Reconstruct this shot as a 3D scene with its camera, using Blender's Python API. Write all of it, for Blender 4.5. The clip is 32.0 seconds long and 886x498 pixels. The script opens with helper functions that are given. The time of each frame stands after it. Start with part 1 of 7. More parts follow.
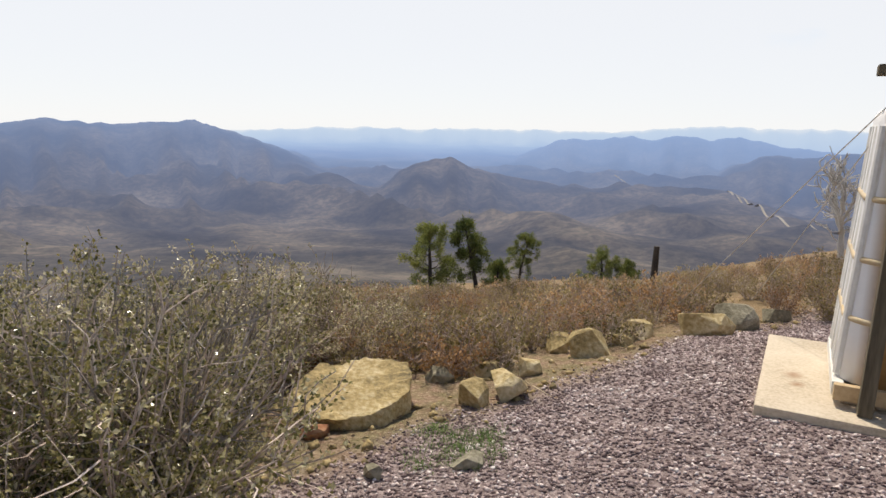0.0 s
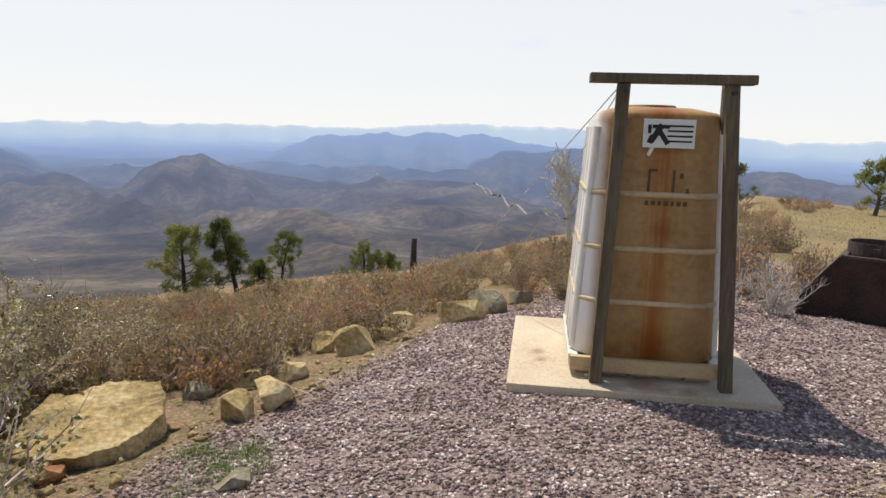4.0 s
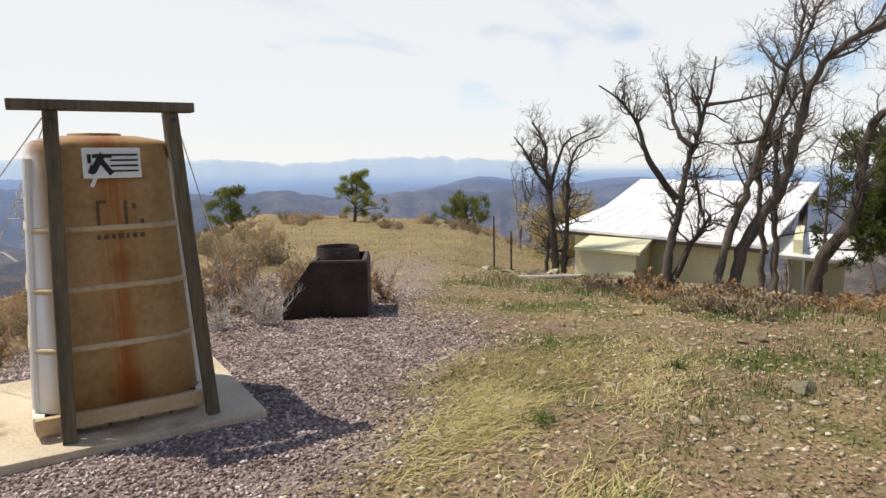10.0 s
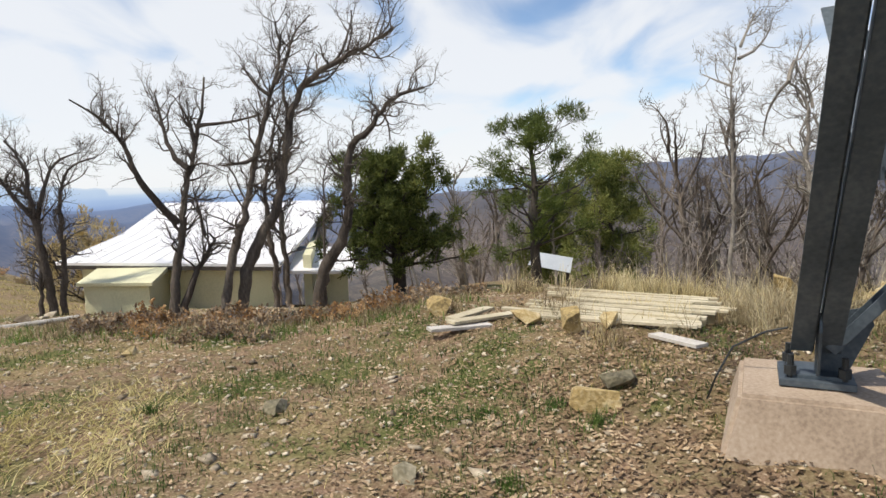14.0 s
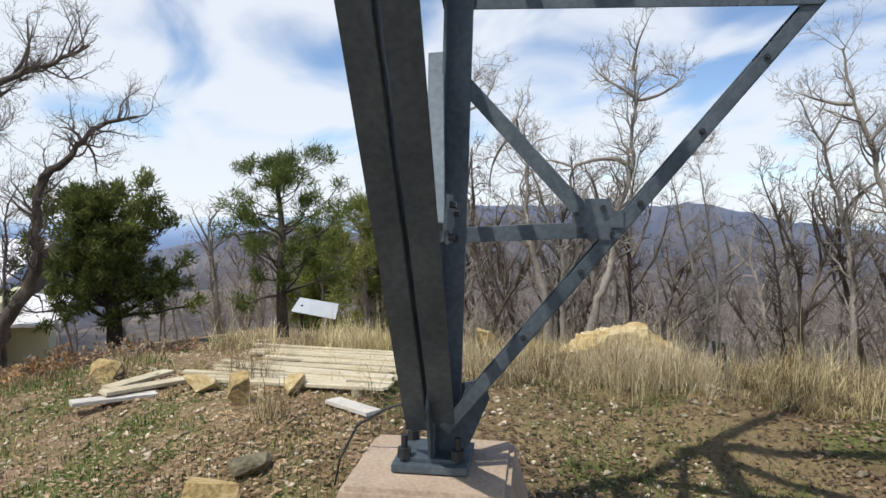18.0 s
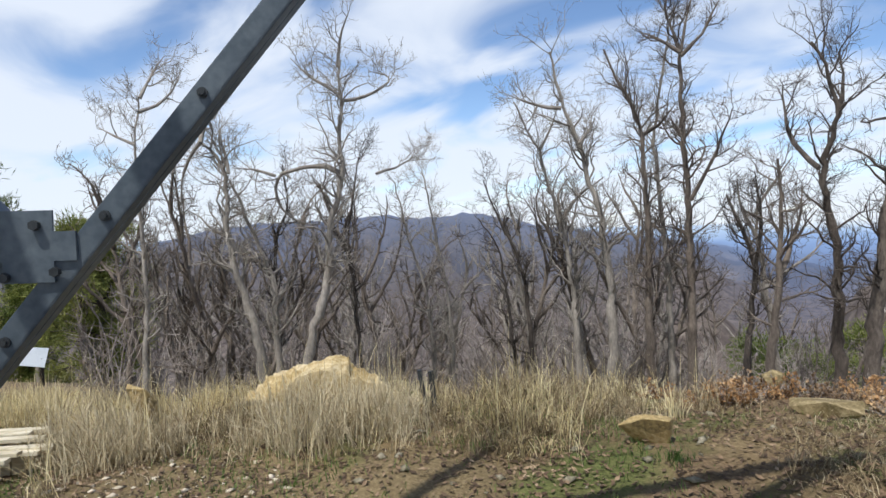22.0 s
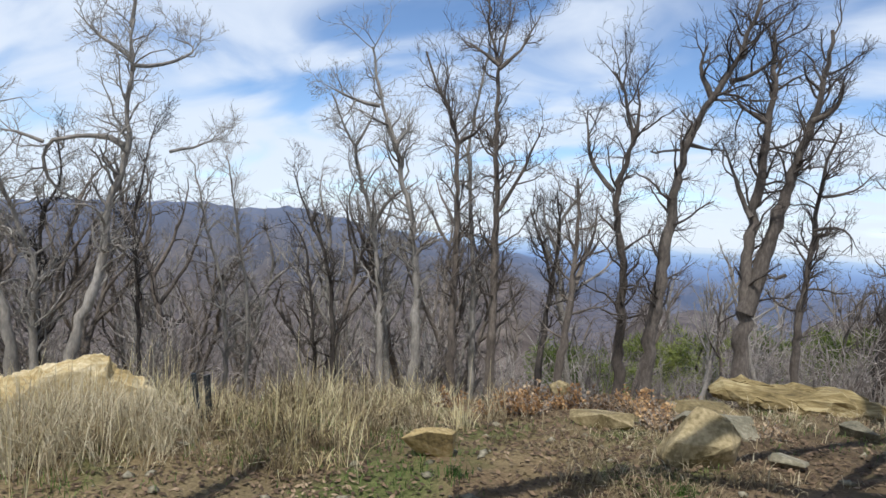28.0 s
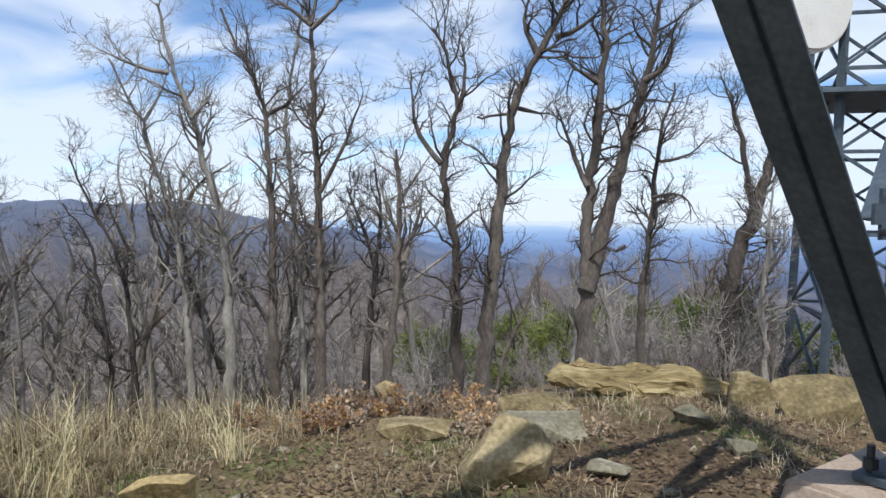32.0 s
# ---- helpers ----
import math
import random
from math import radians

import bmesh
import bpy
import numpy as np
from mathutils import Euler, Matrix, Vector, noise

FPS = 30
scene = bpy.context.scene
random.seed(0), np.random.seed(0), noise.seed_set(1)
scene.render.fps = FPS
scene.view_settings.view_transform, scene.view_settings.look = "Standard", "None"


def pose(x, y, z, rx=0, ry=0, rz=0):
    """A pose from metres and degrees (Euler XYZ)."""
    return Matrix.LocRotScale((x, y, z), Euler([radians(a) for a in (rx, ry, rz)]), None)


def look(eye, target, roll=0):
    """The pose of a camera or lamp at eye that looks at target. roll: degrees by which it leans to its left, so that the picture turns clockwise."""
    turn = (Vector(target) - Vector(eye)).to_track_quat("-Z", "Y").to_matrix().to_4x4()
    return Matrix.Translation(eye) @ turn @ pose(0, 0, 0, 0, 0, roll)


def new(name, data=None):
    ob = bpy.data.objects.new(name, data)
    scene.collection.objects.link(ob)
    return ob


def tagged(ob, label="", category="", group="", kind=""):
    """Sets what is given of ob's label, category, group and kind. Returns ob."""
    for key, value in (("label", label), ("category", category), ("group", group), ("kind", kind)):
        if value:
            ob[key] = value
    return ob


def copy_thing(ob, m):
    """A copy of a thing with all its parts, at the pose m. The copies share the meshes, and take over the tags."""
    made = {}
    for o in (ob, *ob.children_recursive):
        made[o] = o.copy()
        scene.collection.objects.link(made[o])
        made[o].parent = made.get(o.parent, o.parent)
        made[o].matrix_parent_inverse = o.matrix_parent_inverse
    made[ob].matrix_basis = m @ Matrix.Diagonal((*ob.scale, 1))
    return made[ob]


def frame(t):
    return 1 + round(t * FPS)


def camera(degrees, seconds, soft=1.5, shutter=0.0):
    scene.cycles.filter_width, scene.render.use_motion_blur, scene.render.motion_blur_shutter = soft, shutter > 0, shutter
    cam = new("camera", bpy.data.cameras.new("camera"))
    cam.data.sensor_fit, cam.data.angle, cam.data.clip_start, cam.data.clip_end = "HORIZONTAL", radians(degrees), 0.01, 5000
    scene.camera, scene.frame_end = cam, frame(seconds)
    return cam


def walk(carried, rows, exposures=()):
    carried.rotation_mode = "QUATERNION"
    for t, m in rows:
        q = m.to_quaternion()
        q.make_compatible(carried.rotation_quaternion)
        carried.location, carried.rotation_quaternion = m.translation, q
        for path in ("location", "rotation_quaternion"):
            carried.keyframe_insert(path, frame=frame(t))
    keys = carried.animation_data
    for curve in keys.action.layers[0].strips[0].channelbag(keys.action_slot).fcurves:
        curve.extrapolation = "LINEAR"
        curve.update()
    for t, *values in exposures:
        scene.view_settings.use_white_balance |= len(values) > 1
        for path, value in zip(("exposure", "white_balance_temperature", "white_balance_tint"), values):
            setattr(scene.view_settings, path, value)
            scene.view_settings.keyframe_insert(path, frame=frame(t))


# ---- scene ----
cam = camera(66.4, 32.0)
PATH = [
    (0, (-0.001, 0.007, 1.573), (-0.003, 1.974, 1.211), 1.24),
    (0.5, (-0.006, 0.011, 1.572), (0.035, 1.978, 1.208), 1.90),
    (1, (-0.011, 0.022, 1.579), (0.080, 1.986, 1.213), 2.29),
    (1.5, (-0.008, 0.037, 1.580), (0.190, 1.994, 1.216), 2.78),
    (2, (-0.002, 0.057, 1.577), (0.379, 1.986, 1.212), 2.97),
    (2.5, (-0.001, 0.061, 1.576), (0.461, 1.971, 1.203), 2.50),
    (3, (0.006, 0.060, 1.586), (0.559, 1.947, 1.218), 2.01),
    (3.5, (0.018, 0.063, 1.586), (0.653, 1.924, 1.221), 1.80),
    (5.5, (0.039, 0.040, 1.596), (0.794, 1.864, 1.275), 0.91),
    (6, (0.079, 0.021, 1.596), (0.915, 1.811, 1.285), 0.05),
    (6.5, (0.128, -0.007, 1.593), (1.101, 1.712, 1.280), -0.19),
    (7, (0.209, -0.035, 1.586), (1.307, 1.607, 1.273), 0.17),
    (7.5, (0.256, -0.055, 1.582), (1.440, 1.527, 1.269), -0.34),
    (8, (0.263, -0.058, 1.589), (1.628, 1.371, 1.277), -1.11),
    (8.5, (0.269, -0.068, 1.592), (1.749, 1.240, 1.284), -1.60),
    (9, (0.282, -0.079, 1.601), (1.863, 1.108, 1.304), -1.24),
    (9.5, (0.286, -0.096, 1.599), (1.930, 1.008, 1.317), -0.80),
    (10, (0.283, -0.122, 1.597), (1.993, 0.880, 1.324), -0.88),
    (10.5, (0.258, -0.124, 1.602), (1.998, 0.826, 1.336), -1.58),
    (11, (0.288, -0.161, 1.600), (2.042, 0.752, 1.300), -2.72),
    (11.5, (0.346, -0.247, 1.602), (2.159, 0.541, 1.294), -2.83),
    (12, (0.419, -0.346, 1.603), (2.308, 0.215, 1.261), -1.94),
    (12.5, (0.488, -0.409, 1.581), (2.413, -0.023, 1.196), -1.07),
    (13, (0.606, -0.447, 1.586), (2.581, -0.355, 1.281), -2.64),
    (13.5, (0.716, -0.521, 1.584), (2.696, -0.610, 1.313), -1.69),
    (14, (0.792, -0.664, 1.577), (2.767, -0.880, 1.341), -1.55),
    (14.5, (0.844, -0.801, 1.608), (2.820, -1.024, 1.396), -1.77),
    (16.5, (0.845, -1.260, 1.566), (2.838, -1.310, 1.406), 2.79),
    (17, (0.904, -1.423, 1.566), (2.863, -1.794, 1.402), 1.57),
    (17.5, (1.018, -1.588, 1.581), (2.924, -2.178, 1.448), 1.51),
    (18, (1.117, -1.738, 1.608), (2.953, -2.524, 1.490), 0.59),
    (18.5, (1.190, -1.904, 1.603), (2.998, -2.749, 1.481), -0.53),
    (19, (1.252, -2.099, 1.593), (3.002, -3.061, 1.475), -1.22),
    (19.5, (1.341, -2.288, 1.576), (3.035, -3.333, 1.384), -0.70),
    (20, (1.421, -2.464, 1.593), (3.003, -3.674, 1.412), -2.13),
    (20.5, (1.465, -2.648, 1.584), (3.064, -3.845, 1.471), -1.15),
    (21, (1.482, -2.829, 1.593), (3.084, -4.023, 1.497), -0.55),
    (21.5, (1.546, -2.980, 1.605), (3.132, -4.193, 1.504), -1.86),
    (22, (1.627, -3.130, 1.603), (3.132, -4.445, 1.523), -1.70),
    (22.5, (1.688, -3.283, 1.581), (3.254, -4.526, 1.518), -0.76),
    (23, (1.701, -3.413, 1.587), (3.353, -4.540, 1.561), 0.01),
    (23.5, (1.713, -3.458, 1.580), (3.399, -4.534, 1.574), 0.19),
    (24, (1.762, -3.458, 1.592), (3.453, -4.523, 1.660), 0.03),
    (24.5, (1.787, -3.467, 1.588), (3.465, -4.554, 1.631), -0.55),
    (25, (1.795, -3.481, 1.591), (3.442, -4.614, 1.633), -0.48),
    (25.5, (1.790, -3.482, 1.591), (3.366, -4.713, 1.650), -0.11),
    (26, (1.787, -3.481, 1.601), (3.256, -4.837, 1.656), -0.15),
    (26.5, (1.778, -3.480, 1.598), (3.134, -4.950, 1.622), -0.04),
    (28.5, (1.681, -3.530, 1.590), (2.748, -5.217, 1.468), 3.37),
    (29, (1.724, -3.658, 1.581), (2.756, -5.359, 1.386), 2.32),
    (29.5, (1.760, -3.797, 1.589), (2.742, -5.534, 1.456), 1.06),
    (30, (1.742, -3.972, 1.599), (2.702, -5.724, 1.500), 0.43),
    (30.5, (1.704, -4.141, 1.599), (2.679, -5.887, 1.545), 1.68),
    (31, (1.698, -4.325, 1.595), (2.614, -6.099, 1.470), 0.83),
    (31.5, (1.653, -4.504, 1.590), (2.523, -6.299, 1.452), -0.19),
    (32, (1.511, -4.691, 1.575), (2.347, -6.504, 1.463), 0.33),
]
walk(cam, [(t, look(eye, target, roll)) for t, eye, target, roll in PATH], exposures=[(0, 0.0, 6850, 11), (9, 0.0, 6950, 10), (13, 0.0, 6750, 10), (17, 0.0, 6450, 10), (20, 0.0, 6150, 10), (23, -0.02, 6080, 10), (25, -0.13, 6000, 9), (26, -0.13, 6000, 9), (29, -0.02, 5880, 9), (32, 0.0, 5800, 9)])

# ---- world and sun ----
SUN_AZ, SUN_EL = radians(-18), radians(61)      # azimuth clockwise from +y
world = bpy.data.worlds.new("world")
scene.world = world
world.use_nodes = True
wn, wl = world.node_tree.nodes, world.node_tree.links
wn.clear()
sky = wn.new("ShaderNodeTexSky")
sky.sky_type, sky.sun_disc = "NISHITA", False
sky.sun_elevation, sky.sun_rotation = SUN_EL, SUN_AZ
sky.altitude, sky.dust_density, sky.ozone_density = 2200, 0.3, 2.0
bg_sky = wn.new("ShaderNodeBackground")
bg_sky.inputs["Strength"].default_value = 0.15
wl.new(sky.outputs[0], bg_sky.inputs["Color"])
tc = wn.new("ShaderNodeTexCoord")
sep = wn.new("ShaderNodeSeparateXYZ")
wl.new(tc.outputs["Generated"], sep.inputs[0])


def wmath(op, a, b=None, c=None):
    n = wn.new("ShaderNodeMath")
    n.operation = op
    for i, v in enumerate((a, b, c)):
        if v is None:
            continue
        if isinstance(v, (int, float)):
            n.inputs[i].default_value = v
        else:
            wl.new(v, n.inputs[i])
    return n.outputs[0]


up = wmath("ADD", wmath("MAXIMUM", sep.outputs[2], 0.0), 0.22)
comb = wn.new("ShaderNodeCombineXYZ")
wl.new(wmath("DIVIDE", sep.outputs[0], up), comb.inputs[0])
wl.new(wmath("DIVIDE", sep.outputs[1], up), comb.inputs[1])
cloud = wn.new("ShaderNodeTexNoise")
cloud.inputs["Scale"].default_value = 1.1
cloud.inputs["Detail"].default_value = 6
cloud.inputs["Roughness"].default_value = 0.46
cloud.inputs["Distortion"].default_value = 0.5
stretch = wn.new("ShaderNodeMapping")
stretch.inputs["Scale"].default_value = (1.3, 2.1, 1.0)
stretch.inputs["Rotation"].default_value = (0, 0, 0.9)
wl.new(comb.outputs[0], stretch.inputs[0])
wl.new(stretch.outputs[0], cloud.inputs["Vector"])
# more cloud towards the sun's half of the sky
side = wmath("ADD", wmath("MULTIPLY", sep.outputs[1], 0.14), wmath("MULTIPLY", sep.outputs[0], -0.04))
# thin bright haze along the horizon
low = wmath("MULTIPLY", wmath("POWER", wmath("SUBTRACT", 1.0, wmath("MAXIMUM", sep.outputs[2], 0.0)), 9.0), 0.30)
# the cloud thins towards the zenith
thin = wn.new("ShaderNodeMapRange")
thin.inputs["From Min"].default_value, thin.inputs["From Max"].default_value, thin.inputs["To Max"].default_value = 0.38, 0.85, -0.22
wl.new(sep.outputs[2], thin.inputs["Value"])
dens = wmath("ADD", wmath("ADD", wmath("ADD", cloud.outputs["Fac"], side), low), thin.outputs[0])
ramp = wn.new("ShaderNodeMapRange")
ramp.inputs["From Min"].default_value = 0.285
ramp.inputs["From Max"].default_value = 0.56
ramp.interpolation_type = "SMOOTHSTEP"
wl.new(dens, ramp.inputs["Value"])
bg_cloud = wn.new("ShaderNodeBackground")
bg_cloud.inputs["Color"].default_value = (0.90, 0.94, 1.0, 1)
bg_cloud.inputs["Strength"].default_value = 0.97
mixw = wn.new("ShaderNodeMixShader")
wl.new(wmath("MULTIPLY", ramp.outputs[0], 0.92), mixw.inputs[0])
wl.new(bg_sky.outputs[0], mixw.inputs[1])
wl.new(bg_cloud.outputs[0], mixw.inputs[2])
wout = wn.new("ShaderNodeOutputWorld")
wl.new(mixw.outputs[0], wout.inputs[0])

sun = new("sun", bpy.data.lights.new("sun", "SUN"))
sun.data.energy, sun.data.angle, sun.data.color = 4.4, radians(0.6), (1.0, 0.94, 0.84)
sdir = Vector((math.sin(SUN_AZ) * math.cos(SUN_EL), math.cos(SUN_AZ) * math.cos(SUN_EL), math.sin(SUN_EL)))
sun.matrix_world = look(sdir * 60, (0, 0, 0))


# ---- materials ----
def material(name, stops, scale=6.0, fine=60.0, rough=0.85, metal=0.0, bump=0.3, rand=0.0, streak=None, spec=0.3, dist=0.01):
    """A surface with colour varied at two scales, and fine relief. stops: dark to light colours."""
    m = bpy.data.materials.new(name)
    m.use_nodes = True
    n, l = m.node_tree.nodes, m.node_tree.links
    b = n["Principled BSDF"]
    b.inputs["Roughness"].default_value, b.inputs["Metallic"].default_value = rough, metal
    b.inputs["Specular IOR Level"].default_value = spec
    co = n.new("ShaderNodeTexCoord")
    src = co.outputs["Object"]
    if streak:
        mp = n.new("ShaderNodeMapping")
        mp.inputs["Scale"].default_value = streak
        l.new(src, mp.inputs[0])
        src = mp.outputs[0]
    big = n.new("ShaderNodeTexNoise")
    big.inputs["Scale"].default_value, big.inputs["Detail"].default_value = scale, 5
    sm = n.new("ShaderNodeTexNoise")
    sm.inputs["Scale"].default_value, sm.inputs["Detail"].default_value = fine, 3
    l.new(src, big.inputs["Vector"]), l.new(src, sm.inputs["Vector"])
    mix = n.new("ShaderNodeMath")
    mix.operation = "MULTIPLY_ADD"
    l.new(sm.outputs["Fac"], mix.inputs[0])
    mix.inputs[1].default_value = 0.45
    sc = n.new("ShaderNodeMath")
    sc.operation = "MULTIPLY"
    l.new(big.outputs["Fac"], sc.inputs[0])
    sc.inputs[1].default_value = 0.6
    l.new(sc.outputs[0], mix.inputs[2])
    fac = mix.outputs[0]
    if rand:
        oi, gi = n.new("ShaderNodeObjectInfo"), n.new("ShaderNodeNewGeometry")
        a = n.new("ShaderNodeMath")
        a.operation = "ADD"
        l.new(oi.outputs["Random"], a.inputs[0]), l.new(gi.outputs["Random Per Island"], a.inputs[1])
        r2 = n.new("ShaderNodeMath")
        r2.operation = "MULTIPLY_ADD"
        l.new(a.outputs[0], r2.inputs[0])
        r2.inputs[1].default_value = rand
        l.new(fac, r2.inputs[2])
        r3 = n.new("ShaderNodeMath")
        r3.operation = "SUBTRACT"
        l.new(r2.outputs[0], r3.inputs[0])
        r3.inputs[1].default_value = rand
        fac = r3.outputs[0]
    cr = n.new("ShaderNodeValToRGB")
    e = cr.color_ramp.elements
    while len(e) < len(stops):
        e.new(0.5)
    for i, c in enumerate(stops):
        e[i].position = 0.28 + 0.46 * i / max(1, len(stops) - 1)
        e[i].color = (*c, 1)
    l.new(fac, cr.inputs[0]), l.new(cr.outputs[0], b.inputs["Base Color"])
    if bump:
        bp = n.new("ShaderNodeBump")
        bp.inputs["Strength"].default_value, bp.inputs["Distance"].default_value = bump, dist
        l.new(mix.outputs[0], bp.inputs["Height"]), l.new(bp.outputs[0], b.inputs["Normal"])
    return m


def leafy(m, share=0.35):
    """Lets part of the light through thin leaves and blades."""
    n, l = m.node_tree.nodes, m.node_tree.links
    b = n["Principled BSDF"]
    tr, mx = n.new("ShaderNodeBsdfTranslucent"), n.new("ShaderNodeMixShader")
    l.new(b.inputs["Base Color"].links[0].from_socket, tr.inputs["Color"])
    mx.inputs[0].default_value = share
    l.new(b.outputs[0], mx.inputs[1]), l.new(tr.outputs[0], mx.inputs[2])
    l.new(mx.outputs[0], n["Material Output"].inputs[0])


BARK = material("bark_grey", [(0.05, 0.042, 0.036), (0.14, 0.115, 0.095), (0.27, 0.23, 0.19)], 5, 45, 0.95, bump=0.8, rand=0.12, streak=(1, 1, 0.35), dist=0.02)
BARK_MID = material("bark_brown", [(0.035, 0.029, 0.025), (0.10, 0.083, 0.07), (0.21, 0.178, 0.148)], 5, 45, 0.95, bump=0.8, rand=0.12, streak=(1, 1, 0.35), dist=0.02)
BARK_PALE = material("bark_pale", [(0.11, 0.10, 0.088), (0.25, 0.225, 0.195), (0.42, 0.385, 0.34)], 5, 45, 0.95, bump=0.8, rand=0.12, streak=(1, 1, 0.35), dist=0.02)
BARK_DARK = material("bark_dark", [(0.022, 0.018, 0.016), (0.06, 0.05, 0.043), (0.13, 0.11, 0.09)], 5, 45, 0.95, bump=0.8, rand=0.1, streak=(1, 1, 0.35), dist=0.02)
SILVER = material("dead_wood_silver", [(0.3, 0.28, 0.26), (0.5, 0.47, 0.43), (0.65, 0.62, 0.58)], 5, 45, 0.9, bump=0.5, rand=0.1)
NEEDLE = material("pine_needles", [(0.045, 0.068, 0.014), (0.13, 0.168, 0.036), (0.29, 0.31, 0.085)], 1.2, 18, 0.6, bump=0, rand=0.22)
JUNIPER = material("juniper_leaf", [(0.05, 0.068, 0.018), (0.15, 0.178, 0.046), (0.34, 0.345, 0.10)], 1.5, 20, 0.7, bump=0, rand=0.22)
SHRUB = material("shrub_leaf", [(0.12, 0.10, 0.035), (0.32, 0.25, 0.10), (0.56, 0.45, 0.23)], 1.4, 14, 0.6, bump=0, rand=0.28)
SHRUB_GREEN = material("manzanita_leaf", [(0.07, 0.07, 0.022), (0.31, 0.27, 0.10), (0.80, 0.71, 0.48)], 1.4, 14, 0.24, bump=0, rand=0.34, spec=0.5)
SHRUB_BROWN = material("rust_shrub_leaf", [(0.17, 0.09, 0.04), (0.46, 0.27, 0.12), (0.72, 0.50, 0.27)], 1.4, 14, 0.7, bump=0, rand=0.28)
TWIG_PALE = material("twig_pale", [(0.17, 0.125, 0.10), (0.40, 0.31, 0.255), (0.66, 0.56, 0.48)], 6, 40, 0.95, bump=0, rand=0.2)
TWIG = material("twig_grey", [(0.12, 0.10, 0.085), (0.26, 0.225, 0.20), (0.42, 0.38, 0.34)], 6, 40, 0.95, bump=0, rand=0.15)
STRAW = material("dry_grass", [(0.27, 0.20, 0.09), (0.53, 0.43, 0.21), (0.80, 0.71, 0.44)], 1.0, 9, 0.75, bump=0, rand=0.3)
DEADGRASS = material("dead_grass", [(0.13, 0.093, 0.05), (0.34, 0.27, 0.155), (0.62, 0.54, 0.37)], 1.0, 9, 0.8, bump=0, rand=0.35)
GREEN = material("green_grass", [(0.035, 0.07, 0.012), (0.085, 0.15, 0.03), (0.17, 0.25, 0.06)], 2.0, 12, 0.65, bump=0, rand=0.3)
LITTER = material("leaf_litter", [(0.13, 0.08, 0.045), (0.30, 0.205, 0.12), (0.52, 0.40, 0.26)], 2.0, 12, 0.85, bump=0, rand=0.35)
LITTER_DARK = material("dark_leaf_litter", [(0.07, 0.045, 0.027), (0.21, 0.14, 0.083), (0.48, 0.36, 0.23)], 2.0, 12, 0.85, bump=0, rand=0.35)
for m_ in (NEEDLE, JUNIPER, STRAW, DEADGRASS, GREEN):
    leafy(m_)
for m_ in (SHRUB, SHRUB_GREEN, SHRUB_BROWN):
    leafy(m_, 0.3)
PEBBLE = material("purple_gravel", [(0.145, 0.10, 0.094), (0.50, 0.39, 0.36), (0.92, 0.84, 0.78)], 3.0, 30, 0.85, bump=0.2, rand=0.5)
STONE_Y = material("yellow_lichen_stone", [(0.08, 0.066, 0.04), (0.40, 0.295, 0.13), (0.68, 0.58, 0.38)], 3.0, 32, 0.9, bump=0.9, rand=0.1, dist=0.03)
STONE_G = material("grey_green_stone", [(0.07, 0.062, 0.04), (0.22, 0.195, 0.13), (0.42, 0.375, 0.275)], 3.2, 32, 0.9, bump=0.9, rand=0.1, dist=0.03)
STONE_T = material("pale_tan_stone", [(0.16, 0.125, 0.085), (0.40, 0.335, 0.245), (0.66, 0.58, 0.45)], 3.0, 30, 0.92, bump=0.6, rand=0.3)
STRAW_GREEN = material("yellow_straw", [(0.17, 0.145, 0.045), (0.42, 0.355, 0.13), (0.68, 0.595, 0.30)], 1.0, 9, 0.75, bump=0, rand=0.35)
STONE_M = material("mossy_brown_stone", [(0.055, 0.043, 0.024), (0.20, 0.155, 0.075), (0.48, 0.385, 0.22)], 3.0, 30, 0.92, bump=0.9, rand=0.1, dist=0.03)
STONE_R = material("rusty_red_stone", [(0.13, 0.05, 0.03), (0.3, 0.13, 0.06), (0.42, 0.25, 0.14)], 3.0, 28, 0.9, bump=0.9, rand=0.1, dist=0.03)
STEEL = material("galvanised_steel", [(0.048, 0.065, 0.08), (0.085, 0.108, 0.13), (0.14, 0.168, 0.19)], 3.5, 40, 0.55, metal=0.35, bump=0.08, spec=0.4)
BOLT = material("bolt_steel", [(0.03, 0.034, 0.036), (0.07, 0.076, 0.08)], 20, 90, 0.5, metal=0.6, bump=0.1)
CONCRETE = material("weathered_concrete", [(0.20, 0.15, 0.11), (0.38, 0.295, 0.22), (0.50, 0.41, 0.325)], 2.2, 50, 0.92, bump=0.25)
PADMAT = material("pale_concrete", [(0.34, 0.27, 0.19), (0.55, 0.46, 0.34), (0.66, 0.58, 0.46)], 2.2, 50, 0.92, bump=0.25)
TIMBER = material("treated_timber", [(0.05, 0.04, 0.026), (0.125, 0.1, 0.065), (0.2, 0.165, 0.115)], 7, 60, 0.85, bump=0.5, streak=(1, 1, 0.1))
PLANK = material("bleached_planks", [(0.3, 0.25, 0.17), (0.5, 0.44, 0.31), (0.66, 0.6, 0.46)], 5, 40, 0.85, bump=0.4, rand=0.15, streak=(1, 0.15, 1))
ROOF = material("white_metal_roof", [(0.74, 0.74, 0.76), (0.82, 0.82, 0.84)], 1.2, 12, 0.45, bump=0.05)
SIDING = material("cream_green_paint", [(0.52, 0.51, 0.33), (0.64, 0.62, 0.42), (0.70, 0.68, 0.48)], 1.4, 30, 0.8, bump=0.12)
DARKTRIM = material("dark_trim", [(0.03, 0.025, 0.02), (0.07, 0.06, 0.05)], 6, 40, 0.8, bump=0.1)
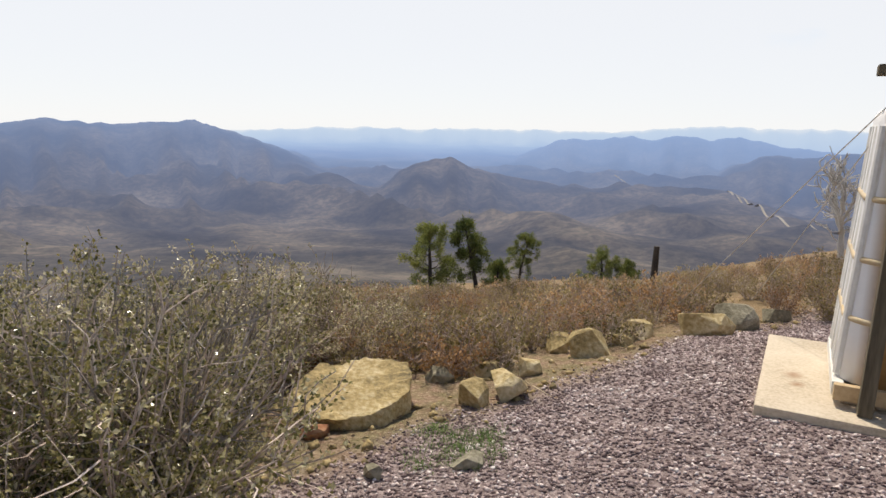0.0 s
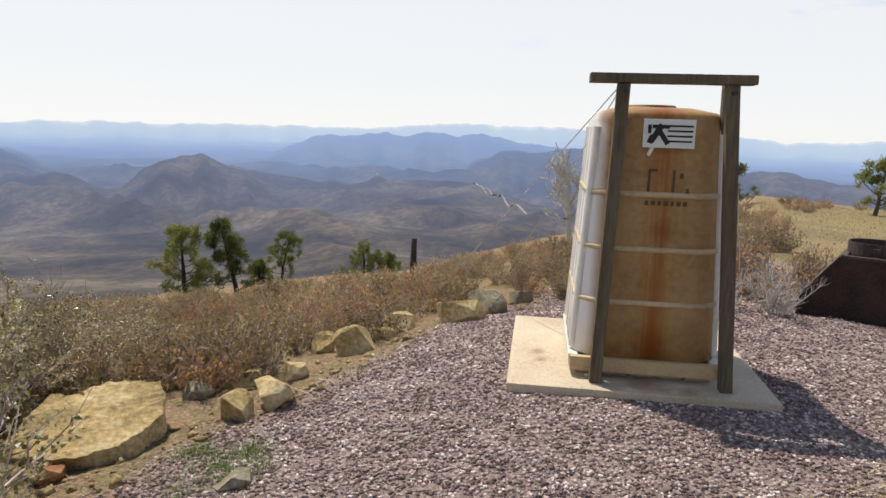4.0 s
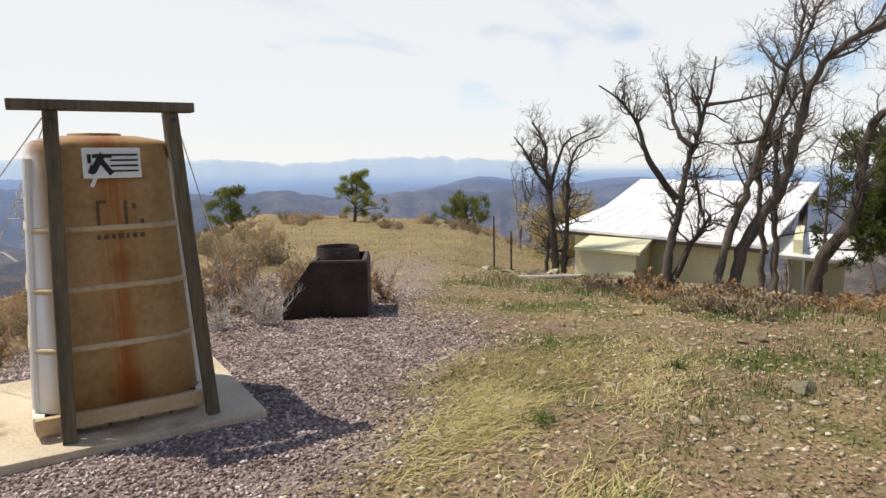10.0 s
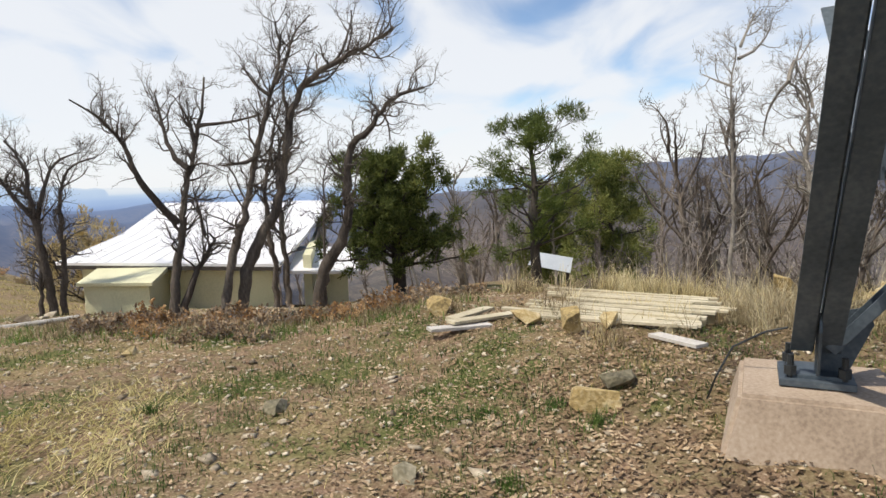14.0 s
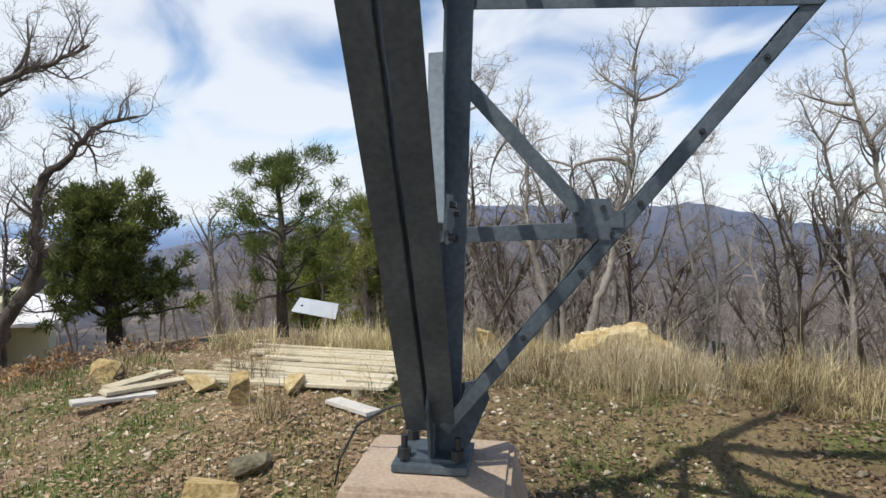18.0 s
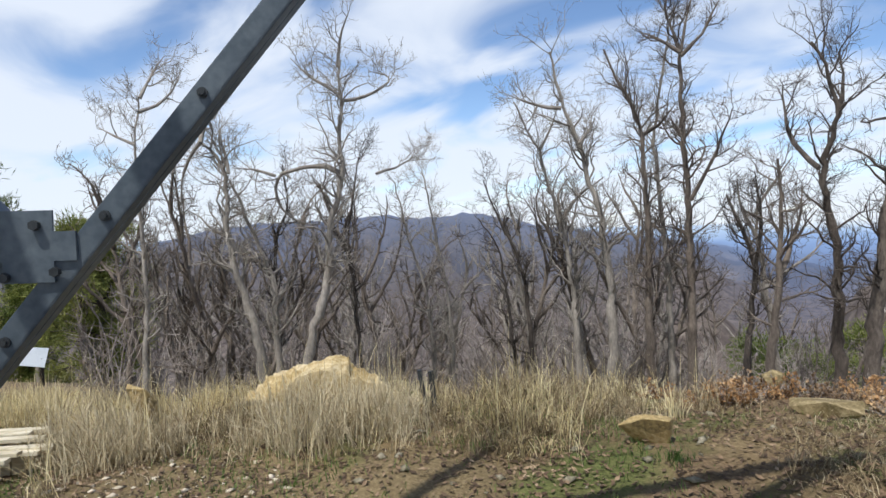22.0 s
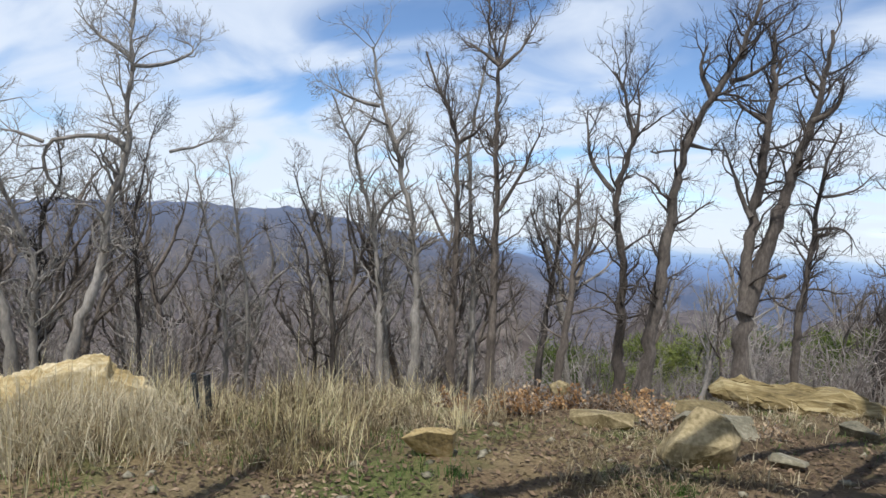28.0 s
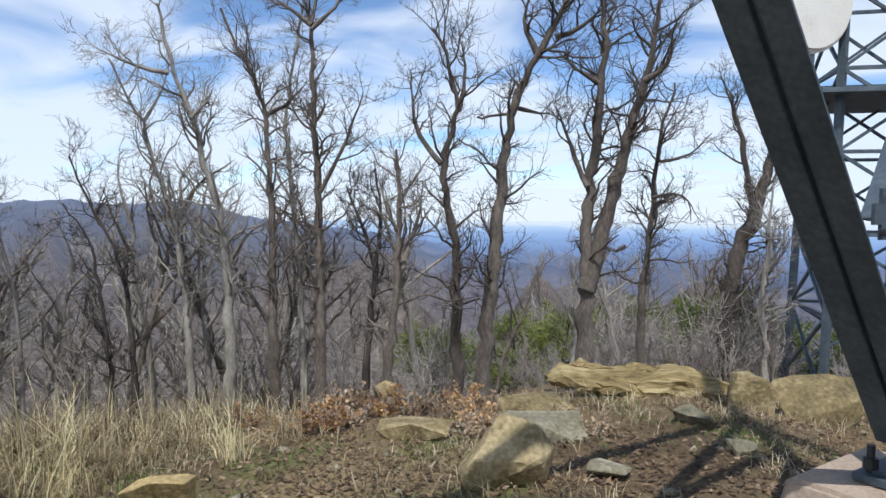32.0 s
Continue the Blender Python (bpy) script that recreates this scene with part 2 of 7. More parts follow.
IRON = material("rusty_dark_iron", [(0.035, 0.026, 0.024), (0.085, 0.062, 0.055), (0.13, 0.095, 0.08)], 4, 45, 0.8, metal=0.2, bump=0.3)
SHEETM = material("pale_sheet_metal", [(0.5, 0.55, 0.6), (0.66, 0.7, 0.74)], 2, 20, 0.45, metal=0.1, bump=0.05)
WHITE = material("white_fibreglass", [(0.6, 0.57, 0.5), (0.74, 0.71, 0.65), (0.8, 0.78, 0.73)], 2.5, 30, 0.5, bump=0.1)
SIGNW = material("white_sign_paint", [(0.66, 0.66, 0.62), (0.78, 0.78, 0.75)], 3, 40, 0.6, bump=0)
BLACK = material("black_paint", [(0.015, 0.015, 0.015), (0.035, 0.035, 0.035)], 6, 40, 0.7, bump=0)
FADED = material("faded_brown_paint", [(0.09, 0.06, 0.035), (0.15, 0.1, 0.06)], 14, 60, 0.9, bump=0)
leafy(STRAW_GREEN)


# ---- mesh helpers ----
def mesh(name, verts, faces, mat, smooth=False):
    me = bpy.data.meshes.new(name)
    me.from_pydata(verts if isinstance(verts, list) else verts.tolist(), [], faces if isinstance(faces, list) else faces.tolist())
    me.materials.append(mat)
    if smooth:
        me.polygons.foreach_set("use_smooth", [True] * len(me.polygons))
    return me


def part(name, me, mat, parent, label=""):
    """Links a bmesh or a mesh as one object under a thing or a part."""
    if isinstance(me, bmesh.types.BMesh):
        bm, me = me, bpy.data.meshes.new(name)
        bm.to_mesh(me)
        bm.free()
        me.materials.append(mat)
    ob = new(name, me)
    ob.parent = parent
    return tagged(ob, label=label)


def box(sx, sy, sz, at=(0, 0, 0), turn=None, bevel=0.0, bm=None):
    """A box with its centre at a place, its edges bevelled."""
    bm = bm or bmesh.new()
    g = bmesh.ops.create_cube(bm, size=1.0)
    m = Matrix.Translation(at) @ (turn or Matrix()) @ Matrix.Diagonal((sx, sy, sz, 1))
    bmesh.ops.transform(bm, matrix=m, verts=g["verts"])
    if bevel:
        ed = list({e for v in g["verts"] for e in v.link_edges})
        bmesh.ops.bevel(bm, geom=ed, offset=bevel, segments=2, affect="EDGES", profile=0.7)
    return bm


def rod(a, b, r1, r2=None, sides=10, bm=None, cap=True):
    """A round bar from a to b."""
    bm = bm or bmesh.new()
    a, b = Vector(a), Vector(b)
    m = Matrix.Translation((a + b) / 2) @ (b - a).to_track_quat("Z", "Y").to_matrix().to_4x4()
    bmesh.ops.create_cone(bm, cap_ends=cap, segments=sides, radius1=r1, radius2=r1 if r2 is None else r2, depth=(b - a).length, matrix=m)
    return bm


def bar(a, b, w, h, up=(0, 0, 1), bevel=0.0, bm=None, off=(0, 0)):
    """A flat bar from a to b: w across, h along up; off shifts it across and along up."""
    a, b = Vector(a), Vector(b)
    z = (b - a).normalized()
    x = Vector(up).cross(z).normalized()
    y = z.cross(x)
    m = Matrix((x, y, z)).transposed().to_4x4()
    mid = (a + b) / 2 + x * off[0] + y * off[1]
    return box(w, h, (b - a).length, mid, m, bevel, bm)


def thing(name, at, label, category, group="", turn=0.0):
    e = new(name)
    e.matrix_basis = pose(*at, 0, 0, turn)
    return tagged(e, label, category, group)


def fbm(x, y, s, octaves=4, seed=0.0):
    """Smooth noise on arrays."""
    out, amp = np.zeros_like(x), 1.0
    for k in range(octaves):
        f = s * 2.0**k
        a, b = x * f + seed * 3.1 + k * 17.3, y * f - seed * 1.7 + k * 9.1
        out += amp * (np.sin(a + 1.7 * np.sin(b * 0.83 + k)) * np.cos(b * 1.13 + 1.3 * np.sin(a * 0.71)) * 0.6 + 0.4 * np.sin(a * 1.93 + b * 1.37 + 2.0 * np.sin(a * 0.37 - b * 0.53)))
        amp *= 0.5
    return out


def sstep(a, b, x):
    t = np.clip((x - a) / (b - a), 0, 1)
    return t * t * (3 - 2 * t)


# ---- ground ----
# azimuth (clockwise from +y), reach of the flat top, slope past it
SLOPE = [(-180, 12, 0.25), (-90, 4, 0.30), (-40, 3.2, 0.24), (-12, 3.4, 0.215), (3, 4.2, 0.22), (17, 5.5, 0.205), (33, 6.5, 0.12), (45, 7.0, 0.05),
         (62, 8.0, 0.07), (75, 9.6, 0.20), (90, 9.0, 0.20), (103, 9.9, 0.16), (112, 9.9, 0.2), (120, 9.0, 0.30), (140, 10.0, 0.36), (158, 10.6, 0.30), (170, 11.5, 0.20), (180, 12, 0.25)]
FALL = [(-180, 30), (-40, 25), (-4, 27), (4, 46), (20, 48), (40, 46), (62, 40), (75, 40), (100, 26), (150, 30), (180, 30)]


def height(x, y):
    """The height of the ground, metres, for arrays of places."""
    x, y = np.asarray(x, float), np.asarray(y, float)
    r, az = np.hypot(x, y), np.degrees(np.arctan2(x, y))
    tab = np.array(SLOPE)
    reach, slope = np.interp(az, tab[:, 0], tab[:, 1]), np.interp(az, tab[:, 0], tab[:, 2])
    soft = 1.6
    out = np.where(r - reach > 15, r - reach, np.log1p(np.exp(np.clip((r - reach) / soft, -30, 20))) * soft)
    h = -slope * out
    fa = np.array(FALL)
    edge = np.interp(az, fa[:, 0], fa[:, 1])
    h = h - 0.42 * np.clip(r - edge, 0, None) ** 2 / (np.clip(r - edge, 0, None) + 14)
    calm = 1 - np.exp(-(((x - 2.86) ** 2 + (y - 3.95) ** 2) / 2.4) ** 2)
    h = h * calm
    h = h + calm * 0.03 * fbm(x, y, 0.9, 3, 1.0) * sstep(1.0, 6.0, r) + calm * 0.012 * fbm(x, y, 5.0, 3, 2.0)
    # low bank round the far side of the tower
    bd, ba = np.hypot(x - 1.2, y + 3.6), np.degrees(np.arctan2(x - 1.2, y + 3.6)) % 360
    h = h + 0.21 * sstep(2.7, 4.3, bd) * sstep(9.5, 6.5, bd) * sstep(58, 74, ba) * sstep(188, 172, ba)
    h = h + 0.10 * np.exp(-(((x - 6.9) / 1.7) ** 2 + ((y + 6.0) / 1.6) ** 2))
    h = h + 0.22 * np.exp(-(((x - 3.95) ** 2 + (y + 2.92) ** 2) / 0.9)) + 0.10 * np.exp(-(((x - 0.88) ** 2 + (y + 8.04) ** 2) / 0.9))      # soil banked round the piers
    # the wide land below
    el = np.interp(np.log(np.clip(r, 30, 4900)), np.log([30, 120, 400, 900, 1700, 2600, 3600, 4900]), [-30, -24, -17, -12, -8, -5, -2.6, -0.9])
    land = 1.6 + r * np.tan(np.radians(el))
    ridge = 1 - np.abs(np.clip(fbm(x / 520, y / 520, 1.0, 4, 3.0), -1, 1))
    hills = 0.034 * r * ridge ** 2 + 0.008 * r * fbm(x / 130, y / 130, 1.0, 3, 9.0)
    land = land + hills * sstep(300, 1200, r) * (1 - 0.93 * sstep(2000, 3600, r))
    for paz, pel, dist, wid, dep in MOUNTS if r.max() > 60 else ():
        da = (az - paz + 180) % 360 - 180
        top = 1.6 + dist * math.tan(radians(pel))
        g = np.exp(-(da / wid) ** 2) * np.exp(-((r - dist) / dep) ** 2) * (0.93 + 0.09 * fbm(x / 90, y / 90, 1.0, 5, paz))
        land = np.where(g > 0.004, np.maximum(land, land + (top - land) * g), land)
    for dist, dep, line in CRESTS if r.max() > 60 else ():
        tab = np.array(line)
        el = np.interp(az, tab[:, 0], tab[:, 1], -14, -14) + 0.10 * fbm(az, r / 400, 1.7, 4, dist / 100)
        top = 1.6 + dist * np.tan(np.radians(el))
        spur = dep * (1 + 0.35 * fbm(az, r / 900, 0.9, 3, dist / 70))
        land = land + np.clip(top - land, 0, None) * np.exp(-(((r - dist) / spur) ** 2))
    return np.where(r > 60, h + (land - h) * sstep(60, 320, r), h)


# far mountains: azimuth, elevation of the top, distance, width in degrees, depth
MOUNTS = [(63, -1.7, 2900, 5, 500), (75, -1.9, 3000, 7, 500), (100, -1.8, 2500, 9, 700), (112, -1.2, 2800, 6, 600), 
          (-60, -0.5, 3200, 14, 700), (168, -5.6, 900, 8, 200), (150, -3.4, 1500, 6, 350), (163.5, -5.2, 420, 4, 110), (152, -7.2, 420, 7, 110), (177, -5.7, 430, 8, 110)]
# long ridges: distance, depth, and the crest as (azimuth, elevation)
CRESTS = [(3050, 520, [(104, -3.2), (108, -1.1), (112.6, 0.0), (114, 0.1), (118, 0.38), (120.3, 0.36), (122.5, 0.5), (124.9, 0.62), (126.5, 0.78), (127.6, 0.5), (130, 0.42), (131.5, 0.42), (132.9, 0.76), (134.8, 0.5), (137.3, 0.0), (139, -0.45), (142, -0.9), (147, -1.5), (153, -2.4), (160, -4)]),
          (3000, 600, [(-46, -2.4), (-38, -1.0), (-33, -0.6), (-30.5, -0.12), (-27.3, -0.42), (-24.7, -0.42), (-20.1, -0.12), (-17.6, -0.8), (-14.6, -1.8), (-11.6, -3.0), (-8.5, -4.4), (-5, -7)]),
          (3700, 330, [(3, -4), (6.8, -2.1), (9.6, -1.0), (12.6, -0.95), (15.2, -0.6), (16.8, -0.9), (19.3, -0.4), (21, -0.85), (23, -0.45), (26, -1.1), (29, -1.4), (34, -2.2)]),
          (2900, 330, [(18, -6), (22.8, -2.8), (25.3, -1.7), (27.5, -2.0), (30.3, -1.5), (34, -1.2), (38, -2.2), (41, -5)]),
          (2300, 320, [(33, -7), (38.8, -2.6), (42, -3.0), (46.3, -2.6), (50, -3.3), (54, -3.2), (58.8, -2.8), (63.5, -3.1), (68, -2.6), (74, -5)]),
          (2150, 260, [(-7, -7), (-3.8, -3.8), (-1.6, -3.0), (0.3, -2.6), (2.1, -3.5), (4, -4.2), (8, -7)]),
          (4550, 170, [(-18, -0.8), (-15, -0.65), (-9, -0.32), (-1.4, -0.28), (5, -0.2), (15, -0.2), (17.5, 0.15), (20, 0.4), (23, 0.45), (26.5, 0.38), (31, 0.25), (41, 0.08), (47.6, -0.34), (54, 0.0), (59, 0.1), (62, -0.1), (70, -0.8)])]

NA = 1200
rings = np.concatenate([np.arange(0.12, 14.0, 0.09), np.geomspace(14.0, 4900, 190)])
ang = np.linspace(0, 2 * np.pi, NA, endpoint=False)
gx = np.concatenate([[0.0], (rings[:, None] * np.sin(ang)).ravel()])
gy = np.concatenate([[0.0], (rings[:, None] * np.cos(ang)).ravel()])
gz = height(gx, gy)


def ground_masks(x, y):
    """Gravel, green grass, straw, brown slope: how far each covers the ground."""
    w = 0.25 * fbm(x, y, 1.1, 3, 5.0)
    front = sstep(-0.5, 0.5, y - (1.9 + 0.12 * (x - 2)) + 0.5 * w)
    left = sstep(-0.25, 0.35, (3.05 + 0.78 * (x + 1.05)) - y + w * 0.6)
    left = np.maximum(left, sstep(2.0, 3.0, x) * sstep(-0.3, 0.6, 5.9 + 0.2 * x - y + w))
    right = sstep(-1.0, 1.0, 6.4 + 0.35 * (y - 4) - x + w * 2)
    path = sstep(1.1, 0.2, np.abs((y - 4.2) - 0.62 * (x - 6.5) + w)) * sstep(5, 6.5, x) * sstep(13, 9, x)
    gravel = np.clip(np.maximum(front * left * right, 0.75 * path), 0, 1)
    r, az = np.hypot(x, y), np.degrees(np.arctan2(x, y))
    green = sstep(0.05, 0.8, fbm(x, y, 1.7, 4, 8.0) - 0.1) * 0.8 * sstep(30, 60, az) * (0.35 + 0.65 * sstep(16, 10, r)) * sstep(40, 34, r)
    straw = np.maximum(sstep(0.1, 0.8, fbm(x, y, 0.8, 4, 11.0)) * 0.45 * sstep(25, 50, az), sstep(8, 13, r) * sstep(32, 42, az) * sstep(75, 62, az) * np.clip(0.25 + 0.55 * fbm(x, y, 0.6, 4, 21.0), 0.0, 0.85))
    straw = np.maximum(straw, 0.35 * sstep(4.5, 6.5, r) * sstep(103, 112, az) * sstep(150, 140, az))
    brown = sstep(4.5, 9, r) * np.maximum(sstep(38, 30, az) * sstep(-160, -140, az), sstep(108, 116, az % 360) * sstep(225, 205, az % 360))
    return gravel, green * (1 - gravel), straw * (1 - gravel), brown



def ground_material():
    m = bpy.data.materials.new("summit_ground")
    m.use_nodes = True
    n, l = m.node_tree.nodes, m.node_tree.links
    b = n["Principled BSDF"]
    b.inputs["Roughness"].default_value, b.inputs["Specular IOR Level"].default_value = 0.95, 0.15
    geo = n.new("ShaderNodeNewGeometry")

    def noise_at(scale, detail=5, rough=0.6):
        t = n.new("ShaderNodeTexNoise")
        t.inputs["Scale"].default_value, t.inputs["Detail"].default_value, t.inputs["Roughness"].default_value = scale, detail, rough
        l.new(geo.outputs["Position"], t.inputs["Vector"])
        return t.outputs["Fac"]

    def ramp_of(fac, stops):
        c = n.new("ShaderNodeValToRGB")
        e = c.color_ramp.elements
        while len(e) < len(stops):
            e.new(0.5)
        for i, (p, col) in enumerate(stops):
            e[i].position, e[i].color = p, (*col, 1)
        l.new(fac, c.inputs[0])
        return c.outputs[0]

    def mixed(fac, a, c):
        x = n.new("ShaderNodeMix")
        x.data_type = "RGBA"
        l.new(fac, x.inputs["Factor"]), l.new(a, x.inputs["A"]), l.new(c, x.inputs["B"])
        return x.outputs["Result"]

    def mask(name):
        a = n.new("ShaderNodeAttribute")
        a.attribute_name = name
        return a.outputs["Fac"]

    fine, mid, coarse = noise_at(38, 6, 0.7), noise_at(6), noise_at(0.7)
    mid = ramp_of(mid, [(0.38, (0, 0, 0)), (0.62, (1, 1, 1))])
    dirt = mixed(mid, ramp_of(fine, [(0.3, (0.11, 0.065, 0.042)), (0.5, (0.25, 0.165, 0.11)), (0.72, (0.47, 0.36, 0.265))]), ramp_of(fine, [(0.3, (0.075, 0.06, 0.03)), (0.55, (0.215, 0.175, 0.09)), (0.75, (0.42, 0.37, 0.23))]))
    grav = ramp_of(fine, [(0.28, (0.085, 0.062, 0.057)), (0.5, (0.245, 0.187, 0.172)), (0.72, (0.48, 0.40, 0.365))])
    grass = ramp_of(fine, [(0.3, (0.04, 0.06, 0.015)), (0.6, (0.13, 0.15, 0.045)), (0.8, (0.26, 0.26, 0.1))])
    straw = ramp_of(fine, [(0.3, (0.13, 0.095, 0.045)), (0.55, (0.34, 0.27, 0.13)), (0.8, (0.56, 0.47, 0.27))])
    brown = ramp_of(mixed(mid, fine, coarse), [(0.3, (0.10, 0.075, 0.04)), (0.5, (0.22, 0.15, 0.08)), (0.7, (0.34, 0.25, 0.14))])
    deep_brown = ramp_of(mixed(mid, fine, coarse), [(0.3, (0.045, 0.034, 0.02)), (0.5, (0.12, 0.085, 0.05)), (0.7, (0.25, 0.185, 0.11))])
    col = mixed(mask("deep_brown"), mixed(mask("brown"), dirt, brown), deep_brown)
    col = mixed(mask("straw"), col, straw)
    col = mixed(mask("green"), col, grass)
    col = mixed(mask("gravel"), col, grav)
    # the wide land: chaparral, grassland and tracks
    wide = ramp_of(noise_at(0.0045, 9, 0.62), [(0.36, (0.024, 0.023, 0.022)), (0.46, (0.072, 0.063, 0.05)), (0.55, (0.14, 0.115, 0.085)), (0.67, (0.25, 0.205, 0.15))])
    speck = ramp_of(noise_at(0.06, 4, 0.7), [(0.4, (0.35, 0.38, 0.34)), (0.62, (1.15, 1.1, 1.0))])
    mul = n.new("ShaderNodeMix")
    mul.data_type, mul.blend_type = "RGBA", "MULTIPLY"
    mul.inputs["Factor"].default_value = 0.8
    l.new(wide, mul.inputs["A"]), l.new(speck, mul.inputs["B"])
    wood = ramp_of(noise_at(0.05, 8, 0.72), [(0.34, (0.045, 0.036, 0.032)), (0.5, (0.12, 0.095, 0.08)), (0.66, (0.2, 0.165, 0.135))])
    col = mixed(mask("wide"), col, mixed(mask("wood"), mul.outputs["Result"], wood))
    l.new(col, b.inputs["Base Color"])
    bp = n.new("ShaderNodeBump")
    bp.inputs["Strength"].default_value, bp.inputs["Distance"].default_value = 0.6, 0.02
    l.new(fine, bp.inputs["Height"]), l.new(bp.outputs[0], b.inputs["Normal"])
    # distance haze painted as emission over the far land, kilometres away
    haze_glow = n.new("ShaderNodeEmission")
    l.new(ramp_of(mask("haze_glow"), [(0.0, (0.16, 0.185, 0.295)), (0.5, (0.215, 0.30, 0.51)), (0.82, (0.31, 0.45, 0.75)), (0.93, (0.41, 0.57, 0.85)), (0.98, (0.56, 0.71, 0.92)), (1.0, (0.84, 0.91, 0.985))]), haze_glow.inputs["Color"])
    # painted haze colours for the wooded side
    wood_haze = ramp_of(mask("haze_glow"), [(0.0, (0.155, 0.145, 0.165)), (0.42, (0.195, 0.21, 0.285)), (0.62, (0.225, 0.285, 0.44)), (0.84, (0.33, 0.48, 0.78)), (1.0, (0.60, 0.75, 0.95))])
    old = haze_glow.inputs["Color"].links[0].from_socket
    l.new(mixed(mask("woodside"), old, wood_haze), haze_glow.inputs["Color"])
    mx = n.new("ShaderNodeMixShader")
    l.new(mask("haze_share"), mx.inputs[0])
    l.new(b.outputs[0], mx.inputs[1]), l.new(haze_glow.outputs[0], mx.inputs[2])
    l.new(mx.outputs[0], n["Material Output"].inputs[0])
    return m


GROUND = ground_material()
nr = len(rings)
idx = 1 + np.arange(nr * NA).reshape(nr, NA)
nxt = np.roll(idx, -1, axis=1)
quads = np.stack([idx[:-1], idx[1:], nxt[1:], nxt[:-1]], -1).reshape(-1, 4)
fan = np.stack([np.zeros(NA, int), idx[0], nxt[0]], -1)
ground_mesh = bpy.data.meshes.new("ground")
loops_ = np.concatenate([fan.ravel(), quads.ravel()]).astype(np.int32)
total_ = np.concatenate([np.full(len(fan), 3), np.full(len(quads), 4)]).astype(np.int32)
ground_mesh.vertices.add(len(gx)), ground_mesh.loops.add(len(loops_)), ground_mesh.polygons.add(len(total_))
ground_mesh.vertices.foreach_set("co", np.stack([gx, gy, gz], -1).astype(np.float32).ravel())
ground_mesh.loops.foreach_set("vertex_index", loops_)
ground_mesh.polygons.foreach_set("loop_start", (np.cumsum(total_) - total_).astype(np.int32))
ground_mesh.polygons.foreach_set("loop_total", total_)
ground_mesh.polygons.foreach_set("use_smooth", np.ones(len(total_), dtype=bool))
ground_mesh.update(calc_edges=True)
ground_mesh.materials.append(GROUND)
grr = np.hypot(gx, gy)
mg, mgr, ms, mb = ground_masks(gx, gy)
gaz = np.degrees(np.arctan2(gx, gy))
# share of painted haze over the land, rising with distance from the summit
haze_share = 0.92 * sstep(120, 4300, grr) ** (0.70 - 0.14 * sstep(90, 60, gaz))
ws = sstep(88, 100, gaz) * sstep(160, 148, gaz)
haze_share = haze_share * (1 - 0.12 * ws * sstep(3000, 1500, grr))
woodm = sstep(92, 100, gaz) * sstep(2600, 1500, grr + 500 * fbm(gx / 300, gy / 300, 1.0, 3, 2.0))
gaz2 = gaz % 360
# deeper brown from azimuth 106 to 260, starting 3.6 m out, in patches
deep_brown_mask = sstep(106, 120, gaz2) * sstep(260, 215, gaz2) * sstep(3.6, 5.2, grr) * np.clip(0.75 + 0.4 * fbm(gx, gy, 1.3, 3, 31.0), 0.2, 1)
for key, val in (("deep_brown", deep_brown_mask), ("gravel", mg), ("green", mgr), ("straw", ms), ("brown", mb), ("woodside", ws), ("wood", woodm), ("wide", np.maximum(sstep(45, 160, grr), sstep(13, 24, grr) * sstep(100, 112, gaz))), ("haze_share", haze_share), ("haze_glow", sstep(600, 4800, grr))):
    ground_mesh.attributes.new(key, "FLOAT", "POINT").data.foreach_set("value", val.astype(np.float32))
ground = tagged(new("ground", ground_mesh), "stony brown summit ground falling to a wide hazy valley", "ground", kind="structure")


def gh(x, y):
    return float(height(np.array([x]), np.array([y]))[0])


# ---- lattice tower ----
TA, TB = Vector((3.95, -2.92, 0)), Vector((0.876, -8.037, 0))
AB = (TB - TA).normalized()
AD = Vector((AB.y, -AB.x, 0))
if AD.x > 0:
    AD = -AD
SPAN = (TB - TA).length
TD, TC = TA + AD * SPAN, TB + AD * SPAN
TZ = 0.47                      # top of the base plates
APEX = 4.21
LEAN = 0.022


def angle_bar(bm, a, b, w, t, n1, n2, w2=None):
    """An L section: two flat legs from one corner, along n1 and n2."""
    a, b, n1, n2 = Vector(a), Vector(b), Vector(n1), Vector(n2)
    wide = w
    for u, v, w in ((n1, n2, wide), (n2, n1, w2 or wide)):
        x = u.normalized()
        z = (b - a).normalized()
        x = (x - z * x.dot(z)).normalized()
        y = z.cross(x)
        if y.dot(v) < 0:
            y = -y
        m = Matrix((x, y, z)).transposed().to_4x4()
        if m.determinant() < 0:
            m = Matrix((y, x, z)).transposed().to_4x4()
            box(t, w, (b - a).length, (a + b) / 2 + x * w / 2 + y * t / 2, m, 0.003, bm)
        else:
            box(w, t, (b - a).length, (a + b) / 2 + x * w / 2 + y * t / 2, m, 0.003, bm)
    return bm


tower = thing("lattice_tower", (TA.x, TA.y, 0), "grey galvanised steel lattice tower on concrete piers", "tower")
T0 = Vector((TA.x, TA.y, 0))
centre = (TA + TB + TC + TD) / 4


def leg_at(base, z):
    inward = (centre - base).normalized()
    return base + inward * (LEAN * 1.414 * (z - TZ)) + Vector((0, 0, z))


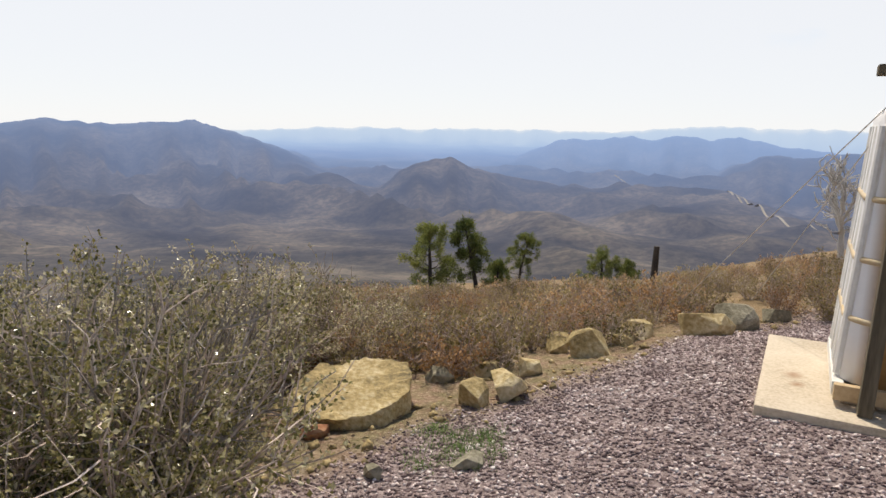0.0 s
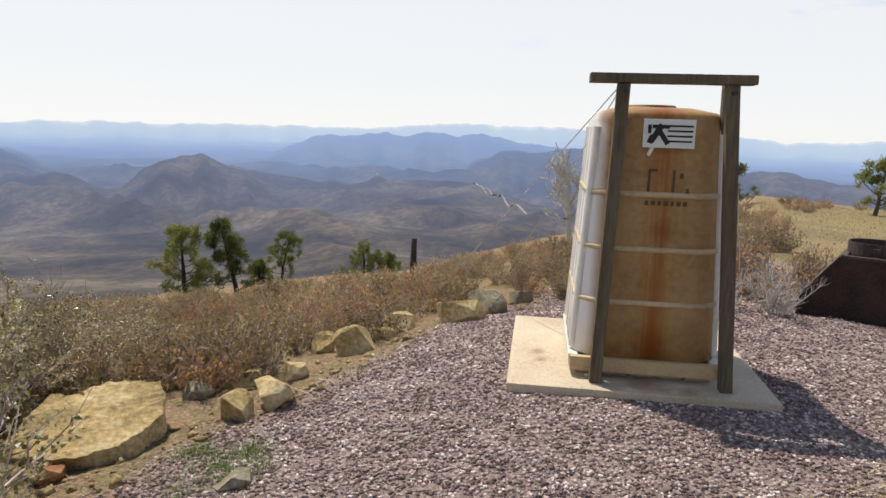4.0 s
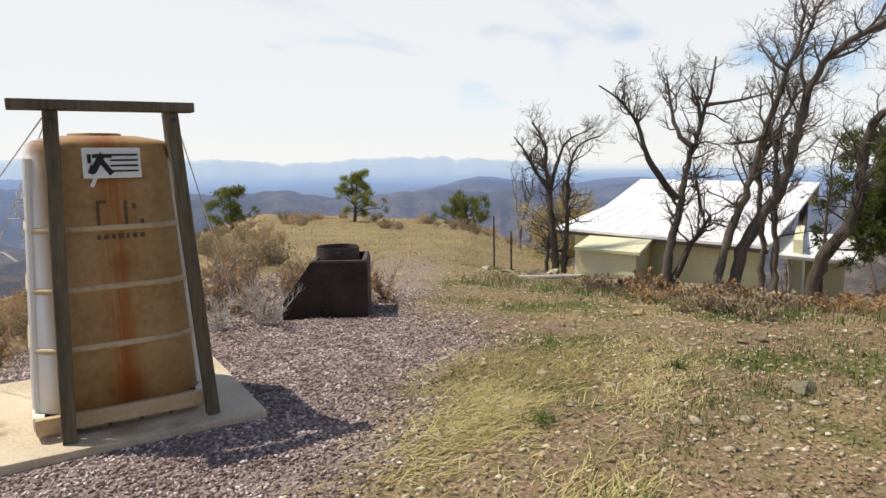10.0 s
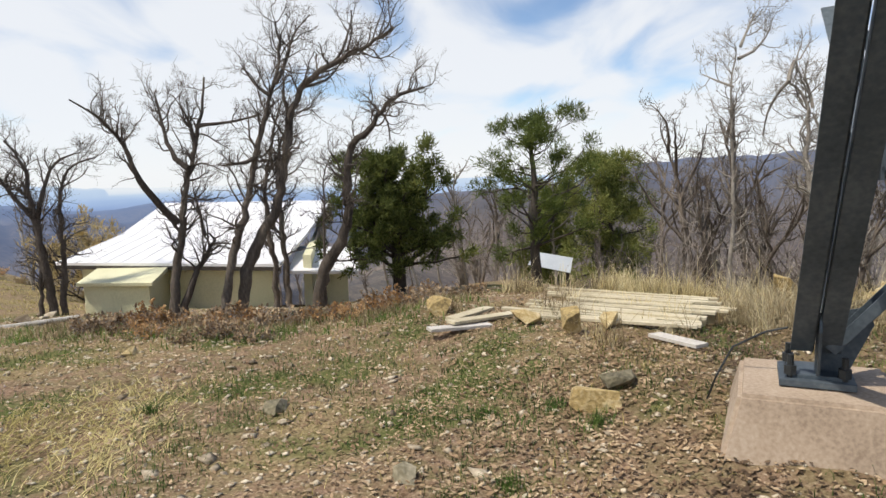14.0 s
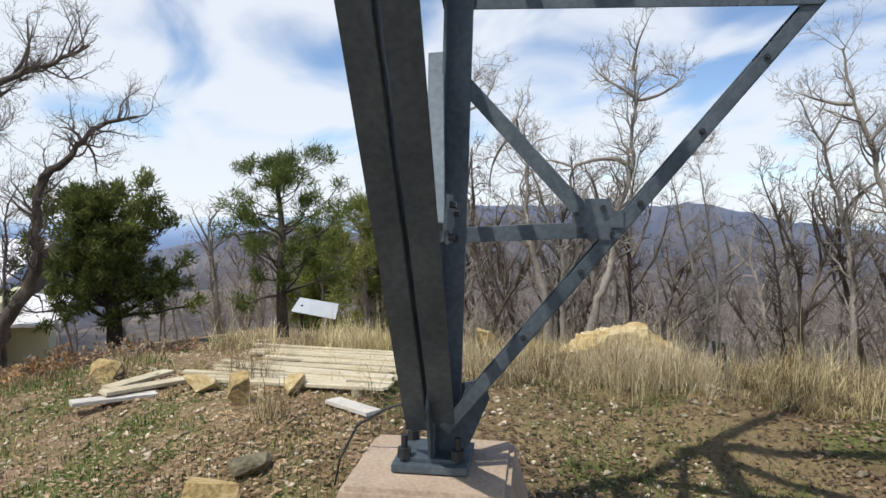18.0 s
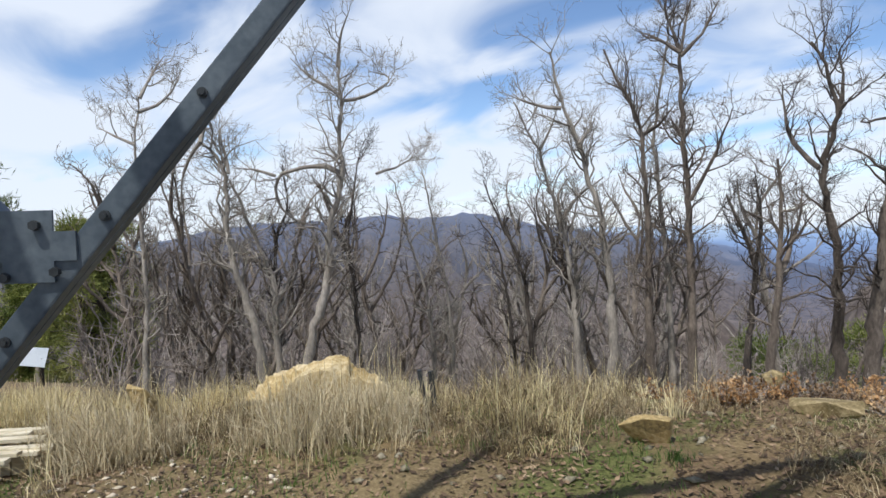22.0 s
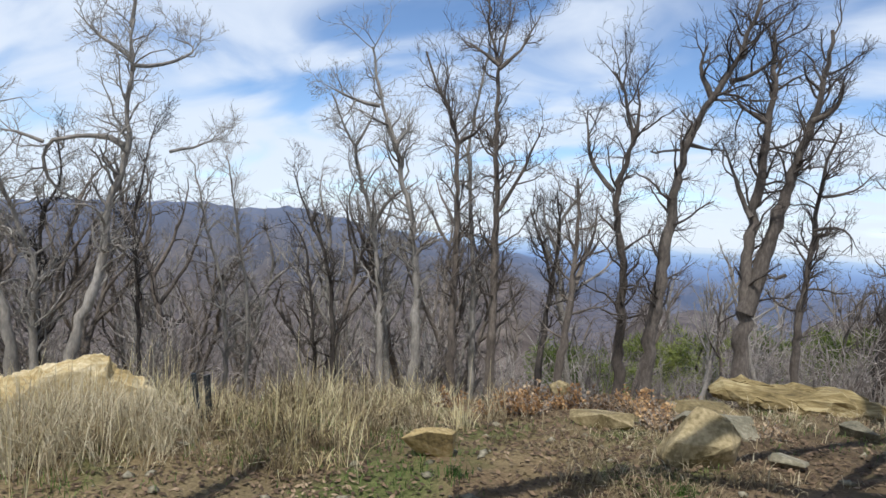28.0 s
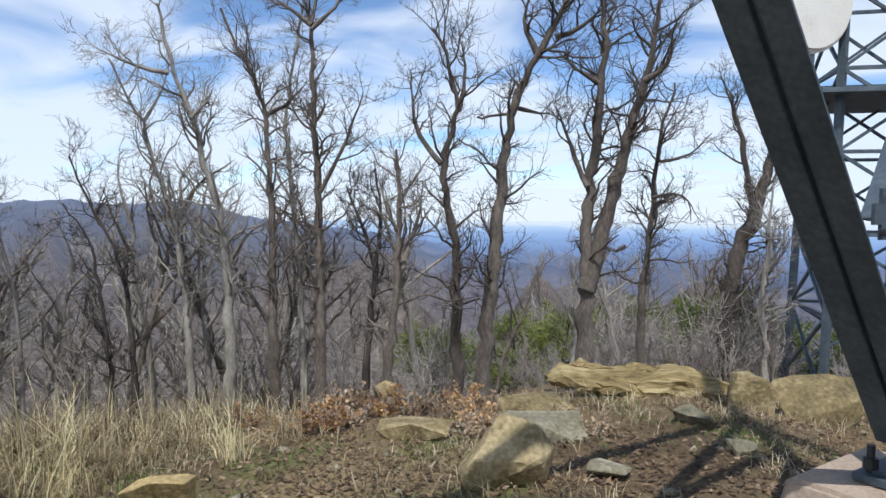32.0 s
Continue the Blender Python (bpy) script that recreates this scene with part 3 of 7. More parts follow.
def tower_face(p, q, normal):
    """One face between two legs: the main braces, the sub-braces and their bolts."""
    d = (q - p).normalized()
    out = Vector(normal)
    mid = (p + q) / 2 + (centre - (p + q) / 2).normalized() * LEAN * (APEX - TZ) + Vector((0, 0, APEX))
    for base, dd in ((p, d), (q, -d)):
        foot = leg_at(base, TZ + 0.14) + dd * 0.075 + out * 0.012
        along = (mid - foot).normalized()
        side = out.cross(along).normalized()
        if side.z > 0:
            side = -side
        slight = base is TA and q is TB
        for s in (-1, 1):
            if slight:      # a lighter pair, toe to toe, its upright flanges outside
                edge = out * (s * 0.058 - 0.07)
                bm = angle_bar(bmesh.new(), foot - T0 + edge, mid - T0 + edge, 0.055, 0.009, -out * s, -side, 0.058)
            else:           # a heavy pair, back to back with a gap
                edge = out * s * 0.007
                bm = angle_bar(bmesh.new(), foot - T0 + edge, mid - T0 + edge, 0.105, 0.011, out * s, -side, 0.072)
            brace_ = part("main_brace", bm, STEEL, tower)
            for k in range(10):
                c = foot + along * (0.55 + 0.375 * k) - side * (0.032 if slight else 0.042) + edge + out * s * (0 if slight else 0.011) - T0
                part("bolt", rod(c, c + out * s * 0.008, 0.013, sides=10), BOLT, brace_)
                part("nut", rod(c + out * s * 0.007, c + out * s * 0.017, 0.008, sides=6), BOLT, brace_)
        # gusset at the foot
        g0 = leg_at(base, TZ + 0.02)
        bm = bmesh.new()
        for s in (-0.006, 0.006):
            vs = [bm.verts.new(g0 + dd * a + Vector((0, 0, c)) + out * s - T0) for a, c in ((0.02, 0.0), (0.15, 0.02), (0.25, 0.26), (0.22, 0.35), (0.02, 0.30))]
            bm.faces.new(vs if s > 0 else vs[::-1])
        bm.verts.ensure_lookup_table()
        for k in range(5):
            bm.faces.new([bm.verts[k], bm.verts[(k + 1) % 5], bm.verts[5 + (k + 1) % 5], bm.verts[5 + k]])
        part("gusset_plate", bm, STEEL, tower)
        # sub-braces: a strut at 1.5 m, a sloping one above it, a strut at 2.42 m
        def on_main(z):
            return foot + along * ((z - foot.z) / along.z)
        j1, j2 = on_main(1.50) - side * 0.10 - out * 0.132, on_main(2.44) - side * 0.08 - out * 0.132
        for u, v in ((leg_at(base, 1.52), j1), (j1, leg_at(base, 2.30)), (leg_at(base, 2.55), j2), (j2, leg_at(base, 3.9)), ):
            part("sub_brace", angle_bar(bmesh.new(), u - T0 + out * 0.012, v - T0 + out * 0.012, 0.068, 0.008, (0, 0, -1), out), STEEL, tower)
        bm = box(0.21, 0.012, 0.17, j1 - T0 - dd * 0.02 + Vector((0, 0, 0.01)), Matrix((d, out, Vector((0, 0, 1)))).transposed().to_4x4() if d.cross(out).z > 0 else Matrix((-d, out, Vector((0, 0, 1)))).transposed().to_4x4(), 0.0)
        bmesh.ops.bevel(bm, geom=[e for e in bm.edges if abs((e.verts[0].co - e.verts[1].co).normalized().dot(out)) > 0.9], offset=0.05, segments=2, affect="EDGES")
        joint_ = part("joint_plate", bm, STEEL, tower)
        end_ = box(0.2, 0.012, 0.2, j2 - T0 - dd * 0.06 + Vector((0, 0, 0.03)), Matrix((d, out, Vector((0, 0, 1)))).transposed().to_4x4() if d.cross(out).z > 0 else Matrix((-d, out, Vector((0, 0, 1)))).transposed().to_4x4(), 0.004)
        part("joint_plate", end_, STEEL, tower)
        for a, c in ((-0.09, 0.03), (0.02, 0.06), (0.06, -0.05), (-0.05, -0.06)):
            c0 = j1 - T0 - dd * 0.02 + dd * a + Vector((0, 0, c))
            part("bolt", rod(c0 - out * 0.006, c0 - out * 0.026, 0.012, sides=6), BOLT, joint_)
    part("girt", angle_bar(bmesh.new(), leg_at(p, APEX) - T0, leg_at(q, APEX) - T0, 0.12, 0.01, (0, 0, -1), -out), STEEL, tower)


for base in (TA, TB, TC, TD):
    inw = (centre - base).normalized()
    n1 = AB if (centre - base).dot(AB) > 0 else -AB
    n2 = AD if (centre - base).dot(AD) > 0 else -AD
    foot = leg_at(base, TZ) - T0
    pier = bmesh.new()
    gb = gh(base.x, base.y) - 0.25
    m = Matrix((AB, Vector((-AB.y, AB.x, 0)), Vector((0, 0, 1)))).transposed().to_4x4()
    bmesh.ops.create_cone(pier, cap_ends=True, segments=4, radius1=0.67, radius2=0.50, depth=TZ - 0.03 - gb,
                          matrix=Matrix.Translation(foot + Vector((0, 0, -TZ + (TZ - 0.03 + gb) / 2))) @ m @ Matrix.Rotation(radians(45), 4, "Z"))
    bmesh.ops.bevel(pier, geom=pier.edges[:], offset=0.02, segments=2, affect="EDGES")
    part("concrete_pier", pier, CONCRETE, tower, "stained tan concrete pier with sloping sides")
    plate_ = part("base_plate", box(0.34, 0.34, 0.035, foot + Vector((0, 0, -0.005)), m, 0.004), STEEL, tower)
    part("base_plate", box(0.26, 0.26, 0.02, foot + Vector((0, 0, 0.022)), m, 0.004), STEEL, tower)
    top = leg_at(base, 7.0) - T0
    leg_ = part("leg", angle_bar(bmesh.new(), foot, top, 0.115, 0.014, n1, n2), STEEL, tower)
    for a in (-0.12, 0.12):
        for c in (-0.12, 0.12):
            p0 = foot + AB * a + AD * c
            part("anchor_bolt", rod(p0, p0 + Vector((0, 0, 0.13)), 0.016, sides=8), BOLT, plate_)
            part("anchor_nut", rod(p0 + Vector((0, 0, 0.03)), p0 + Vector((0, 0, 0.075)), 0.032, sides=6), BOLT, plate_)
    for k in range(10):
        p0 = leg_at(base, 0.9 + 0.6 * k) - T0
        for nn, oo in ((n1, n2), (n2, n1)):
            part("bolt", rod(p0 + nn * 0.07 - oo * 0.002, p0 + nn * 0.07 - oo * 0.022, 0.016, sides=6), BOLT, leg_)
for p, q, nrm in ((TA, TB, -AD), (TA, TD, -AB), (TB, TC, AB), (TD, TC, AD)):
    tower_face(p, q, nrm)

# ---- storage tank in its timber frame ----
PEX, PEY = Vector((0.883, -0.469, 0)), Vector((0.469, 0.883, 0))
PADZ = 0.045
pad_o = Vector((1.78, 3.64, 0))


def padp(a, b, z=0.0):
    return pad_o + PEX * a + PEY * b + Vector((0, 0, z))


PM = Matrix((PEX, PEY, Vector((0, 0, 1)))).transposed().to_4x4()
pad = thing("concrete_pad", padp(0.81, 0.78, 0), "pale tan concrete slab stained with rust", "slab", turn=-27.98)
part("slab", box(1.62, 1.56, 0.16, (0, 0, PADZ - 0.08), None, 0.012), PADMAT, pad)

tank_at = padp(0.85, 0.76, PADZ)
tank = thing("storage_tank", tank_at, "tan ribbed fibreglass storage tank with rust streaks on a concrete slab", "tank", turn=-27.98)


def stain(m, spots, colour, amount=0.85):
    """Adds ragged stains of a colour round places given in the thing's own metres: (x, y, z, radius)."""
    n, l = m.node_tree.nodes, m.node_tree.links
    b = n["Principled BSDF"]
    co, ns = n.new("ShaderNodeTexCoord"), n.new("ShaderNodeTexNoise")
    ns.inputs["Scale"].default_value, ns.inputs["Detail"].default_value = 9, 5
    l.new(co.outputs["Object"], ns.inputs["Vector"])
    for x, y, z, r in spots:
        d = n.new("ShaderNodeVectorMath")
        d.operation = "DISTANCE"
        d.inputs[1].default_value = (x, y, z)
        l.new(co.outputs["Object"], d.inputs[0])
        k = n.new("ShaderNodeMath")
        k.operation = "MULTIPLY_ADD"
        l.new(ns.outputs["Fac"], k.inputs[0])
        k.inputs[1].default_value = r
        l.new(d.outputs["Value"], k.inputs[2])
        mr = n.new("ShaderNodeMapRange")
        mr.inputs["From Min"].default_value, mr.inputs["From Max"].default_value = 1.45 * r, 0.55 * r
        mr.inputs["To Max"].default_value = amount
        l.new(k.outputs[0], mr.inputs["Value"])
        mx = n.new("ShaderNodeMix")
        mx.data_type = "RGBA"
        old = b.inputs["Base Color"].links[0].from_socket
        l.new(mr.outputs[0], mx.inputs["Factor"]), l.new(old, mx.inputs["A"])
        mx.inputs["B"].default_value = (*colour, 1)
        l.new(mx.outputs["Result"], b.inputs["Base Color"])


def tank_material():
    m = material("tan_fibreglass", [(0.22, 0.12, 0.042), (0.36, 0.215, 0.088), (0.45, 0.295, 0.135)], 2.0, 25, 0.55, bump=0.12)
    n, l = m.node_tree.nodes, m.node_tree.links
    b = n["Principled BSDF"]
    co = n.new("ShaderNodeTexCoord")
    mp = n.new("ShaderNodeMapping")
    mp.inputs["Scale"].default_value = (22, 1, 0.9)
    l.new(co.outputs["Object"], mp.inputs[0])
    ns = n.new("ShaderNodeTexNoise")
    ns.inputs["Scale"].default_value, ns.inputs["Detail"].default_value = 1.6, 5
    l.new(mp.outputs[0], ns.inputs["Vector"])
    sp = n.new("ShaderNodeSeparateXYZ")
    l.new(co.outputs["Object"], sp.inputs[0])
    # the rust streak runs down the front from the lid
    ab = n.new("ShaderNodeMath")
    ab.operation = "ABSOLUTE"
    ad = n.new("ShaderNodeMath")
    ad.operation = "ADD"
    ad.inputs[1].default_value = -0.03
    l.new(sp.outputs[0], ad.inputs[0]), l.new(ad.outputs[0], ab.inputs[0])
    mr = n.new("ShaderNodeMapRange")
    mr.inputs["From Min"].default_value, mr.inputs["From Max"].default_value = 0.12, 0.0
    l.new(ab.outputs[0], mr.inputs["Value"])
    mu = n.new("ShaderNodeMath")
    mu.operation = "MULTIPLY"
    l.new(mr.outputs[0], mu.inputs[0])
    rr = n.new("ShaderNodeMapRange")
    rr.inputs["From Min"].default_value, rr.inputs["From Max"].default_value = 0.34, 0.52
    l.new(ns.outputs["Fac"], rr.inputs["Value"]), l.new(rr.outputs[0], mu.inputs[1])
    mx = n.new("ShaderNodeMix")
    mx.data_type = "RGBA"
    old = b.inputs["Base Color"].links[0].from_socket
    l.new(mu.outputs[0], mx.inputs["Factor"]), l.new(old, mx.inputs["A"])
    mx.inputs["B"].default_value = (0.30, 0.10, 0.02, 1)
    # the colour goes from tan to white towards the left side
    sd = n.new("ShaderNodeMapRange")
    sd.inputs["From Min"].default_value, sd.inputs["From Max"].default_value = -0.30, -0.37
    l.new(sp.outputs[0], sd.inputs["Value"])
    mw = n.new("ShaderNodeMix")
    mw.data_type = "RGBA"
    mw.inputs["B"].default_value = (0.76, 0.74, 0.72, 1)
    l.new(sd.outputs[0], mw.inputs["Factor"]), l.new(mx.outputs["Result"], mw.inputs["A"])
    l.new(mw.outputs["Result"], b.inputs["Base Color"])
    return m


TANK = tank_material()
stain(TANK, [(0.03, -0.5, 0.2, 0.16), (0.0, -0.45, 1.68, 0.22), (-0.35, -0.4, 1.67, 0.12), (0.05, -0.5, 0.95, 0.1)], (0.22, 0.06, 0.012), 0.8)
stain(PADMAT, [(0.05, -0.62, PADZ, 0.2), (-0.62, -0.12, PADZ, 0.09), (-0.6, -0.3, PADZ, 0.06), (0.3, -0.7, PADZ, 0.1)], (0.24, 0.1, 0.03), 0.6)
RIBM = material("rib_tan", [(0.33, 0.23, 0.12), (0.50, 0.38, 0.225), (0.60, 0.49, 0.335)], 3, 30, 0.5, bump=0.05)
RAILM = material("rail_tan", [(0.38, 0.26, 0.14), (0.52, 0.38, 0.22), (0.6, 0.47, 0.3)], 4, 40, 0.8, bump=0.1)
TW, TDp, TH = 0.92, 1.02, 1.54         # foot width, depth, height
RC = 0.20                               # corner radius


def ring(z, w, d, rr, k=9):
    """A rounded rectangle at a height."""
    out = []
    for cx, cy, a0 in ((w / 2 - rr, d / 2 - rr, 0), (-w / 2 + rr, d / 2 - rr, 90), (-w / 2 + rr, -d / 2 + rr, 180), (w / 2 - rr, -d / 2 + rr, 270)):
        for j in range(k):
            a = radians(a0 + 90 * j / (k - 1))
            out.append((cx + rr * math.cos(a), cy + rr * math.sin(a), z))
    return out


def loft(levels, cap=True):
    bm = bmesh.new()
    rows = [[bm.verts.new(p) for p in lv] for lv in levels]
    n = len(rows[0])
    for a, b in zip(rows, rows[1:]):
        for j in range(n):
            f = bm.faces.new((a[j], a[(j + 1) % n], b[(j + 1) % n], b[j]))
            f.smooth = True
    if cap:
        bm.faces.new(rows[-1])
        bm.faces.new(rows[0][::-1])
    return bm


def tank_size(z):
    k = z / TH
    return TW - 0.15 * k, TDp - 0.10 * k


Z0 = 0.13
levels = []
for z in (0, 0.3, 0.6, 0.9, 1.2, TH - 0.06):
    levels.append(ring(Z0 + z, *tank_size(z), RC))
w, d = tank_size(TH)
levels += [ring(Z0 + TH - 0.02, w - 0.01, d - 0.01, RC), ring(Z0 + TH, w - 0.05, d - 0.05, RC), ring(Z0 + TH + 0.03, w * 0.6, d * 0.6, RC * 0.7)]
tank_body = part("body", loft(levels), TANK, tank)
for z in (0.36, 0.70, 1.04):
    w, d = tank_size(z)
    lv = []
    for k in range(7):
        a = math.pi * k / 6
        q = 0.016 * math.sin(a)
        lv.append(ring(Z0 + z - 0.018 * math.cos(a), w + 2 * q, d + 2 * q, RC + q))
    part("rib", loft(lv, cap=False), RIBM, tank_body, "pale tan horizontal rib")
for yy in (-0.38, -0.13, 0.12, 0.37):
    part("side_flute", rod((-TW / 2 + 0.022, yy, Z0 + 0.02), (-TW / 2 + 0.09, yy * 0.94, Z0 + TH - 0.10), 0.032, 0.028, 10), WHITE, tank, "white vertical flute")
    part("side_flute", rod((TW / 2 - 0.022, yy, Z0 + 0.02), (TW / 2 - 0.09, yy * 0.94, Z0 + TH - 0.10), 0.032, 0.028, 10), WHITE, tank)
part("foot_rail", box(TW, 0.05, 0.09, (0, -TDp / 2 - 0.012, 0.085), None, 0.006), RAILM, tank, "pale tan foot rail")
part("foot_rail", box(TW, 0.05, 0.09, (0, TDp / 2 + 0.012, 0.085), None, 0.006), RAILM, tank)
part("foot_rail", box(0.06, TDp - 0.03, 0.08, (-TW / 2 + 0.02, 0, 0.09), None, 0.006), WHITE, tank, "white painted foot rail")
part("foot_rail", box(0.06, TDp - 0.03, 0.08, (TW / 2 - 0.02, 0, 0.09), None, 0.006), WHITE, tank)
for k in range(5):
    part("footing_block", box(0.15, TDp - 0.06, 0.05, (-0.34 + 0.17 * k, 0, 0.025), None, 0.006), CONCRETE, tank)
# stencilled marks: a box shape, and a row that cannot be read
yf = lambda z: -tank_size(z - Z0)[1] / 2 - 0.004
for cx, cz, sx, sz in ((-0.115, 1.25, 0.016, 0.15), (-0.095, 1.32, 0.05, 0.016), (-0.095, 1.175, 0.06, 0.016), (0.03, 1.25, 0.016, 0.15), (0.005, 1.175, 0.05, 0.016), (0.075, 1.29, 0.022, 0.03), (0.115, 1.20, 0.02, 0.03)):
    part("stencil_mark", box(sx, 0.003, sz, (cx + 0.06, yf(cz), cz)), FADED, tank_body)
for k, sx in enumerate((0.02, 0.026, 0.02, 0.028, 0.018, 0.024, 0.026)):
    part("stencil_mark", box(sx, 0.003, 0.028, (-0.06 + 0.038 * k, yf(1.12), 1.12)), FADED, tank_body)
bm = rod((0, 0, Z0 + TH + 0.02), (0, 0, Z0 + TH + 0.05), 0.16, 0.15, 24)
part("lid", bm, TANK, tank_body)

sign = thing("small_sign", padp(0.885, 0.255, 1.50), "white metal sign with black stripes and emblem on the tank", "sign", turn=-27.98)
sign_plate = part("plate", box(0.30, 0.008, 0.17, (0, 0, 0.085), Matrix.Rotation(radians(-2.3), 4, "X"), 0.002), SIGNW, sign)
for k in range(4):
    part("stripe", box(0.145, 0.003, 0.011, (0.062, -0.006, 0.04 + 0.03 * k)), BLACK, sign_plate)
for cx, cz, sx, sz, rot in ((-0.075, 0.085, 0.035, 0.12, 30), (-0.03, 0.06, 0.03, 0.09, -35), (-0.05, 0.125, 0.10, 0.022, 0), (-0.105, 0.05, 0.03, 0.05, 20), (-0.115, 0.11, 0.02, 0.05, 0)):
    part("emblem", box(sx, 0.003, sz, (cx, -0.006 - 0.0006 * rot / 30, cz), Matrix.Rotation(radians(rot), 4, "Y")), BLACK, sign_plate)
part("drip", box(0.02, 0.003, 0.06, (-0.10, 0.0, -0.02), Matrix.Rotation(radians(25), 4, "Y")), SIGNW, sign)

fr = thing("timber_frame", padp(0.93, 0.77, PADZ), "dark weathered timber frame of posts and top rails round the tank", "frame", turn=-27.98)
for foot_, top_ in (((-0.385, -0.63), (-0.33, -0.52)), ((0.395, -0.63), (0.285, -0.52)), ((0.47, 0.10), (0.29, -0.44))):
    part("post", bar((*foot_, 0), (*top_, 1.83), 0.075, 0.075, (0, 1, 0), 0.012), TIMBER, fr)
part("top_rail", box(0.94, 0.13, 0.055, (-0.06, -0.52, 1.855), None, 0.008), TIMBER, fr)
part("bolt", rod((-0.33, -0.6, 1.78), (-0.33, -0.57, 1.78), 0.014, sides=6), BOLT, fr)
part("bolt", rod((0.285, -0.6, 1.78), (0.285, -0.57, 1.78), 0.014, sides=6), BOLT, fr)
part("guy_wire", rod((-0.36, -0.48, 1.80), (-1.9, 2.6, -0.35), 0.004, sides=5), SILVER, fr)
part("guy_wire", rod((-0.34, -0.46, 1.80), (-1.2, 3.4, -0.35), 0.004, sides=5), SILVER, fr)
part("guy_wire", rod((0.32, -0.46, 1.80), (1.5, 3.0, -0.2), 0.004, sides=5), SILVER, fr)

# ---- fire box ----
fx, fy = 5.89, 4.52
firebox = thing("fire_box", (fx, fy, gh(fx, fy)), "dark rusty iron fire box with a round drum on top", "fire pit", turn=-56)
FB = firebox.matrix_basis.translation.z
HH = 0.53 - FB
prof = [(-0.50, -0.06), (0.36, -0.06), (0.36, HH), (-0.20, HH), (-0.50, HH * 0.28)]
for yy in (-0.33, 0.33):
    bm = bmesh.new()
    f_ = bm.faces.new([bm.verts.new((p, yy, z)) for p, z in prof])
    bmesh.ops.solidify(bm, geom=[f_], thickness=0.02)
    bmesh.ops.recalc_face_normals(bm, faces=bm.faces[:])
    part("side_plate", bm, IRON, firebox)
for (p0, z0), (p1, z1) in ((prof[1], prof[2]), (prof[3], prof[4]), (prof[4], prof[0])):
    part("end_plate", bar((p0, 0, z0), (p1, 0, z1), 0.66, 0.02, (1, 0, 0.3)), IRON, firebox)
for sx, sy, at in ((0.56, 0.045, (0.08, -0.325, HH + 0.004)), (0.56, 0.045, (0.08, 0.325, HH + 0.004)), (0.045, 0.60, (0.337, 0, HH + 0.006)), (0.045, 0.60, (-0.177, 0, HH + 0.006))):
    part("top_frame", box(sx, sy, 0.03, at, None, 0.005), IRON, firebox)
bm = rod((0.04, 0.04, HH - 0.3), (0.04, 0.04, HH + 0.12), 0.23, sides=32, cap=False)
bmesh.ops.solidify(bm, geom=bm.faces[:], thickness=0.012)
part("drum", bm, IRON, firebox)
part("grate", box(0.42, 0.5, 0.02, (0.06, 0, HH - 0.12), None, 0.004), IRON, firebox)
part("latch", box(0.06, 0.02, 0.05, (0.06, -0.2, HH + 0.06), None, 0.004), IRON, firebox)

# ---- cabin ----
H0, HD = Vector((13.2, 4.7, 0)), Vector((-0.33, -0.944, 0))
HN = Vector((0.9995, 0.03, 0))          # away from the path
house = thing("cabin", (H0.x, H0.y, -2.0), "small cream-green cabin with a white metal roof below the trees", "cabin")


def hp(a, b, z):
    return H0 + HD * a + HN * b + Vector((0, 0, z)) - Vector((H0.x, H0.y, -2.0))


def slab_of(pts, thick):
    bm = bmesh.new()
    f = bm.faces.new([bm.verts.new(p) for p in pts])
    bm.normal_update()
    if f.normal.z < 0:
        bmesh.ops.reverse_faces(bm, faces=[f])
    r = bmesh.ops.solidify(bm, geom=[f], thickness=thick)
    return bm


HL, EZ, KZ, RZ = 4.15, 0.12, 0.34, 0.86
def wall_box(a0, a1, b0, b1, z0, z1):
    bm = bmesh.new()
    c = [(a0, b0), (a1, b0), (a1, b1), (a0, b1)]
    lo = [bm.verts.new(hp(*p, z0)) for p in c]
    hi = [bm.verts.new(hp(*p, z1)) for p in c]
    bm.faces.new(lo[::-1]), bm.faces.new(hi)
    for k in range(4):
        bm.faces.new((lo[k], lo[(k + 1) % 4], hi[(k + 1) % 4], hi[k]))
    bmesh.ops.recalc_face_normals(bm, faces=bm.faces[:])
    return bm


part("wall", wall_box(0.25, HL - 0.1, 0.35, 0.50, -2.1, EZ - 0.02), SIDING, house)
part("wall", wall_box(0.25, 0.40, 0.50, 9.0, -2.1, EZ - 0.02), SIDING, house)
part("wall", wall_box(HL + 0.35, HL + 0.5, 0.8, 9.0, -2.1, EZ + 0.05), SIDING, house)
low_roof = part("roof", slab_of([hp(-0.15, 0, EZ), hp(HL, 0, EZ), hp(HL + 0.3, 3.0, KZ), hp(0.1, 3.0, KZ)], 0.05), ROOF, house)
high_roof = part("roof", slab_of([hp(0.1, 3.0, KZ + 0.003), hp(HL + 0.3, 3.0, KZ + 0.003), hp(HL + 0.75, 6.6, RZ), hp(0.15, 6.6, RZ)], 0.05), ROOF, house)
part("roof", slab_of([hp(0.15, 6.6, RZ), hp(HL + 0.75, 6.6, RZ), hp(HL + 0.75, 10.0, EZ), hp(0.15, 10.0, EZ)], 0.05), ROOF, house)
part("eave_board", bar(hp(-0.15, 0.02, EZ - 0.07), hp(HL, 0.02, EZ - 0.07), 0.03, 0.09), DARKTRIM, house)

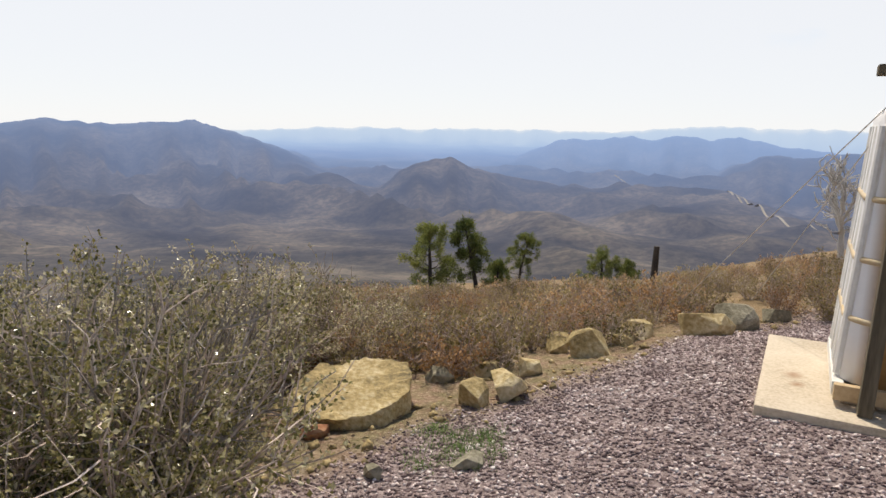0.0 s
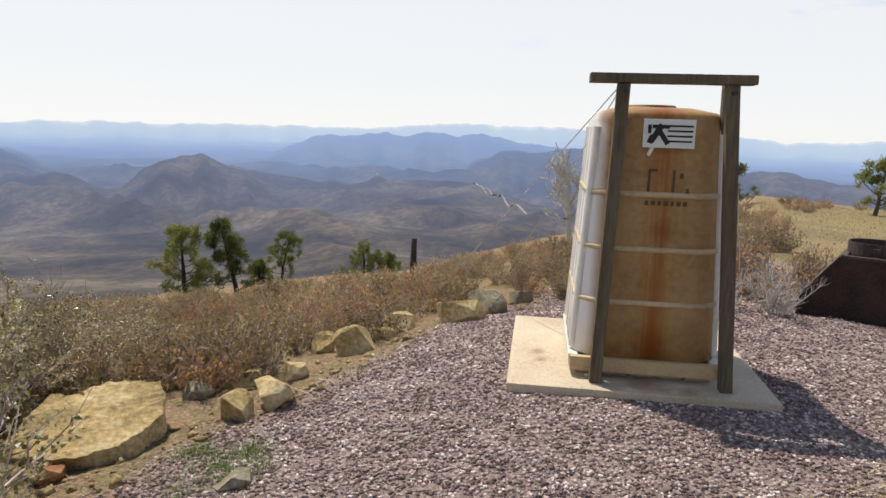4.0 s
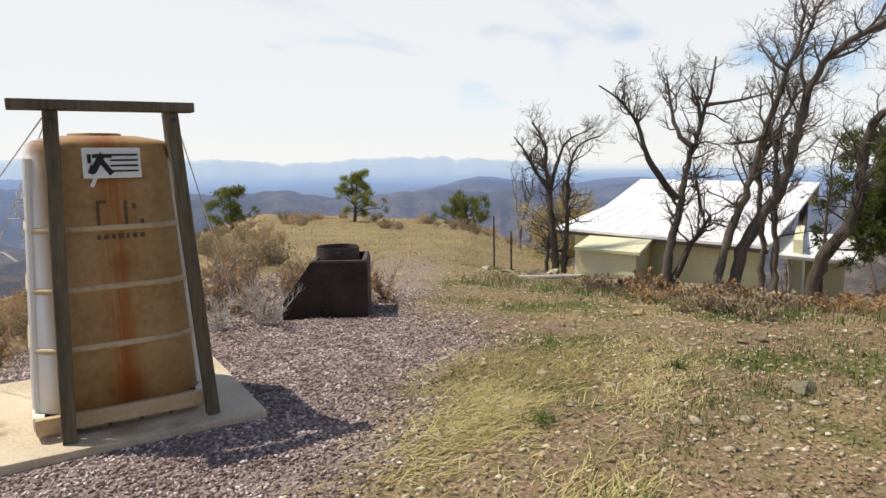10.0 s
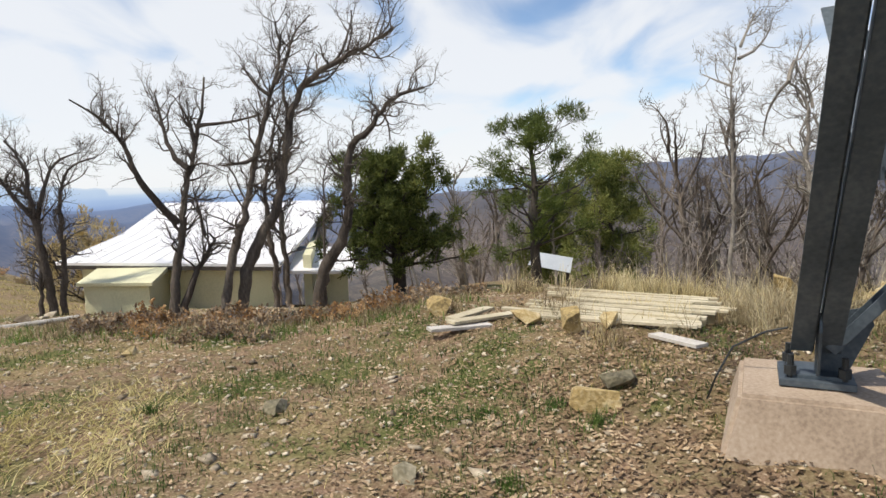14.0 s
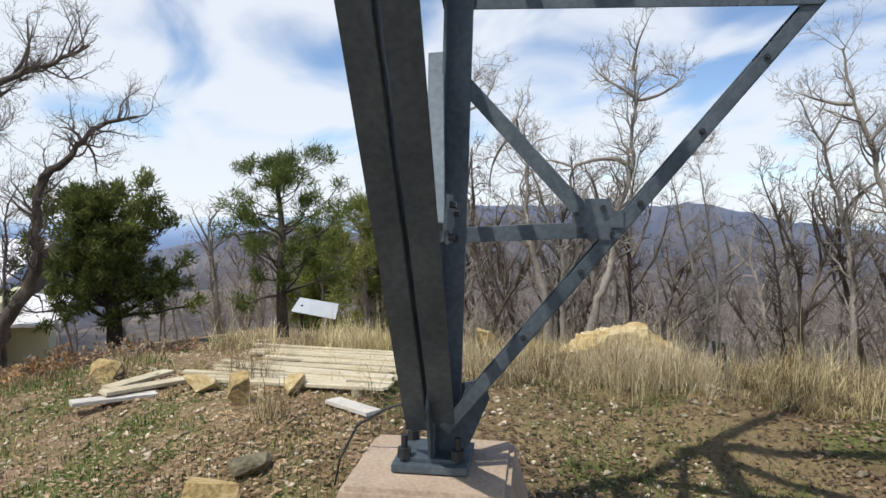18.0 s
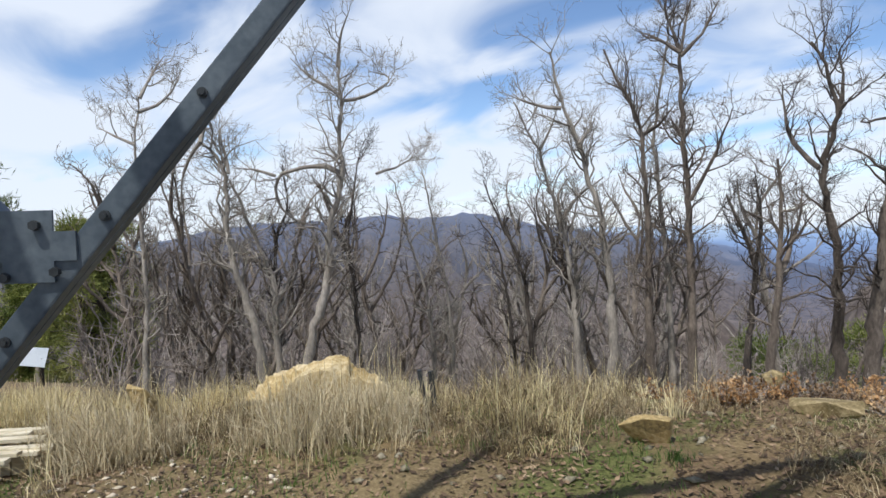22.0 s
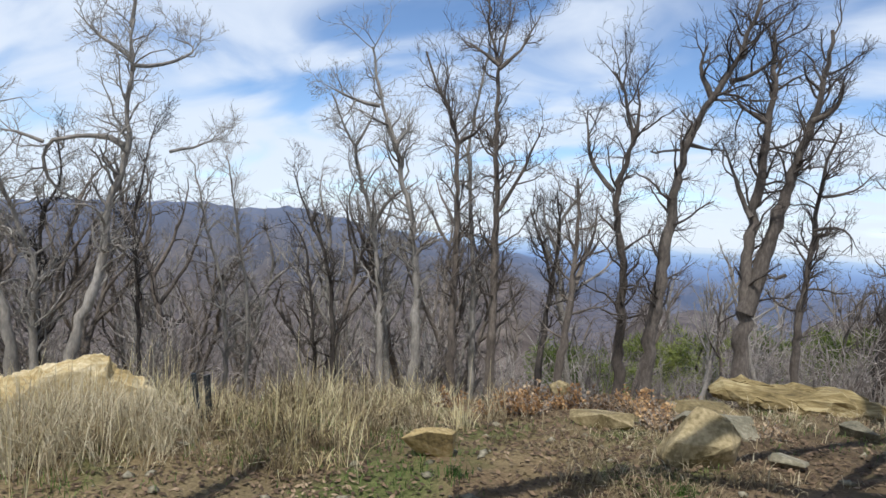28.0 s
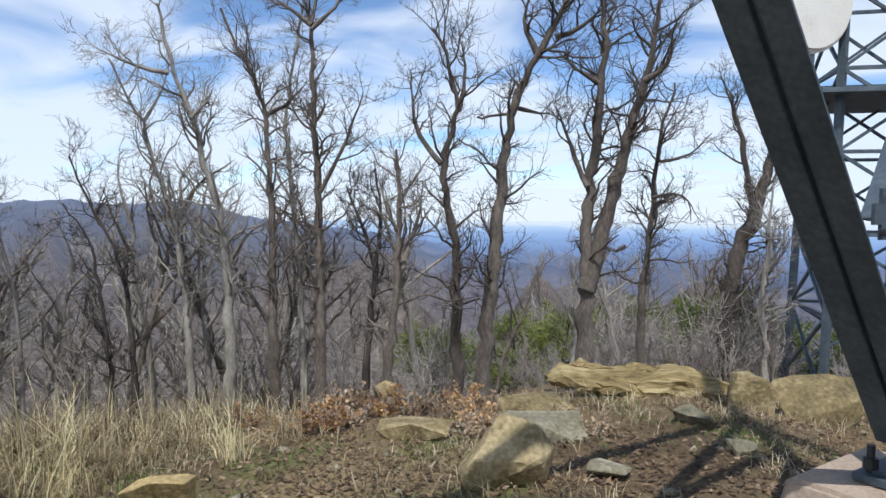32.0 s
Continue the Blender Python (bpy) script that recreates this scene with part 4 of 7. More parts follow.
part("gable_wall", slab_of([hp(HL + 0.45, 1.2, -0.2), hp(HL + 0.45, 9.6, -0.2), hp(HL + 0.45, 6.6, RZ - 0.06)], 0.06), DARKTRIM, house, "brown gable under the roof")
part("porch_roof", slab_of([hp(HL + 0.1, 0.4, -0.05), hp(HL + 1.35, 0.9, -0.12), hp(HL + 1.35, 3.4, 0.02), hp(HL + 0.1, 3.0, 0.08)], 0.05), ROOF, house)
for a, b in ((HL - 0.05, 0.35), (HL + 1.2, 1.0), (HL + 1.2, 2.2), (HL + 0.6, 0.7)):
    part("porch_post", bar(hp(a, b, -2.0), hp(a, b, -0.08), 0.09, 0.09), DARKTRIM, house)
part("porch_wall", wall_box(HL + 0.55, HL + 1.15, 1.2, 1.3, -2.1, -0.2), SIDING, house)
part("annex_wall", wall_box(0.82, 2.0, -0.85, 0.34, -2.1, -0.08), SIDING, house)
part("annex_roof", slab_of([hp(0.72, -0.97, -0.08), hp(2.10, -0.97, -0.05), hp(2.10, 0.33, 0.09), hp(0.72, 0.33, 0.06)], 0.05), SIDING, house)
for k in range(14):
    part("roof_seam", bar(hp(-0.05 + 0.31 * k, 0.02, EZ + 0.006), hp(0.13 + 0.32 * k, 3.0, KZ + 0.006), 0.03, 0.008), ROOF, low_roof)
    part("roof_seam", bar(hp(0.13 + 0.32 * k, 3.0, KZ + 0.008), hp(0.18 + 0.345 * k, 6.6, RZ + 0.006), 0.03, 0.008), ROOF, high_roof)


# ---- trees ----
def tube(verts, faces, pts, rad, sides):
    """Adds a tapered tube along points to lists."""
    pts, rad = np.asarray(pts, float), np.asarray(rad, float)
    base, n = len(verts), len(pts)
    t = np.empty_like(pts)
    t[1:-1], t[0], t[-1] = pts[2:] - pts[:-2], pts[1] - pts[0], pts[-1] - pts[-2]
    a = np.cross(t, (0.31, 0.95, 0.07))
    a /= np.sqrt((a * a).sum(1))[:, None] + 1e-9
    b = np.cross(t, a)
    b /= np.sqrt((b * b).sum(1))[:, None] + 1e-9
    k = np.arange(sides) * 2 * np.pi / sides
    v = pts[:, None] + rad[:, None, None] * (np.cos(k)[None, :, None] * a[:, None] + np.sin(k)[None, :, None] * b[:, None])
    verts.extend(v.reshape(-1, 3).tolist())
    i = base + np.arange(n - 1)[:, None] * sides
    k, j = np.arange(sides)[None], (np.arange(sides)[None] + 1) % sides
    faces.extend(np.stack([i + k, i + j, i + sides + j, i + sides + k], -1).reshape(-1, 4).tolist())


def wander(rng, p, d, length, n, crook, lift):
    """A crooked line from p."""
    pts, d = [np.array(p, float)], np.array(d, float)
    for _ in range(n):
        d = d + rng.normal(0, crook, 3) + np.array([0, 0, lift])
        d /= np.linalg.norm(d)
        pts.append(pts[-1] + d * length / n)
    return pts


def bare_tree(seed, limbs, dens=1.0, levels=3, reach=0.62, twig=0.0019):
    """Trunk and branch meshes of a leafless oak from its limbs: (radius, points) each."""
    rng = np.random.default_rng(seed)
    tv, tf, bv, bf = [], [], [], []

    def grow(pts, rads, level, ln):
        seg = np.linalg.norm(np.diff(pts, axis=0), axis=1)
        total = seg.sum()
        count = max(1, int(dens * (total / 0.115 if level == 0 else (6, 4)[min(level, 2) - 1]) + rng.random()))
        for _ in range(count):
            f = (0.30 if level == 0 else 0.2) + (0.70 if level == 0 else 0.8) * rng.random() ** 0.85
            x = f * (len(pts) - 1)
            i = min(len(pts) - 2, int(x))
            p = pts[i] + (pts[i + 1] - pts[i]) * (x - i)
            t = (pts[i + 1] - pts[i]) / (seg[i] + 1e-9)
            a = rng.normal(0, 1, 3)
            a -= t * (a @ t)
            a /= np.sqrt(a @ a) + 1e-9
            ang = 0.45 + 0.75 * rng.random()
            d = t * math.cos(ang) + a * math.sin(ang)
            n = (6, 4, 3)[level]
            q = np.array(wander(rng, p, d, ln * (0.35 + 0.75 * rng.random()), n, (0.30, 0.32, 0.30)[level], 0.12))
            r = max(twig, min(rads[i] * 0.5, (0.016, 0.0065, 0.0035)[level]))
            rr = np.linspace(r, max(twig * 0.7, r * 0.35), n + 1)
            tube(bv, bf, q, rr, (5, 4, 3)[level])
            if level + 1 < levels:
                grow(q, rr, level + 1, ln * (0.5, 0.55)[level])

    for k, (r, pts) in enumerate(limbs):
        pts = np.array(pts, float)
        if 0 <= pts[0, 2] < 0.4 and (k == 0 or r > 0.04):
            pts = np.concatenate([[pts[0] - [0, 0, 0.45]], pts])
        fine = []
        for a, b in zip(pts, pts[1:]):
            m = max(2, int(np.linalg.norm(b - a) / 0.11))
            fine += [a + (b - a) * j / m for j in range(m)]
        fine = np.array(fine + [pts[-1]])
        n = len(fine)
        # smooth the corners, then roughen
        for _ in range(2):
            fine[1:-1] = (fine[:-2] + 2 * fine[1:-1] + fine[2:]) / 4
        fine[1:] += rng.normal(0, min(0.016, 0.18 * r), (n - 1, 3))
        rad = r * np.linspace(1.08, 0.16, n) ** 0.9 * rng.uniform(0.86, 1.14, n)
        tube(tv, tf, fine, rad, 10 if r > 0.05 else 7)
        grow(fine, rad, 0, reach * (1.0 if r > 0.05 else 0.75))
    return tv, tf, bv, bf


def grown_limbs(seed, hgt, r, lean=0.08, count=5):
    """Limbs of a slim oak that forks at half height."""
    rng = np.random.default_rng(seed)
    trunk = wander(rng, (0, 0, -0.1), (rng.normal(0, lean), rng.normal(0, lean), 1), hgt * 0.95, 9, 0.10, 0.06)
    out = [(r, trunk)]
    for k in range(count):
        i = 4 + k * 5 // count
        a = rng.random() * 6.28
        out.append((r * 0.5, wander(rng, trunk[min(i, 8)], (0.6 * math.cos(a), 0.6 * math.sin(a), 0.9), hgt * (0.42 - 0.04 * k), 5, 0.2, 0.10)))
    return out


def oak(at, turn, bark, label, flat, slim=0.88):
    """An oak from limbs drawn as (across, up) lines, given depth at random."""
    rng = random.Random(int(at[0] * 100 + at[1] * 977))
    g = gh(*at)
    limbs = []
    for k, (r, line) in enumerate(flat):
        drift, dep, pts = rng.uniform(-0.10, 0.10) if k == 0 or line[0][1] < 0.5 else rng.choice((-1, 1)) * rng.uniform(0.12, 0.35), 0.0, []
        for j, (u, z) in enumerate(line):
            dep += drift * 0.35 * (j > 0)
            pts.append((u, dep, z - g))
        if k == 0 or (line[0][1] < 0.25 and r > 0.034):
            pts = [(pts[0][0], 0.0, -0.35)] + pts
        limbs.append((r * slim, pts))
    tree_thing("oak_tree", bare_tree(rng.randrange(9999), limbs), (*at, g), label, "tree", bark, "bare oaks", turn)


def tree_thing(name, data, at, label, category, bark, group="", turn=0.0, scale=1.0):
    tv, tf, bv, bf = data
    e = thing(name, (at[0], at[1], gh(at[0], at[1]) if len(at) < 3 else at[2]), label, category, group, turn)
    e.scale = (scale,) * 3
    part("trunk", mesh("trunk", tv, tf, bark, True), bark, e)
    part("branch_crown", mesh("branch_crown", bv, bf, bark, True), bark, e)
    return e


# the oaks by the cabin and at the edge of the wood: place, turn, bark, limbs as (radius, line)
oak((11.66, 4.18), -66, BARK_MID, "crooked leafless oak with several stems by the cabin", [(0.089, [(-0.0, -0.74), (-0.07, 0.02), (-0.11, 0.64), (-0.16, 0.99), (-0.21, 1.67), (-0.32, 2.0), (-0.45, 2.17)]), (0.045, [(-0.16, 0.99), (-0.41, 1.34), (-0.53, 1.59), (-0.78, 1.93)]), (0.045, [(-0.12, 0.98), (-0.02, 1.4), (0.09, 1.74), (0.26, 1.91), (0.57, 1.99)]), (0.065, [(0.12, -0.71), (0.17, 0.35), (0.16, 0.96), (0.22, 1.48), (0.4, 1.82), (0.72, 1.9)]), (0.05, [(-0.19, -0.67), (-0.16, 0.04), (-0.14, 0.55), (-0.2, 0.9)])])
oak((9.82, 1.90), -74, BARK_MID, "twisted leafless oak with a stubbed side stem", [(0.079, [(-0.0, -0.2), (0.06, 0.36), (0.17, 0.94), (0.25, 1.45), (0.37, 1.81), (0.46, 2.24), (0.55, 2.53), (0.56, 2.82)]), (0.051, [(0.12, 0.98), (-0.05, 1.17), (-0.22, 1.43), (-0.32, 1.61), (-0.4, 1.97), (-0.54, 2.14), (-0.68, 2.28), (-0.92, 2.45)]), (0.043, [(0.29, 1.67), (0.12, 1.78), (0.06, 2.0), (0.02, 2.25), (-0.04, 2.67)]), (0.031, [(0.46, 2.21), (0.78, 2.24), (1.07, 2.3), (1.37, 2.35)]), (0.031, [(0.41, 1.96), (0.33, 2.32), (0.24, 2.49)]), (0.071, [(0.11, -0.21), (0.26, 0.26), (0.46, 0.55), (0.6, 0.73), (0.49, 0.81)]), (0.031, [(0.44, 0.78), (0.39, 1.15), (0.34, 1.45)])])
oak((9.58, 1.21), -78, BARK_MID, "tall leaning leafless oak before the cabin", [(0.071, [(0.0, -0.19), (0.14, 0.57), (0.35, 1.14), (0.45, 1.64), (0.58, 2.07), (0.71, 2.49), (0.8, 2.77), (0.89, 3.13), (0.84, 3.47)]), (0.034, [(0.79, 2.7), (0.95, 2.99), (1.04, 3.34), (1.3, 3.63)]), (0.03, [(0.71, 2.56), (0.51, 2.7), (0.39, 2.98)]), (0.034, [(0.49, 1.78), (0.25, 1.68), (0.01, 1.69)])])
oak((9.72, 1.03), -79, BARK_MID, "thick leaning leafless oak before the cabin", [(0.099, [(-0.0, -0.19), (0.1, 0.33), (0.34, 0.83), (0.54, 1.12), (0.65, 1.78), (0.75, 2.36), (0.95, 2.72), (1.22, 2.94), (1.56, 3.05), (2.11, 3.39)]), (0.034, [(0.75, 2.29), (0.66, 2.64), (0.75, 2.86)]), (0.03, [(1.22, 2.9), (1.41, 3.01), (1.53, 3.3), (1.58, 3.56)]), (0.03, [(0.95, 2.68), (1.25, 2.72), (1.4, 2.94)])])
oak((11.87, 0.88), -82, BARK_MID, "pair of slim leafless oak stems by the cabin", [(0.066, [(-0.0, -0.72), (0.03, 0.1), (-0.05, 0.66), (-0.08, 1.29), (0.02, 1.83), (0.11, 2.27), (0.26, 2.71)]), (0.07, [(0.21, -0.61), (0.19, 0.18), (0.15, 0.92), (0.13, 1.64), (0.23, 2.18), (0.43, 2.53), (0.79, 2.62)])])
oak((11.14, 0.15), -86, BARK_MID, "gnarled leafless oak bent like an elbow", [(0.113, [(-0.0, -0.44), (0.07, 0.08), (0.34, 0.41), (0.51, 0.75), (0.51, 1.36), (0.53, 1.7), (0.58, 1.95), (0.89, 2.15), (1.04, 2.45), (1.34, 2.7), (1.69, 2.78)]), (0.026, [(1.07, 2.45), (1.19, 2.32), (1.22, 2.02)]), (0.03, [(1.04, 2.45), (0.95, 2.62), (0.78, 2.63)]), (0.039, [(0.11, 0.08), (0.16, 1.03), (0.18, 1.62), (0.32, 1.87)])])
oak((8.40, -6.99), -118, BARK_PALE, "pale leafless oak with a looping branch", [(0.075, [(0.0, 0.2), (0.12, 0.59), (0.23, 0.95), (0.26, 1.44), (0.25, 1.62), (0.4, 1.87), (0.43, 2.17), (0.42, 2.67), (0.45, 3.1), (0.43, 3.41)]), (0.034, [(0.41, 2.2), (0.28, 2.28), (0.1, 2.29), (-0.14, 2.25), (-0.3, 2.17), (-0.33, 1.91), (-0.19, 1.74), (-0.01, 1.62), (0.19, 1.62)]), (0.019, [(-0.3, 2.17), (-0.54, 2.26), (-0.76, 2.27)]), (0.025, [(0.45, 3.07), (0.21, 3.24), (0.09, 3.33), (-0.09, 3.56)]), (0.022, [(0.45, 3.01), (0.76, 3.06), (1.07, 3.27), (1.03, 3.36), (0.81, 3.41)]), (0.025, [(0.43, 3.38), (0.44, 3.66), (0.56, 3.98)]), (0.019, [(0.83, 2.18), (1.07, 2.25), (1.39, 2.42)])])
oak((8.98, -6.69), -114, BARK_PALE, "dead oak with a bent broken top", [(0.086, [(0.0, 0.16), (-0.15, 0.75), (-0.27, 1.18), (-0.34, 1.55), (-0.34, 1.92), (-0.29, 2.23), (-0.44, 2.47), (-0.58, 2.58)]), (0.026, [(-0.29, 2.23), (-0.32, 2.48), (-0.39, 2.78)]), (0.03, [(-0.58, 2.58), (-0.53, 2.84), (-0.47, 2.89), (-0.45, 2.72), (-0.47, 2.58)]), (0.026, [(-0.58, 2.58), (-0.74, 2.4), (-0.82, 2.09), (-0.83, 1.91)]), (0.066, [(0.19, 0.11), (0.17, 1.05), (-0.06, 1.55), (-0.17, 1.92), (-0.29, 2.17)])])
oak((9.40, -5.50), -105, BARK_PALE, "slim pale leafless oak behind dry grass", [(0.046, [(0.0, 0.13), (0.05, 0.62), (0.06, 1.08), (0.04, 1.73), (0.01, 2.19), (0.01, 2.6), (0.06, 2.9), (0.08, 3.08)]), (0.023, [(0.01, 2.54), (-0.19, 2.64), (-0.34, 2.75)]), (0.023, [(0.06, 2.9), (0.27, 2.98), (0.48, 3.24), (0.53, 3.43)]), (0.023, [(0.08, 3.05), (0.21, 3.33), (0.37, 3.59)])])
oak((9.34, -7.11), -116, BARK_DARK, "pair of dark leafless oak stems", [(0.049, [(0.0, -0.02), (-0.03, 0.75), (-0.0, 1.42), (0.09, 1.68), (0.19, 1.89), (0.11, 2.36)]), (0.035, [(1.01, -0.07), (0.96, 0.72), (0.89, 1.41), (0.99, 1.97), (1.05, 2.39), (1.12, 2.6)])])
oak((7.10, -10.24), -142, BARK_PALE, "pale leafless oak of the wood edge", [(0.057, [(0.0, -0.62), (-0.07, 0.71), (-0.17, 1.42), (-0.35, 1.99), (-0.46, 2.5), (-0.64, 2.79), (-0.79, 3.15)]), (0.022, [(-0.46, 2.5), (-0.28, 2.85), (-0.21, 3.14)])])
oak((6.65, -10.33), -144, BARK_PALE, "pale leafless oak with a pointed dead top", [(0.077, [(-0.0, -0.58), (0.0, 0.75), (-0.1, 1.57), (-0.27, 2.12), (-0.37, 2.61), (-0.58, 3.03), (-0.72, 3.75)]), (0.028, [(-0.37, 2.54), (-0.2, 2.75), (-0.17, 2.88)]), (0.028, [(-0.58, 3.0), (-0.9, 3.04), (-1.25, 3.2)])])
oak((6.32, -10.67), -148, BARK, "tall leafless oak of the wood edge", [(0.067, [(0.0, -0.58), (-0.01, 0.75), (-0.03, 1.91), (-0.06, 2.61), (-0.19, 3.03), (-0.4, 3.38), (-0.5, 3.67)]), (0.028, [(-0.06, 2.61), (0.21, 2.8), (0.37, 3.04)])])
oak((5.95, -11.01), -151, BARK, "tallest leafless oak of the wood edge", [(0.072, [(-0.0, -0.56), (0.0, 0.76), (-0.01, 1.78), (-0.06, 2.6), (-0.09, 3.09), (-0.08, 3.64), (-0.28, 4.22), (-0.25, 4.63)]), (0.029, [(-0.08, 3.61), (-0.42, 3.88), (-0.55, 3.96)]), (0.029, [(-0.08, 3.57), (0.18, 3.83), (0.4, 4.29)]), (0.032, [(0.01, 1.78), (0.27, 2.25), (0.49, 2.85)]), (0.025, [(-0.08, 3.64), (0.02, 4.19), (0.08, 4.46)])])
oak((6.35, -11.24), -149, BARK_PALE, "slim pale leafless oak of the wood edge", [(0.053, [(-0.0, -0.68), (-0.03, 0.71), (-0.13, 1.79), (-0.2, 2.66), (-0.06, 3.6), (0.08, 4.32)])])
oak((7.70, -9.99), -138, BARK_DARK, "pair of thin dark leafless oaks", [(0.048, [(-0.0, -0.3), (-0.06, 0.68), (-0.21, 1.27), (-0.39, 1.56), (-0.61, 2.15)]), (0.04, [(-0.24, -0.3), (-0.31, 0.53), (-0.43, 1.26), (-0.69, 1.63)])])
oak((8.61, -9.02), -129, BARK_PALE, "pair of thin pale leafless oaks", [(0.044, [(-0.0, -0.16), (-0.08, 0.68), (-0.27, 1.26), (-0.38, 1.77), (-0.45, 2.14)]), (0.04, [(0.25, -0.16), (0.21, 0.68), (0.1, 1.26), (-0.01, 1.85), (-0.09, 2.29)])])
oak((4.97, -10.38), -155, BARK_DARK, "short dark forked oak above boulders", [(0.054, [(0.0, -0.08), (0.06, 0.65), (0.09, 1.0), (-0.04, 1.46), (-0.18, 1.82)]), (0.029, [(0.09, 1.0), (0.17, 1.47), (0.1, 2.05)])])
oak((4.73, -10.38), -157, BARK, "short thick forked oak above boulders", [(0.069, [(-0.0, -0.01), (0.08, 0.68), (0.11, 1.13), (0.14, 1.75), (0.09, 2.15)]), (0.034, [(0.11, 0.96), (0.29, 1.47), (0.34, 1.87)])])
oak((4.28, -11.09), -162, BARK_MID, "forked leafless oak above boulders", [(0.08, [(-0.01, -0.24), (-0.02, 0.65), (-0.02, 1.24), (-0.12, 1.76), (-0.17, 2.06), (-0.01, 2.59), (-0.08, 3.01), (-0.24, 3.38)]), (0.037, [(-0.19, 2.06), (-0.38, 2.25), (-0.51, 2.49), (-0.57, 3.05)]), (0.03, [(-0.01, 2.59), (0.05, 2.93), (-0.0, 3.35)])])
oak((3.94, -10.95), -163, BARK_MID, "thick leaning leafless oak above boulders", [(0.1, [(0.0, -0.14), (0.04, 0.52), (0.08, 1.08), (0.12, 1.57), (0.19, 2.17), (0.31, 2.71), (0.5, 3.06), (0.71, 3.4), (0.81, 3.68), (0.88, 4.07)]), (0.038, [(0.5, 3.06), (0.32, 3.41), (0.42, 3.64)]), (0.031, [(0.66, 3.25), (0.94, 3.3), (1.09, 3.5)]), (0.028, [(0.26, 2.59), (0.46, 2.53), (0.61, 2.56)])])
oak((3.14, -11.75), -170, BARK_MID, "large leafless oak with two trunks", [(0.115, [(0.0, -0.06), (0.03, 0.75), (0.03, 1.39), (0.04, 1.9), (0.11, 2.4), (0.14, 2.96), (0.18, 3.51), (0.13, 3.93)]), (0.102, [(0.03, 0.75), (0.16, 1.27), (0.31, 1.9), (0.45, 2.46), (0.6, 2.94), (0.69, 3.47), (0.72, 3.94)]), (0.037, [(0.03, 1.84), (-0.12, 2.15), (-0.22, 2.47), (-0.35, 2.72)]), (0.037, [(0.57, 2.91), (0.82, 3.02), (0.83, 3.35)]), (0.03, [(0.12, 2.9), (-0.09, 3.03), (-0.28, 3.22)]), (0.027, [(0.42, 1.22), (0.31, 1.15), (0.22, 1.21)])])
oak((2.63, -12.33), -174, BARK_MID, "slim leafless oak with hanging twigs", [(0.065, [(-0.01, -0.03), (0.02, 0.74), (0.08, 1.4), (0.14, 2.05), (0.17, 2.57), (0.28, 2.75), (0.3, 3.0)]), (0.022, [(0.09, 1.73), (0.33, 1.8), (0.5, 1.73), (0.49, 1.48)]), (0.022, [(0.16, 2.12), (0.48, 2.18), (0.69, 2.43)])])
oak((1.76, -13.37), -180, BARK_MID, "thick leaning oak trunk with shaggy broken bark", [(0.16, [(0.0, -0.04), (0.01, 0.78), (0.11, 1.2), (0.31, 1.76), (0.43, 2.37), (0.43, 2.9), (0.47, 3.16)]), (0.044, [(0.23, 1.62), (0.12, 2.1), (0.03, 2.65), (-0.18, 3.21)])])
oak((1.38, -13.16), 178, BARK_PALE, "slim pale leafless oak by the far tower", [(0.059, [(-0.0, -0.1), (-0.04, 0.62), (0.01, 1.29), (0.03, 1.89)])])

# the wood: a few kinds, repeated down the slope
kinds = []
for k, at in enumerate(((12.5, -10.0), (9.5, -12.0), (14.0, -7.4), (7.5, -13.0), (11.0, -9.3), (15.5, -11.5), (12.0, -7.6), (5.6, -13.0))):
    kinds.append(tree_thing("oak_tree", bare_tree(60 + k, grown_limbs(160 + k, 3.4, 0.055), 0.6, 3 if k < 4 else 2, 0.5, 0.0032), at, "leafless oak of the wooded slope", "tree", (BARK, BARK_PALE, BARK)[k % 3], "oaks of the wood"))
wr = random.Random(5)


def clearing(x, y):
    """The open strip behind the planks, as far as the metal sheet."""
    az_ = math.degrees(math.atan2(x - 1.3, y + 2.5))
    return abs(az_ - 100.2) < 4.2 and math.hypot(x - 1.3, y + 2.5) < 20.5


placed = []
tries = 0
while len(placed) < 330 and tries < 6000:
    tries += 1
    az = radians(wr.uniform(96, 176) if wr.random() < 0.82 else wr.uniform(66, 98))
    r = 12.6 + 40 * wr.random() ** 1.45
    if math.degrees(az) > 150 and r < 18:
        continue
    if math.degrees(az) < 98 and r < 27:
        continue
    x, y = r * math.sin(az), r * math.cos(az)
    if any((x - a) ** 2 + (y - b) ** 2 < 0.4 for a, b in placed) or (abs(x - 14) < 3.5 and abs(y + 4) < 2.2 and r < 18) or clearing(x, y):
        continue
    placed.append((x, y))
    c = copy_thing(kinds[wr.randrange(4) if r < 18 else wr.randrange(8)], pose(x, y, gh(x, y), wr.uniform(-5, 5), wr.uniform(-5, 5), wr.uniform(0, 360)))
    s = wr.uniform(0.75, 1.15)
    c.scale = (s, s, s * wr.uniform(0.9, 1.2))


